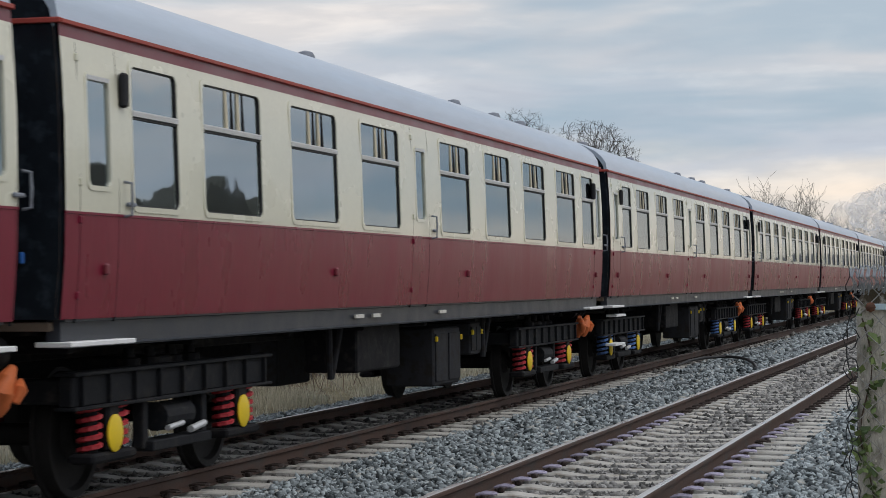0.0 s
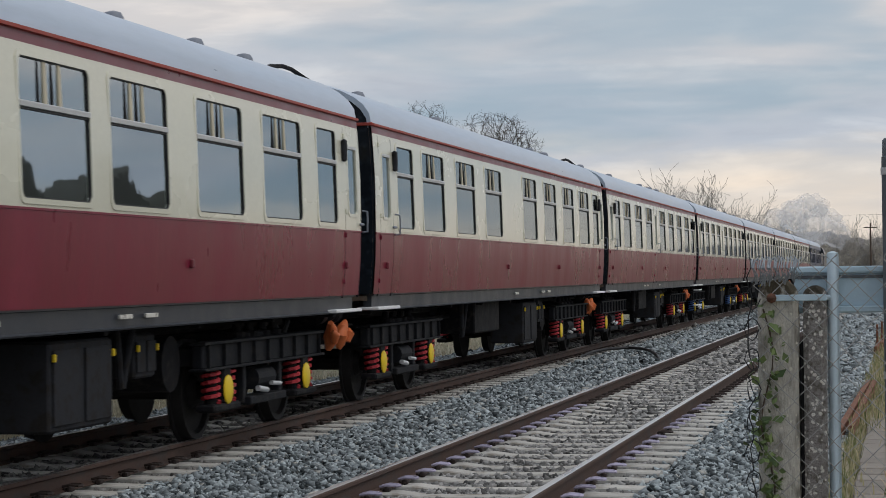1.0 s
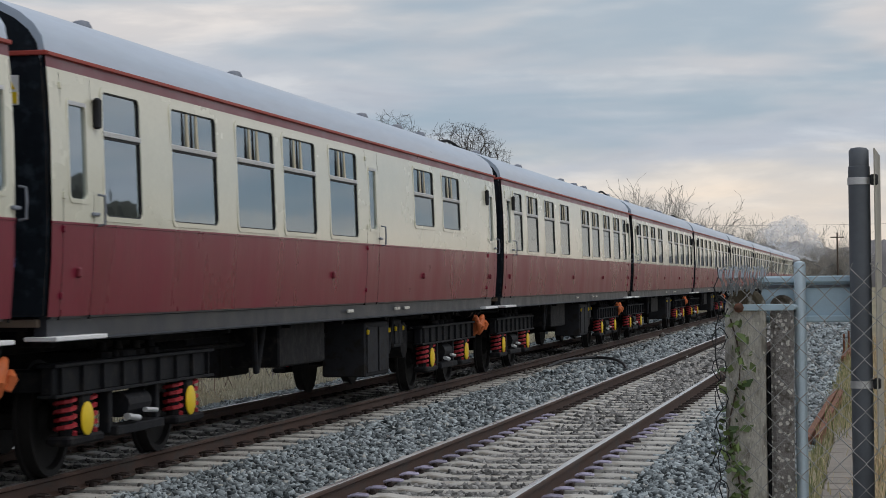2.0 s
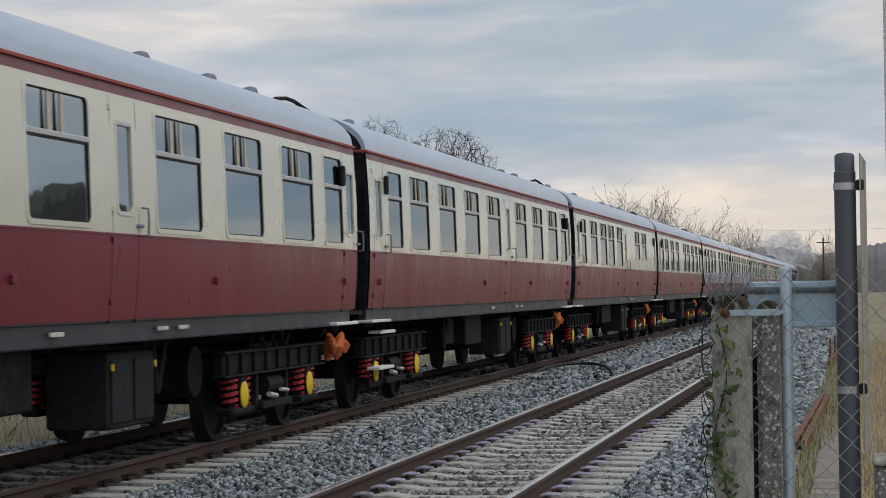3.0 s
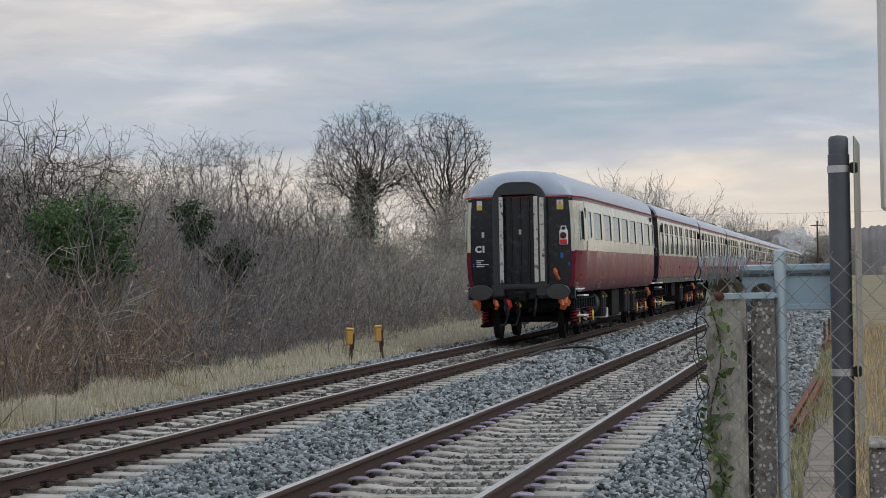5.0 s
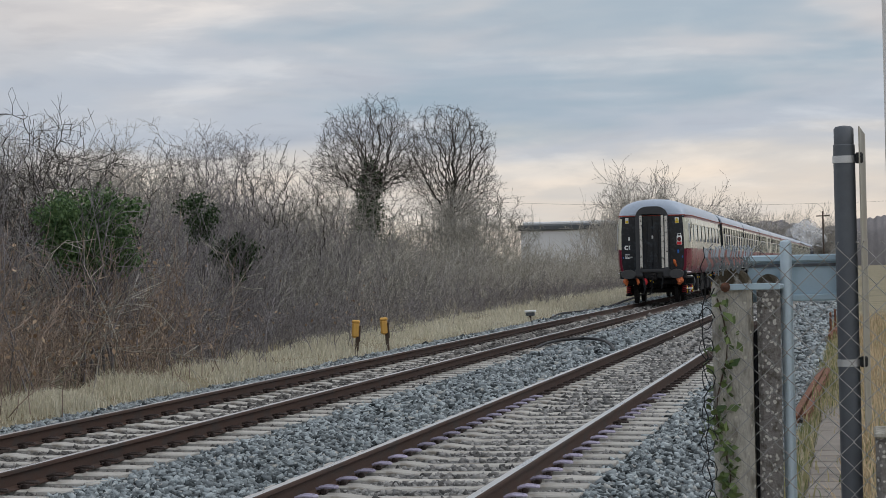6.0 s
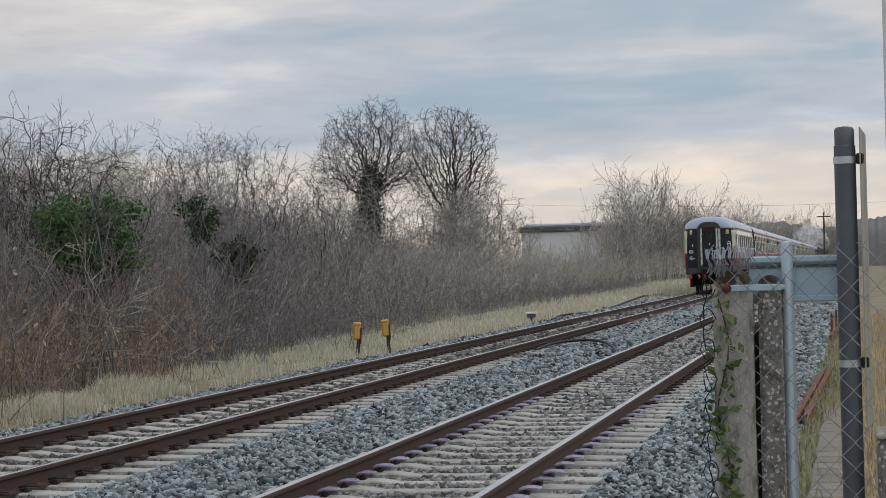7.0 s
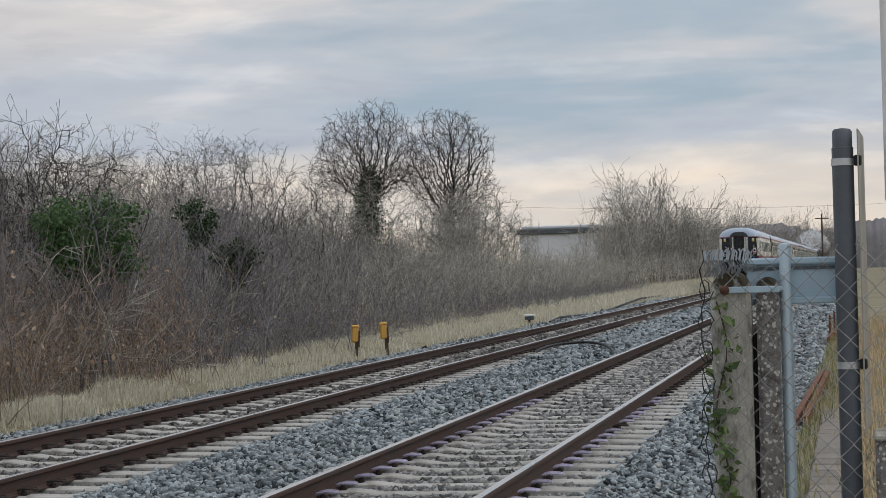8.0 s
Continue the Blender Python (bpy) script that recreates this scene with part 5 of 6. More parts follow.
def scrub_mesh(seed, height, stems, material, twig=0.0036, goals=330, width=1.0, shoots=True, step=0.15):
    """Hawthorn-like scrub: crooked stems from the ground, wide and twiggy above, with long loose shoots on top."""
    rng = np.random.default_rng(seed)
    segs = []
    for k in range(stems):
        a = 2 * math.pi * (k + rng.random()) / stems
        b = np.array([math.cos(a) * 0.3, math.sin(a) * 0.3, -0.05])
        top = height * rng.uniform(0.68, 0.92)
        c = (b[0] * 2.6 * width, b[1] * 2.6 * width, top * 0.60)
        chain = [b, b + np.array([b[0] * 0.35, b[1] * 0.35, 0.30]), b + np.array([b[0] * 0.7, b[1] * 0.5, 0.62])]
        g, tips = reach_out(rng, dome_points(rng, goals // stems, c, height * 0.26 * width, top * 0.42, top * 0.42), chain, step, step * 1.3, 0.24, 0.05, twig)
        twiglets(rng, g, tips, 1 if shoots else 2, step * 1.3, twig * 0.8)
        high = [t for t in tips if t[0][2] > top * 0.72]
        for p, d in high[::7] if shoots else []:
            sprout(rng, p, (rng.normal(0, 0.35), rng.normal(0, 0.35), 1), height * rng.uniform(0.04, 0.10), twig, 0, [(4, 0.30, 5, 0.6, 0.45, 0.03), (2, 0.25, 0, 0, 0, 0)], g)
        segs += g
    return sticks("branches", segs, material, twig * 0.7)


def oak_mesh(seed, height, lean, half, base, fork, crown, twig=0.011):
    """A bare rounded crown of crooked limbs on a trunk that forks at a share of its height. crown: middle, rise and fall as shares of the height."""
    rng = np.random.default_rng(seed)
    n = 9
    chain = [np.array([lean * height * fork * i / n + 0.10 * math.sin(i * 1.1 + seed), 0.08 * math.cos(i * 1.7), height * fork * i / n]) for i in range(n + 1)]
    c = (base, 0, height * crown[0])
    goals = dome_points(rng, 3200, c, half, height * crown[1], height * crown[2], 0.6)
    segs, tips = reach_out(rng, goals, chain, 0.28, 0.30, 0.26, 0.0, twig, 1.95)
    twiglets(rng, segs, tips, 2, 0.30, twig * 0.75)
    return sticks("branches", segs, OAKTWIG, twig * 0.7)


def pole_tree_mesh(seed, height, material, twig=0.011, coarse=False, stems=2, spread=0.5):
    """A slim upright tree with steep twigs."""
    rng = np.random.default_rng(seed)
    segs = []
    spec = [(7, 0.05, 13, 0.62, 0.34, 0.02), (3, 0.16, 5, 0.6, 0.5, 0.06), (2, 0.22, 0, 0, 0, 0)] if coarse else [(7, 0.05, 15, 0.62, 0.34, 0.02), (4, 0.16, 5, 0.6, 0.5, 0.06), (2, 0.22, 3, 0.65, 0.55, 0.04), (1, 0.25, 0, 0, 0, 0)]
    sprout(rng, (0, 0, -0.1), (rng.normal(0, 0.04), rng.normal(0, 0.04), 1), height, height * 0.010, 0, spec, segs)
    for k in range(stems):
        sprout(rng, (rng.normal(0, spread), rng.normal(0, spread), -0.1), (rng.normal(0, 0.12), rng.normal(0, 0.12), 1), height * rng.uniform(0.55, 0.85), height * 0.007, 0, spec, segs)
    return sticks("branches", segs, material, twig)


def hedge_x(y):
    """The foot of the thicket beside the line."""
    return float(np.interp(y, [10, 27, 54, 81, 110, 170], [-10.9, -11.1, -12.45, -13.1, -13.8, -15.3]))


def bramble_belt(rng):
    """The low belt of dead stems at the foot of the thicket, russet and leafy where it is tallest."""
    low = [thicket_mesh(100 + i, 1.4, 1.15, (15, 20)[i % 2], TWIGRED, 0.0034, (0.05, 0.15)[i % 2]) for i in range(4)]
    forms = []
    for me in low:
        v = np.empty(len(me.vertices) * 3, np.float32)
        me.vertices.foreach_get("co", v)
        f = np.empty(len(me.loops), np.int32)
        me.loops.foreach_get("vertex_index", f)
        forms.append((v.reshape(-1, 3), f.reshape(-1, 4)))
        bpy.data.meshes.remove(me)
    lr = np.random.default_rng(90)
    leaves = []
    for name, y, end, mat, label in (("bramble_belt", 20.0, 38.0, TWIGRED, "low russet bramble and dead stems at the foot of the thicket"), ("dead_stem_belt", 37.0, 150.0, TWIGDARK, "low mauve-grey dead stems along the foot of the thicket")):
        verts, faces, k = [], [], 0
        while y < end:
            x = hedge_x(y)
            for off, tall in ((0.0, 1.0), (-0.8, 1.15)) if y < 55 else ((0.0, 1.0),):
                v, f = forms[rng.randrange(4)]
                m = np.array(pose(0, 0, 0, 0, 0, rng.uniform(0, 360)).to_3x3())
                s = rng.uniform(0.9, 1.25)
                sz = (rng.uniform(1.0, 1.65) if y < 37 else rng.uniform(0.6, 1.15) * (1 if y < 100 else 0.8)) * tall
                w = (v * np.array([s, s, sz])) @ m.T + np.array([x + off + rng.uniform(-0.4, 0.3), y, -0.14])
                verts.append(w)
                faces.append(f + k)
                k += len(v)
                if y < 60:
                    pick = w[lr.integers(0, len(w), 60 if y < 36 else 12)]
                    leaves.append(pick[pick[:, 2] > 0.25])
            y += 1.0 if y < 55 else 1.8
        tagged(new(name, raw_mesh(name, np.concatenate(verts), np.concatenate(faces), mat)), label, "bramble", kind="stuff")
    tagged(new("withered_leaves", leaf_cards("withered_leaves", np.concatenate(leaves), 0.075, lr, DRYLEAF, 1.6)), "pale withered leaves hanging on dead stems", "leaves", kind="stuff")


def build_hedge():
    rng = random.Random(77)
    bramble_belt(rng)
    mid = [thicket_mesh(200 + i, 2.8, 1.5, 24, (TWIGDARK, TWIG, TWIGDARK)[i], 0.0038) for i in range(3)]
    tall = [scrub_mesh(300 + i, 3.9, 4, (TWIG, TWIGPALE, TWIGDARK, TWIG)[i], 0.0036, 250, 1.1, i != 1) for i in range(4)]
    # far thickets in lighter colours that stand in for haze
    pale = [thicket_mesh(220 + i, 2.8, 1.7, 18, (HAZETWIG, TWIGPALE)[i], 0.0052) for i in range(2)]
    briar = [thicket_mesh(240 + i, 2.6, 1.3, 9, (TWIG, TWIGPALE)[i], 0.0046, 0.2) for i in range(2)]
    labels = {3: "arching pale briar stems tangled in the thicket", 1: "dense leafless thicket of dark upright stems, paled far off for haze", 2: "tall leafless hawthorn scrub with grey-brown twigs"}

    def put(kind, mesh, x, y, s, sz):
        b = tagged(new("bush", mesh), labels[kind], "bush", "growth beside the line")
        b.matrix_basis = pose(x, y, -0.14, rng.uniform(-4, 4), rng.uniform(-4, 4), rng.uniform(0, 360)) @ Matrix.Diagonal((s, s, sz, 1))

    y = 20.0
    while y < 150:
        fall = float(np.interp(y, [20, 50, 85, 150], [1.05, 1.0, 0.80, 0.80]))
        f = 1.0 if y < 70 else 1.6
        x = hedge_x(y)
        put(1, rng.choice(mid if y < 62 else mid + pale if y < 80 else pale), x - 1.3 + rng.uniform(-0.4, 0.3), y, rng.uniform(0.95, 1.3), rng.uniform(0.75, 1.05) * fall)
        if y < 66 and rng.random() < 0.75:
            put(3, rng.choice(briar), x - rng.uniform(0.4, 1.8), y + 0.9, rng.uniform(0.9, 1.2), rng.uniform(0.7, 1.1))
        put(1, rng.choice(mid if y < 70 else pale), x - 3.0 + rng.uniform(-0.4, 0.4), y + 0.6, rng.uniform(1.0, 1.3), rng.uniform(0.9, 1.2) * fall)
        y += 2.0 * f
    y = 22.0
    while y < 118:
        fall = float(np.interp(y, [20, 38, 48, 64, 85, 120], [0.76, 0.82, 1.0, 1.0, 0.86, 0.76]))
        x = hedge_x(y)
        put(2, rng.choice(tall if y < 66 else tall[:2]), x - 2.6 + rng.uniform(-0.6, 0.6), y, rng.uniform(0.85, 1.2), rng.uniform(0.78, 1.08) * fall)
        put(2, rng.choice(tall), x - 5.4 + rng.uniform(-0.8, 0.8), y + 0.9, rng.uniform(0.9, 1.3), rng.uniform(0.85, 1.15) * fall)
        y += 2.2 if y < 70 else 2.7


def evergreen(x, y, z0, z1, w, n, seed, label, material=None):
    """A leafy dark bush caught in the thicket: stems and a crown of separate leaves in clumps."""
    rng = np.random.default_rng(seed)
    t = thing("evergreen_bush", label, "bush", "growth beside the line")
    t.location = (x, y, -0.14)
    segs = []
    spec = [(5, 0.12, 8, 0.6, 0.4, 0.04), (3, 0.2, 4, 0.7, 0.5, 0.02), (2, 0.2, 0, 0, 0, 0)]
    for i in range(7):
        sprout(rng, (rng.normal(0, 0.25), rng.normal(0, 0.25), 0), (rng.normal(0, 0.2), rng.normal(0, 0.2), 1), z1 * 0.85, 0.03, 0, spec, segs)
    part("stem_growth", sticks("stem_growth", segs, TWIGDARK, 0.005), None, t)
    cl = []
    for i in range(40):
        a, h = rng.uniform(0, 2 * math.pi), rng.uniform(0, 1) ** 0.8
        rr = w * (0.55 + 0.6 * h) * rng.uniform(0.2, 1.15)
        c = np.array([math.cos(a) * rr, math.sin(a) * rr, z0 + (z1 - z0) * h * rng.uniform(0.8, 1.12)])
        k = rng.uniform(0.5, 1.5)
        cl.append(c + rng.normal(0, 1, (int(n / 40 * k), 3)) * np.array([0.17, 0.17, 0.13]) * w * k ** 0.5 - np.array([0, 0, 1]) * np.abs(rng.normal(0, 0.10 * w, int(n / 40 * k)))[:, None])
    part("leaves", leaf_cards("leaves", np.concatenate(cl), 0.062, rng, material or LAUREL, 1.0), None, t, "dark glossy green leaves")


def oak(x, y, height, seed, lean, half, base, fork, crown, ivy=0):
    rng = np.random.default_rng(seed)
    t = thing("oak_tree", "broad leafless oak with an ivy-clad trunk" if ivy else "broad leafless oak with crooked limbs", "tree", "oak trees")
    t.location = (x, y, -0.3)
    part("crown", oak_mesh(seed, height, lean, half, base, fork, crown), None, t)
    if ivy:
        cl = []
        for i in range(110):
            h = 0.22 + 0.42 * rng.random() ** 1.3
            rr = 2.2 * (0.72 - h) / 0.5 * rng.uniform(0.2, 1.0)
            a = rng.uniform(0, 2 * math.pi)
            cl.append(np.array([math.cos(a) * rr + lean * h * height, math.sin(a) * rr, h * height]) + rng.normal(0, 0.30, (ivy // 110, 3)) * np.array([1, 1, 1.7]))
        part("ivy", leaf_cards("ivy", np.concatenate(cl), 0.17, rng, IVY, 0.5), None, t, "dark green ivy round the trunk")


def build_trees():
    oak(-38.0, 172, 15.4, 31, 0.02, 4.9, 0.3, 0.44, (0.66, 0.345, 0.15), 12000)
    oak(-31.6, 174, 15.2, 53, 0.0, 4.0, -0.1, 0.36, (0.64, 0.36, 0.27))
    rng = random.Random(5)
    saplings = [scrub_mesh(70 + i, 5.6, 3, (OAKTWIG, TWIG, TWIGDARK, TWIG)[i], 0.0038, 470, (0.66, 0.85, 0.75, 0.6)[i], i % 2 == 0, 0.13) for i in range(4)]
    tufted = [scrub_mesh(75 + i, 8.0, 3, (TWIG, TWIG)[i], 0.0100, 420, 0.95, False, 0.26) for i in range(2)]

    # far trees take the twig colour that carries the haze
    far_kinds = [pole_tree_mesh(80 + i, 10.0, HAZETWIG, 0.030, True, 5, 1.4) for i in range(3)]

    stand = [pole_tree_mesh(120 + i, 10.0, (TWIG, TWIG, HAZETWIG)[i], 0.017, True, 4, 1.3) for i in range(3)]

    def tree(x, y, h, lab="slim leafless tree with pale twigs"):
        t = tagged(new("bare_tree", rng.choice(saplings if y < 100 else tufted if y < 190 else stand if y < 420 else far_kinds)), lab, "tree", "trees along the line")
        s = h / (4.5 if y < 100 else 7.4 if y < 190 else 10.0)
        t.matrix_basis = pose(x, y, -0.3, rng.uniform(-3, 3), rng.uniform(-3, 3), rng.uniform(0, 360)) @ Matrix.Diagonal((s * rng.uniform(0.9, 1.25), s * rng.uniform(0.9, 1.25), s, 1))

    # beside the oaks
    for x, y, h in ((-27.5, 165, 9.0), (-26.0, 168, 7.4), (-29.0, 160, 8.2), (-28.0, 158, 7.0), (-41.5, 160, 8.4), (-45, 165, 8.8), (-39.5, 150, 7.2), (-34.5, 150, 6.4), (-31.0, 150, 6.0), (-36.8, 145, 7.0), (-43.5, 150, 8.2), (-41.0, 140, 7.0), (-26.8, 156, 9.0), (-27.6, 150, 7.0), (-33.0, 146, 5.6), (-30.0, 144, 5.4), (-38.5, 138, 6.4), (-44.5, 144, 7.6), (-29.2, 152, 7.6), (-26.2, 146, 6.2)):
        tree(x, y, h)
    for x, y, h in ((-14.2, 34.9, 5.6), (-14.9, 36.6, 5.2)):
        t = tagged(new("thorn_tree", scrub_mesh(int(y * 10), h, 4, OAKTWIG, 0.0050, 560, 1.3, False, 0.16)), "dark crooked leafless thorn tree", "tree", "trees along the line")
        t.location = (x, y, -0.2)
    # slim trees rising out of the hedge
    for x, y, h in ((-16.0, 42, 4.9), (-17.5, 50, 6.0), (-18.2, 52, 5.7), (-18.4, 56, 6.0), (-17.0, 58, 5.6), (-19.0, 60, 6.1), (-18.0, 45, 5.2), (-16.5, 37, 5.0), (-15.2, 33, 4.6), (-17.6, 38, 5.2), (-17.8, 48, 5.6), (-18.6, 53, 5.9), (-18.2, 57.5, 5.8), (-19.4, 63, 6.3), (-19.8, 66, 6.2), (-18.8, 49.5, 5.7)):
        tree(x, y, h * 0.86, "slender leafless sapling above the thicket")
    for i in range(17):
        y = 34 + 40 * i / 16 + rng.uniform(-0.8, 0.8)
        tree(hedge_x(y) - rng.uniform(3.0, 7.5), y, float(np.interp(y, [30, 42, 60, 74], [3.6, 4.3, 5.2, 5.2])) * rng.uniform(0.86, 1.08), "crooked leafless thorn rising above the thicket")
    # the stand where the line fades out
    for i in range(50):
        u = i / 49
        y = 200 + 120 * u + rng.uniform(-6, 6)
        x = -22.0 + 7.5 * u + rng.uniform(-2.5, 2.0)
        tree(x, y, rng.uniform(7.2, 10.2) * (1.0 if u < 0.4 else 0.85), "leafless tree in a dense twiggy stand")
    for i in range(14):
        u = i / 13
        y = 330 + 420 * u + rng.uniform(-12, 12)
        x = -17 - 2 * u + rng.uniform(-6.0, 3.0)
        tree(x, y, rng.uniform(6.0, 8.6) * (0.85 + 0.4 * u))
    for i in range(9):
        tree(2 + 40 * i / 8 + rng.uniform(-2, 2), 640 + rng.uniform(-40, 60), rng.uniform(7, 9.5), "distant leafless tree on the skyline")
    for x in (-15.8, -13.2):
        t = tagged(new("poplar_tree", stand[1]), "tall narrow distant leafless poplar", "tree", "trees along the line")
        t.matrix_basis = pose(x, 545, -0.3, 0, 0, x * 20) @ Matrix.Diagonal((0.36, 0.36, 1.3, 1))
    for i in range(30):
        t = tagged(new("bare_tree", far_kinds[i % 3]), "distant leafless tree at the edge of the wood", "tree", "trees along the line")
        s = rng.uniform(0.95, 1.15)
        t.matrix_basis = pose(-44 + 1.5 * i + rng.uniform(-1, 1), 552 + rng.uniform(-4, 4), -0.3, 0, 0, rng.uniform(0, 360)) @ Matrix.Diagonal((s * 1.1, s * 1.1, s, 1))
    # lower scrub filling the far side of the line, paled in colour for haze
    sc = [scrub_mesh(400 + i, 4.0, 4, (TWIGPALE, HAZETWIG)[i], 0.009, 170) for i in range(2)]
    for i in range(46):
        y = 118 + 230 * (i / 45) ** 1.3 + rng.uniform(-2, 2)
        x = hedge_x(y) - rng.uniform(0.5, 9) * (1 if y < 200 else 0.8)
        b = tagged(new("bush", rng.choice(sc)), "leafless scrub beyond the thicket, pale with haze in its colour", "bush", "growth beside the line")
        s = rng.uniform(0.9, 1.4)
        b.matrix_basis = pose(x, y, -0.2, 0, 0, rng.uniform(0, 360)) @ Matrix.Diagonal((s * 1.2, s * 1.2, s * rng.uniform(0.6, 0.85) * (0.68 if 0.10 < -x / y < 0.155 else 1.0), 1))
    # right of the line, far off
    for i in range(22):
        y = 74 + i * 16
        b = tagged(new("bush", rng.choice(sc)), "leafless hedge bush on the field side", "bush", "growth on the field side")
        b.matrix_basis = pose(2.2 + 0.012 * y + rng.uniform(-0.5, 0.8), y, -0.3, 0, 0, rng.uniform(0, 360)) @ Matrix.Diagonal((0.8, 0.8, 0.70, 1))


def build_grass():
    rng = np.random.default_rng(8)

    def blades(name, x, y, z, h, mat, label, width=0.006):
        n = len(x)
        a = rng.uniform(0, 2 * math.pi, n)
        lean = rng.uniform(0.1, 0.75, n) * h
        b = np.stack([x, y, z], 1)
        wv = np.stack([np.cos(a + 1.57), np.sin(a + 1.57), np.zeros(n)], 1) * (width * rng.uniform(0.6, 1.5, n))[:, None]
        mid = b + np.stack([np.cos(a) * lean * 0.35, np.sin(a) * lean * 0.35, h * 0.6], 1)
        tip = b + np.stack([np.cos(a) * lean, np.sin(a) * lean, h * rng.uniform(0.75, 1.0, n)], 1)
        v = np.stack([b - wv, b + wv, mid + wv * 0.8, mid - wv * 0.8, tip], 1)
        f3 = np.array([[0, 1, 2], [0, 2, 3], [3, 2, 4]])
        f = (f3[None] + (np.arange(n) * 5)[:, None, None]).reshape(-1, 3)
        tagged(new(name, raw_mesh(name, v.reshape(-1, 3), f, mat)), label, "grass", kind="stuff")

    hx = np.vectorize(hedge_x)
    n = 42000
    y = 19 + 80 * rng.random(n) ** 1.5
    u = rng.random(n)
    x = -9.85 + (hx(y) + 0.35 + 9.85) * u ** 0.85
    tuft = np.array([noise.noise(Vector((a * 0.9, b * 0.5, 0))) for a, b in zip(x, y)])
    z = np.interp(x, [-16, -12.5, -10.6, -9.7], [-0.10, -0.13, -0.20, -0.30])
    keep = tuft + 0.35 * rng.normal(size=n) > -0.18
    x, y, z, tuft, n = x[keep], y[keep], z[keep], tuft[keep], int(keep.sum())
    blades("straw_grass", x, y, z, (0.07 + 0.22 * np.clip(tuft + 0.35, 0, 1)) * rng.uniform(0.6, 1.4, n), STRAW, "pale straw-coloured winter grass along the far side of the track")
    n = 14000
    y = 95 + 150 * rng.random(n)
    x = -9.8 + (hx(y) + 9.2) * rng.random(n)
    blades("far_straw_grass", x, y, np.full(n, -0.25), rng.uniform(0.2, 0.55, n), STRAW, "pale straw grass further along the track", 0.014)
    n = 16000
    y = 7 + 60 * rng.random(n) ** 1.6
    x = -0.62 + 2.4 * rng.random(n)
    keep = ~((x > -0.42) & (x < -0.12) & (y < 26) & (rng.random(n) < 0.93))
    x, y = x[keep], y[keep]
    z = np.interp(x, [-0.75, 0.3], [-0.42, -0.36])
    tan = (x > -0.12) & (rng.random(len(x)) < 0.8)
    h = rng.uniform(0.06, 0.32, len(x))
    blades("verge_grass", x[~tan], y[~tan], z[~tan], h[~tan], GREENGRASS, "mixed green and yellow grass beside the cess path")
    blades("tan_grass", x[tan], y[tan], z[tan], h[tan] * 1.4, TANGRASS, "tall tan dead grass on the field side of the path")


def build_slope():
    """A low wooded slope across the field, seen in the coach windows only."""
    m = Mesher()
    ys = [20 + 7 * i for i in range(116)]
    rows = []
    for k in range(4):
        r = []
        for y in ys:
            x = 46 + 0.25 * y + 14 * k
            d = math.hypot(x + 6, y)
            n = 0.8 * noise.noise(Vector((y * 0.011, 2.3, 0))) + 0.25 * noise.noise(Vector((y * 0.07, 7.7, 0)))
            r.append((x, y, -0.5 if k in (0, 3) else (1.3 + 0.060 * d) * (1 + 0.5 * n)))
        rows.append(r)
    m.loft(rows, closed=False)
    thing("wooded_slope", "low wooded slope across the field", "hill", shape=m, material=WOODED, kind="structure", smooth=60)


def build_wood():
    """The far wood where the line runs out: a ragged bank of tree tops."""
    for k, (y0, h, xa, xb) in enumerate(((560, 15.6, -62, 46), (740, 16.0, -80, 70))):
        m = Mesher()
        n = 440
        xs = [xa + (xb - xa) * i / n for i in range(n + 1)]
        tops = [h * (0.70 + 0.14 * noise.noise(Vector((x * 0.06, k * 9.1, 0))) + 0.09 * noise.noise(Vector((x * 0.31, k * 5.1, 3))) + 0.025 * noise.noise(Vector((x * 1.1, k * 3.1, 6)))) for x in xs]
        m.loft([[(x, y0, -0.5) for x in xs], [(x, y0 + 2, t * 0.6) for x, t in zip(xs, tops)], [(x, y0 + 6, t) for x, t in zip(xs, tops)], [(x, y0 + 14, t * 0.8) for x, t in zip(xs, tops)], [(x, y0 + 22, -0.5) for x in xs]], closed=False)
        thing("distant_wood", "distant grey-brown leafless wood closing the view", "wood", shape=m, material=FARWOOD, kind="structure", smooth=80)


build_slope()
build_wood()
build_hedge()
evergreen(-11.6, 32.6, 1.75, 2.95, 0.66, 13000, 3, "dark evergreen bush tangled in the thicket")
evergreen(-12.7, 44.4, 1.5, 2.5, 0.42, 3200, 4, "small dark ivy-covered stump in the thicket", IVY)
evergreen(-13.2, 43.6, 2.3, 3.2, 0.42, 2200, 6, "small dark ivy clump high in the thicket", IVY)
build_trees()
build_grass()


# ---- fence, gate and posts close by ----
CONCRETE = surface("weathered_concrete", (0.50, 0.48, 0.43), 0.95, var=0.35, scale=13, fine=140, bump=0.5, tint=(0.20, 0.185, 0.16), spot=(0.48, 0.70), stretch=(1, 1, 0.35))
LICHEN = surface("lichened_concrete", (0.26, 0.245, 0.235), 0.95, var=0.35, scale=26, fine=160, bump=0.6, tint=(0.13, 0.115, 0.10), spot=(0.50, 0.66))
GALV = surface("galvanised_tube", (0.55, 0.66, 0.73), 0.5, 0.35, var=0.14, scale=10, fine=60, bump=0.05)
GATEBLUE = surface("pale_blue_gate_paint", (0.50, 0.65, 0.75), 0.55, var=0.12, scale=6, fine=50, bump=0.06)
POSTGREY = surface("dark_grey_post_paint", (0.11, 0.122, 0.14), 0.5, var=0.2, scale=6, fine=60, bump=0.06)
WIRE = surface("dull_fence_wire", (0.34, 0.34, 0.335), 0.6, 0.3, var=0.3, scale=20, fine=90, bump=0.1)
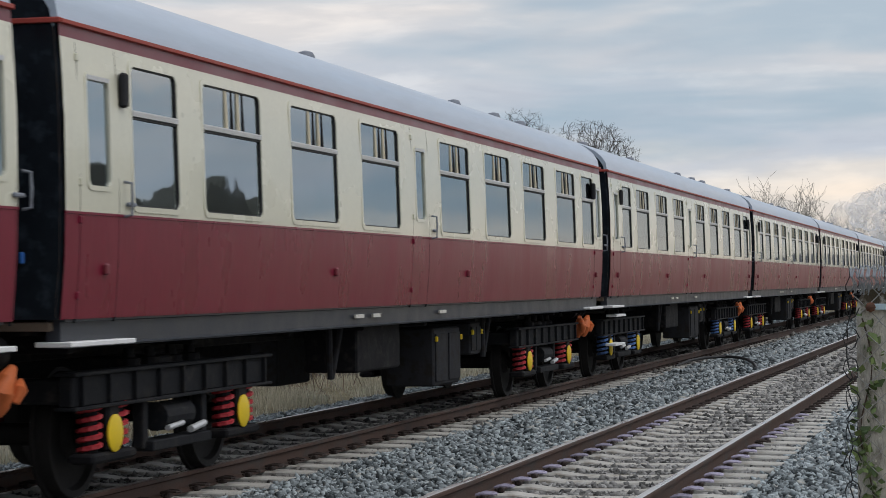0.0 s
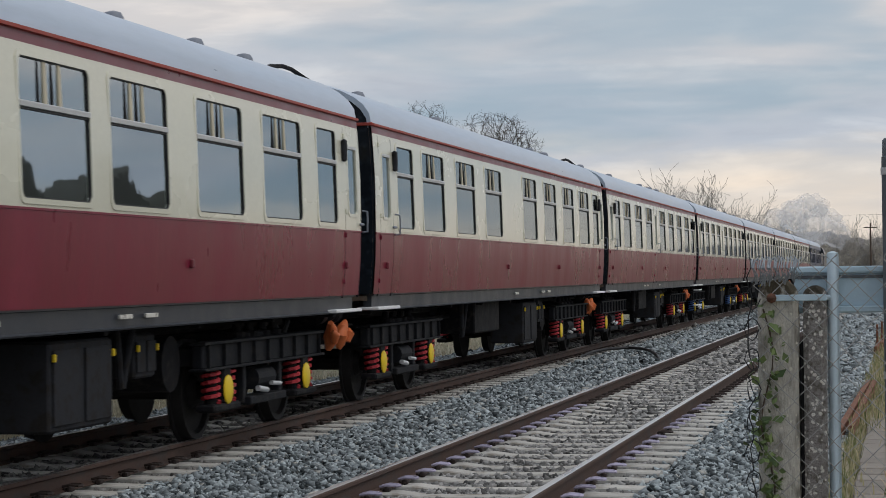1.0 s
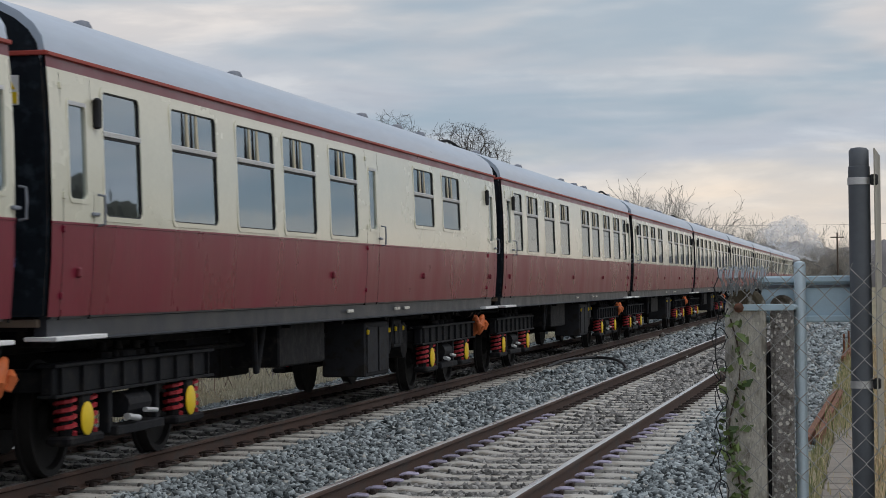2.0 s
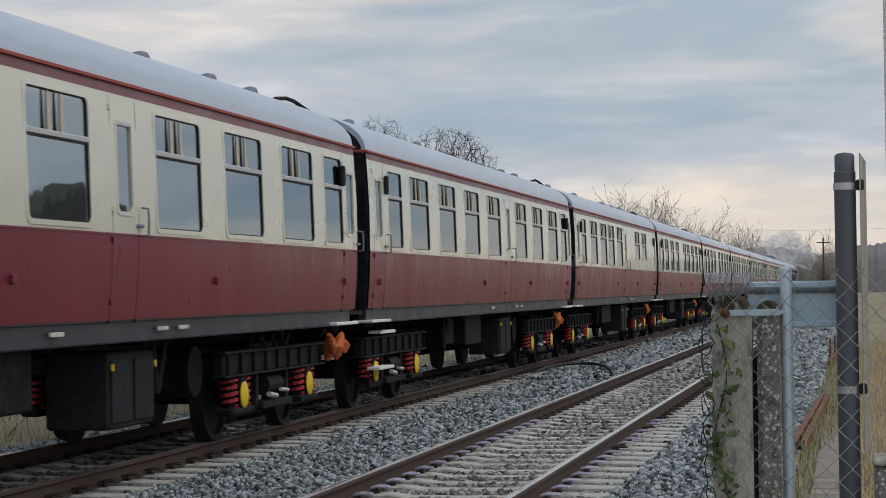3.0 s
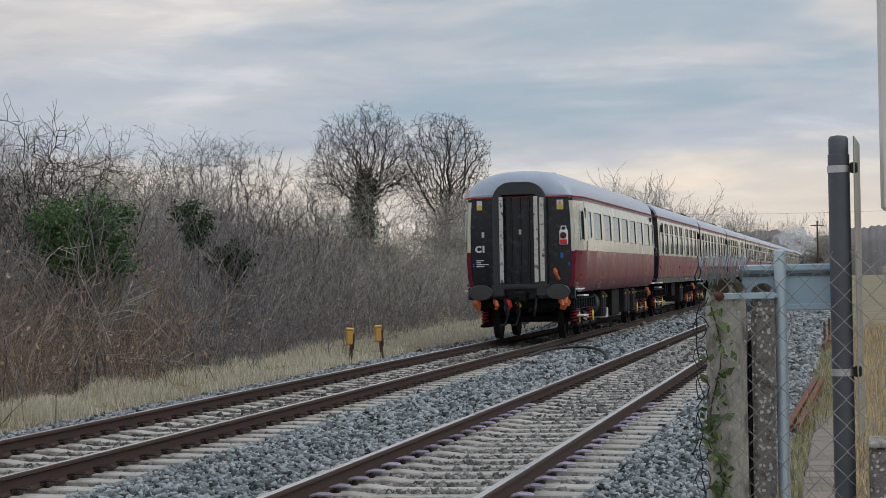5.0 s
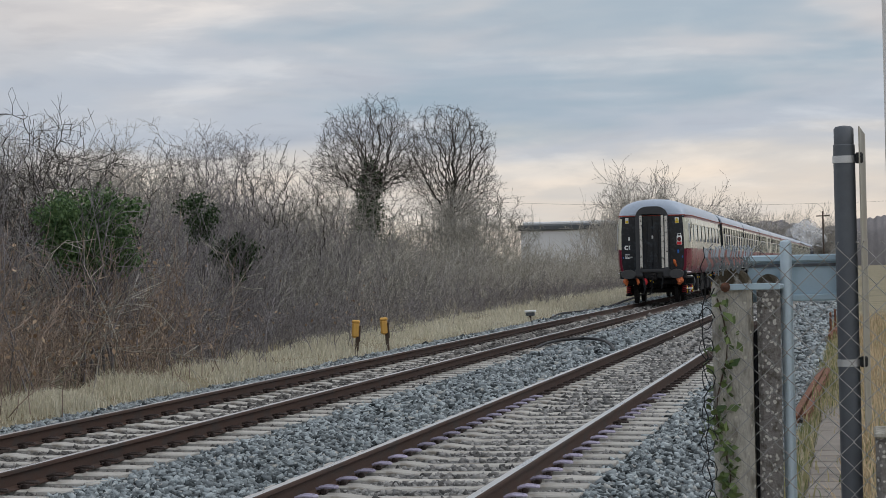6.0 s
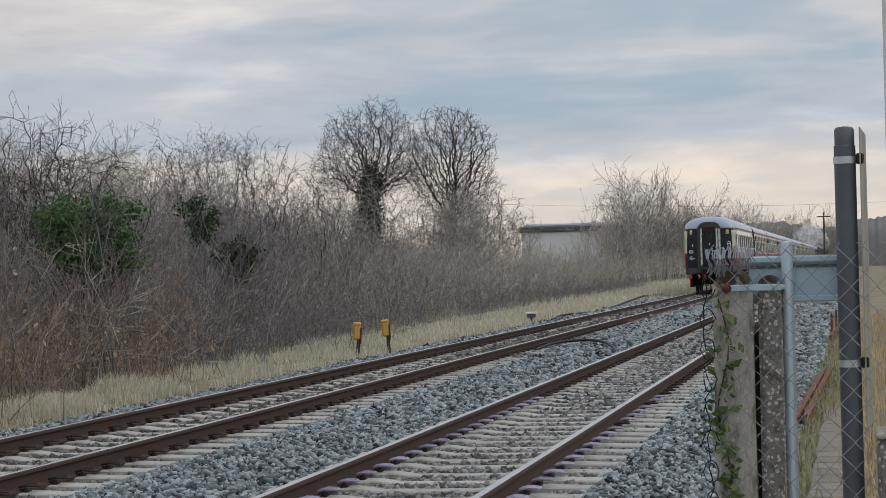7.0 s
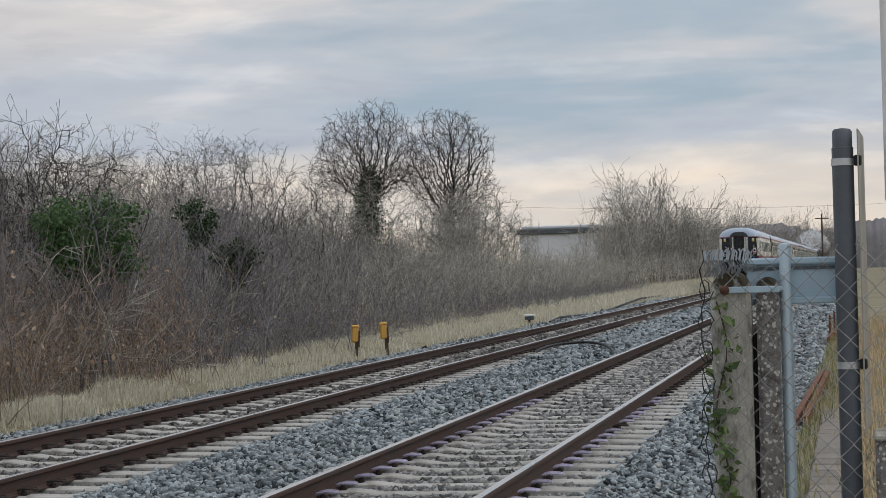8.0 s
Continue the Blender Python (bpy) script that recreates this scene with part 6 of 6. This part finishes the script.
LOOSEWIRE = surface("pale_loose_wire", (0.27, 0.30, 0.33), 0.5, 0.3, var=0.15, scale=20)
RUST = surface("rusty_steel", (0.20, 0.085, 0.05), 0.85, 0.1, var=0.3, scale=6, fine=50, bump=0.25, tint=(0.10, 0.05, 0.035))
PAVING = surface("path_slab", (0.23, 0.205, 0.18), 0.95, var=0.25, scale=4, fine=40, bump=0.4, per=0.25)
PALEBOARD = surface("pale_board", (0.82, 0.80, 0.77), 0.6, var=0.08, scale=4, fine=30, bump=0.05)
SIGNBACK = surface("sign_back_metal", (0.40, 0.38, 0.33), 0.5, 0.3, var=0.15, scale=5, fine=40)
ORANGEBOX = surface("amber_box_paint", (0.70, 0.40, 0.10), 0.55, var=0.15, scale=8, fine=50, bump=0.06)
TIMBER = surface("dark_timber", (0.09, 0.065, 0.05), 0.9, var=0.3, scale=8, fine=60, bump=0.3)
HOSE = surface("black_hose", (0.02, 0.02, 0.022), 0.55, var=0.2, scale=8)
SHEDWALL = surface("pale_shed_cladding", (0.80, 0.81, 0.83), 0.7, var=0.1, scale=1, fine=8, bump=0.05)
SHEDROOF = surface("dark_shed_roof", (0.10, 0.11, 0.12), 0.7, var=0.15, scale=1, fine=8)
FY = 6.2


def lichened(m, scale, size, color, moss=None):
    """Adds round lichen spots to a surface, and dark moss over the head of a post."""
    nt = m.node_tree
    N, L = nt.nodes.new, nt.links.new
    b = nt.nodes["Principled BSDF"]
    was = b.inputs["Base Color"].links[0].from_socket
    co, vo, wob, off = N("ShaderNodeTexCoord"), N("ShaderNodeTexVoronoi"), N("ShaderNodeTexNoise"), N("ShaderNodeVectorMath")
    wob.inputs["Scale"].default_value = scale * 1.5
    L(co.outputs["Object"], wob.inputs["Vector"])
    off.operation = "MULTIPLY_ADD"
    L(wob.outputs["Color"], off.inputs[0])
    off.inputs[1].default_value = (0.6 / scale,) * 3
    L(co.outputs["Object"], off.inputs[2])
    vo.inputs["Scale"].default_value = scale
    L(off.outputs[0], vo.inputs["Vector"])
    rp, mx = N("ShaderNodeMapRange"), N("ShaderNodeMix")
    rp.inputs["From Min"].default_value, rp.inputs["From Max"].default_value = size, size * 0.75
    L(vo.outputs["Distance"], rp.inputs["Value"])
    mx.data_type = "RGBA"
    L(rp.outputs[0], mx.inputs[0])
    L(was, mx.inputs[6])
    mx.inputs[7].default_value = (*color, 1)
    last = mx.outputs[2]
    if moss:
        sep, add, mr, mo = N("ShaderNodeSeparateXYZ"), N("ShaderNodeMath"), N("ShaderNodeMapRange"), N("ShaderNodeMix")
        L(co.outputs["Object"], sep.inputs[0])
        add.operation = "MULTIPLY_ADD"
        wide = N("ShaderNodeTexNoise")
        wide.inputs["Scale"].default_value, wide.inputs["Detail"].default_value = 30, 5
        L(co.outputs["Object"], wide.inputs["Vector"])
        L(wide.outputs["Fac"], add.inputs[0])
        add.inputs[1].default_value = 0.16
        L(sep.outputs["Z"], add.inputs[2])
        mr.inputs["From Min"].default_value, mr.inputs["From Max"].default_value = moss[0] + 0.075, moss[0] + 0.10
        L(add.outputs[0], mr.inputs["Value"])
        mo.data_type = "RGBA"
        L(mr.outputs[0], mo.inputs[0])
        L(last, mo.inputs[6])
        mo.inputs[7].default_value = (*moss[1], 1)
        last = mo.outputs[2]
    L(last, b.inputs["Base Color"])
    return m


CONCRETE = lichened(CONCRETE, 42, 0.20, (0.60, 0.58, 0.50), (1.418, (0.085, 0.072, 0.05)))
LICHEN = lichened(LICHEN, 58, 0.36, (0.66, 0.64, 0.60), (1.425, (0.07, 0.06, 0.045)))


def concrete_post(name, x0, x1, y0, y1, top, round_top, mat, label, lean=0.0):
    """A concrete post with a rounded head and worn edges."""
    m = Mesher()
    w = (x1 - x0) / 2
    cx = (x0 + x1) / 2
    rings = []
    zs = [-0.42, 0.0, 0.4, 0.8, 1.1, top - round_top] + [top - round_top * (1 - math.sin(radians(a))) for a in (20, 40, 60, 78)]
    for z in zs:
        k = 1.0 if z <= top - round_top else max(0.12, math.sqrt(max(0.0, 1 - ((z - top + round_top) / round_top) ** 2)))
        c = 0.014
        o = lean * (top - z)
        ww = w * k
        ring = [(cx - ww + c, y0), (cx + ww - c, y0), (cx + ww, y0 + c), (cx + ww, y1 - c), (cx + ww - c, y1), (cx - ww + c, y1), (cx - ww, y1 - c), (cx - ww, y0 + c)]
        rings.append([(x + o + 0.003 * noise.noise(Vector((x * 40, y * 40, z * 9))), y + 0.003 * noise.noise(Vector((y * 40, z * 9, x * 40))), z) for x, y in ring])
    m.loft(rings)
    return thing(name, label, "fence post", "fence by the line", m, mat)


def chain_link(parent):
    """Woven zigzag wires, each hooked into the next; the top edge ends in twisted barbs."""
    pitch, cell = 0.0355, 0.036
    x, i = -0.405, 0
    rng = random.Random(3)
    while x < 1.3:
        pts = []
        z = 1.530 - rng.uniform(0, 0.006)
        k = 0
        pts.append((x + pitch * 0.5 + rng.uniform(-0.012, 0.012), FY - 0.012, z + 0.014))
        while z > 0.25:
            side = (k + i) % 2
            pts.append((x + (pitch + 0.002) * side + 0.0025 * noise.noise(Vector((x * 9, z * 9, 1.3))), FY + (0.002 if side else -0.002) + 0.006 * noise.noise(Vector((x * 3, z * 3, 0.2))), z + 0.003 * noise.noise(Vector((x * 7, z * 7, 4.1)))))
            z -= cell
            k += 1
        part("fence_wire", Mesher().tube(pts, 0.0020, 4), WIRE, parent)
        x += pitch
        i += 1


def build_fence():
    concrete_post("concrete_post", -0.398, -0.284, FY + 0.02, FY + 0.14, 1.474, 0.055, CONCRETE, "weathered concrete fence post with ivy and a worn round head", -0.004)
    concrete_post("concrete_post", -0.271, -0.208, FY + 0.03, FY + 0.12, 1.455, 0.03, LICHEN, "dark concrete gate post spotted with pale lichen", -0.006)
    # added dark strip that stands in for the shade between the two posts
    batten = Mesher().box(-0.2835, -0.2715, FY + 0.05, FY + 0.10, -0.42, 1.30, 0.003)
    thing("timber_batten", "dark strip standing in for the shaded gap between the posts", "batten", "fence by the line", batten, UNDER)
    f = thing("chain_link_fence", "diamond chain-link fence of dull wire with barbed top", "fence", "fence by the line")
    chain_link(f)
    # frayed free edge
    rng = random.Random(12)
    pts = []
    z = 1.535
    while z > 0.3:
        pts.append((-0.412 + rng.uniform(-0.012, 0.008), FY - 0.004 + rng.uniform(-0.01, 0.01), z))
        z -= 0.028
    part("edge_wire", Mesher().tube(pts, 0.002, 5), BELLOWS, f, "dark twisted edge wire")
    for k in range(12):
        z = 1.42 - k * 0.085
        a = [(-0.41 + 0.02 * math.cos(t) * rng.uniform(0.6, 1.2), FY - 0.006, z + 0.032 * math.sin(t)) for t in [i * math.pi / 4 for i in range(9)]]
        part("edge_loop", Mesher().tube(a, 0.0016, 4), BELLOWS, f)
    # bundle of loose wire ends over the post
    b = thing("wire_bundle", "tangle of pale cut wire ends on the post head", "wire", "fence by the line")
    for k in range(36):
        x = -0.405 + 0.125 * k / 35 + rng.uniform(-0.004, 0.004)
        lean = rng.uniform(-0.004, 0.006) if k > 5 else rng.uniform(-0.02, 0.008)
        pts = [(x + rng.uniform(-0.008, 0.004), FY - 0.004, 1.466 + rng.uniform(-0.012, 0.010)), (x + rng.uniform(-0.004, 0.010), FY - 0.016, 1.487), (x + lean * 0.5 - 0.003, FY - 0.02, 1.505), (x + lean, FY - 0.008, 1.526), (x + lean + rng.uniform(-0.012, 0.008), FY + 0.01, 1.532 + rng.uniform(-0.006, 0.008))]
        part("wire_end", Mesher().tube(pts, 0.0019, 5), LOOSEWIRE, b)
    # gate: hinge strap, tube, plate
    g = thing("metal_gate", "pale blue-grey painted metal gate with galvanised tube", "gate", "fence by the line")
    part("gate_tube", Mesher().lathe((-0.190, FY + 0.10, -0.3), (0, 0, 1), [(0, 0.0168), (1.84, 0.0168), (1.846, 0.015), (1.85, 0.004)], 18), GALV, g, "galvanised steel tube", smooth=40)
    part("gate_plate", Mesher().box(-0.300, 0.0, FY + 0.135, FY + 0.142, 1.395, 1.490, 0.002), GATEBLUE, g)
    part("top_rail", Mesher().box(-0.312, 0.0, FY + 0.118, FY + 0.150, 1.488, 1.508, 0.004), GATEBLUE, g)
    part("bottom_rail", Mesher().box(-0.312, 0.0, FY + 0.118, FY + 0.150, 1.376, 1.396, 0.004), GATEBLUE, g)
    part("rail_groove", Mesher().box(-0.300, 0.0, FY + 0.128, FY + 0.136, 1.474, 1.482, 0.001), POSTGREY, g)
    part("hinge_strap", Mesher().box(-0.352, -0.205, FY + 0.004, FY + 0.012, 1.412, 1.430, 0.002), GATEBLUE, g, "flat hinge strap")
    part("hinge_bolt", Mesher().lathe((-0.356, FY + 0.03, 1.421), (0, -1, 0), [(0, 0.014), (0.04, 0.014), (0.046, 0.008), (0.05, 0.002)], 8), RUST, g, "rusty bolt head")
    part("hinge_tail", Mesher().tube([(-0.21, FY + 0.01, 1.421), (-0.21, FY + 0.08, 1.42), (-0.19, FY + 0.1, 1.42)], 0.008), GALV, g)
    # dark tubular post and its sign
    p = thing("sign_post", "dark grey steel tube post carrying a sign", "post", "fence by the line")
    x = -0.021
    part("tube", Mesher().lathe((x, FY + 0.055, -0.4), (0, 0, 1), [(0, 0.030), (2.21, 0.030), (2.212, 0.0275), (2.255, 0.0275), (2.262, 0.022), (2.265, 0.004)], 22), POSTGREY, p, smooth=40)
    for z in (1.772, 1.205):
        c = part("clamp", Mesher().lathe((x, FY + 0.055, z - 0.012), (0, 0, 1), [(0, 0.0308), (0.0, 0.0325), (0.02, 0.0325), (0.02, 0.0308)], 22), ALLOY, p, "bright steel band clamp", smooth=40)
        part("clamp_bolt", Mesher().box(x + 0.03, x + 0.052, FY + 0.03, FY + 0.055, z - 0.014, z + 0.016, 0.004), SEAL, p)
    sgn = Mesher()
    sgn.loft([[(0.019, FY + 0.02, z), (0.0225, FY + 0.02, z), (0.040, FY + 0.45, z), (0.0375, FY + 0.45, z)] for z in (1.02, 1.86)])
    part("sign_board", sgn, SIGNBACK, p, "thin metal sign seen almost edge-on")
    bd = thing("notice_board", "pale painted board on a post beyond the fence", "board")
    part("board", Mesher().box(0.095, 0.5, FY + 0.2, FY + 0.26, 1.655, 3.3, 0.01), PALEBOARD, bd)
    part("board_post", Mesher().box(0.128, 0.2, FY + 0.26, FY + 0.34, -0.42, 3.2, 0.01), PALEBOARD, bd)
    m = Mesher()
    m.box(0.046, 0.40, FY - 0.06, FY + 0.16, -0.42, 1.0, 0.012)
    pb = thing("concrete_pier", "grey mottled concrete pier with a pale cap", "pier", shape=m, material=LICHEN)
    part("cap", Mesher().box(0.042, 0.41, FY - 0.065, FY + 0.165, 1.0, 1.018, 0.005), CONCRETE, pb)
    # ivy up the first post
    rg = np.random.default_rng(4)
    iv = thing("ivy_growth", "ivy climbing the concrete post edge", "ivy", "fence by the line")
    pts = [(-0.372 + 0.018 * math.sin(k * 0.9) + 0.0, FY + 0.012, 0.4 + k * 0.055) for k in range(19)]
    part("ivy_stem", Mesher().tube(pts, 0.0025, 5), TIMBER, iv)
    c = []
    for px, py, pz in pts:
        dens = 18 if pz < 1.1 else 8
        c.append(np.array([px, py - 0.006, pz]) + rg.normal(0, 1, (dens, 3)) * np.array([0.017, 0.005, 0.026]))
    part("ivy_leaves", leaf_cards("ivy_leaves", np.concatenate(c), 0.032, rg, IVY_NEAR, 0.4), None, iv)


IVY_NEAR = island_surface("near_ivy_leaf", (0.06, 0.10, 0.035), (0.20, 0.27, 0.10), 0.5, 60, 0.1)


# ---- small things along the line ----
def build_lineside():
    for x, y, tilt in ((-10.2, 44.5, 4), (-9.96, 46.47, -3)):
        b = thing("lineside_box", "amber lineside box on a dark timber stake", "lineside box", "amber boxes")
        b.matrix_basis = pose(x, y, -0.22, 0, tilt, 12)
        part("stake", Mesher().box(0.0, 0.075, -0.04, 0.04, -0.1, 0.42, 0.008), TIMBER, b)
        part("box_body", Mesher().box(-0.085, 0.07, -0.08, 0.06, 0.30, 0.63, 0.04), ORANGEBOX, b)
        part("box_lid", Mesher().box(-0.092, 0.077, -0.088, 0.068, 0.60, 0.67, 0.035), ORANGEBOX, b)
        part("mounting_plate", Mesher().box(0.066, 0.10, -0.07, 0.05, 0.22, 0.56, 0.008), TIMBER, b)
    b = thing("lineside_cabinet", "small white-topped cabinet on a stub leg", "cabinet")
    b.location = (-10.12, 69.1, -0.22)
    part("leg", Mesher().box(-0.05, 0.05, -0.05, 0.05, -0.06, 0.14, 0.01), TIMBER, b)
    part("body", Mesher().box(-0.14, 0.14, -0.10, 0.10, 0.12, 0.24, 0.02), POSTGREY, b)
    part("lid", Mesher().box(-0.17, 0.17, -0.13, 0.13, 0.235, 0.30, 0.015), WHITE, b)
    h = Mesher().tube([(-6.32, 43.6, -0.16), (-6.2, 44.6, -0.09), (-6.0, 45.4, -0.06), (-5.61, 45.9, -0.05), (-5.25, 45.4, -0.06), (-5.0, 44.5, -0.07), (-4.7, 42.9, -0.09), (-4.55, 42.1, -0.17)], 0.030, 8)
    thing("cable", "loop of black cable lying on the ballast", "cable", shape=h, material=HOSE, smooth=50)
    h = Mesher().tube([(-9.6, 70, -0.2), (-9.7, 73, -0.13), (-9.75, 76, -0.16), (-9.5, 80, -0.2)], 0.035, 7)
    thing("cable", "black cable beside the far rail", "cable", shape=h, material=HOSE, smooth=50)
    h = Mesher().tube([(-9.3, 82, -0.2), (-9.5, 92, -0.08), (-9.9, 104, 0.0), (-10.2, 118, -0.1)], 0.045, 7)
    thing("drain_pipe", "long dark pipe lying beside the far rail", "pipe", shape=h, material=HOSE, smooth=50)
    for k, (x0, x1) in enumerate(((-0.72, -0.53), (-0.60, -0.44))):
        m = Mesher()
        m.loft([[(x + dx, y, z + dz) for dx, dz in ((-0.03, 0.0), (0.03, 0.0), (0.03, 0.05), (0.012, 0.06), (0.012, 0.11), (0.035, 0.12), (0.035, 0.15), (-0.035, 0.15), (-0.035, 0.12), (-0.012, 0.11), (-0.012, 0.06), (-0.03, 0.05))] for x, y, z in ((x0, 25.5 + k * 0.3, -0.44), (x1, 35.0, -0.36))])
        thing("rusty_rail", "length of rusty scrap rail lying beside the ballast", "rail", "scrap rails", m, RUST)
    for x, y in ((-0.58, 52), (-0.50, 55)):
        m = Mesher()
        m.box(x - 0.05, x + 0.05, y - 1.6, y + 1.6, -0.42, -0.2, 0.02)
        m.box(x - 0.02, x + 0.03, y - 0.1, y + 0.1, -0.3, 0.25, 0.01)
        thing("scrap_trestle", "rusty steel trestle beside the ballast", "trestle", "scrap steel", m, RUST)
    # warehouse beyond the trees
    w = thing("warehouse", "pale clad warehouse with a dark shallow roof", "building")
    w.location = (-31.5, 236, -0.3)
    part("wall", Mesher().box(-3.9, 7.0, 0, 30, 0, 5.55, 0.05), SHEDWALL, w)
    part("roof", Mesher().box(-4.2, 7.3, -0.4, 30.4, 5.55, 6.15, 0.1), SHEDROOF, w, "dark roof edge")
    part("roof_light", Mesher().box(-3.7, 6.7, 0, 30, 6.15, 6.5, 0.1), SHEDWALL, w)
    # pole and wires far ahead
    p = thing("telegraph_pole", "distant wooden pole carrying wires", "pole")
    p.location = (-4.0, 300, -0.3)
    part("pole", Mesher().cyl((0, 0, 0), (0, 0, 8.2), 0.14, 0.10, 10), TIMBER, p)
    part("crossarm", Mesher().box(-0.9, 0.9, -0.06, 0.06, 7.5, 7.65, 0.02), TIMBER, p)
    wire = thing("overhead_wire", "thin overhead wires crossing the line far ahead", "wire", kind="stuff")
    for dz in (0,):
        part("wire", Mesher().tube([(-70 + 10 * k, 302, 9.0 + dz + 0.0018 * (k * 10 - 65) ** 2 * 0.4) for k in range(14)], 0.012, 4), HOSE, wire)
    # narrow path of slabs
    path = thing("cess_path", "narrow path of grey concrete slabs", "path", kind="structure")
    sm = Mesher().box(-0.15, 0.15, -0.29, 0.29, -0.03, 0.02, 0.01).mesh("slab", PAVING)
    rng = random.Random(2)
    for k in range(34):
        s = part("slab", sm, None, path)
        s.matrix_basis = pose(-0.27 + rng.uniform(-0.012, 0.012), 8 + k * 0.6, -0.365, rng.uniform(-1, 1), rng.uniform(-1, 1), rng.uniform(-1.5, 1.5))


build_fence()
build_lineside()


def motions():
    """The train runs along the far line at a steady speed."""
    for ob, k, turned in TRAIN:
        rows = []
        for t in (0, 1, 2, 3, 4, 5, 6, 7, 8):
            rows.append((t, pose(FAR, JOINT_0 + SPEED * t + k * PITCH, 0, 0, 0, 180 if turned else 0)))
        walk(ob, rows)


motions()
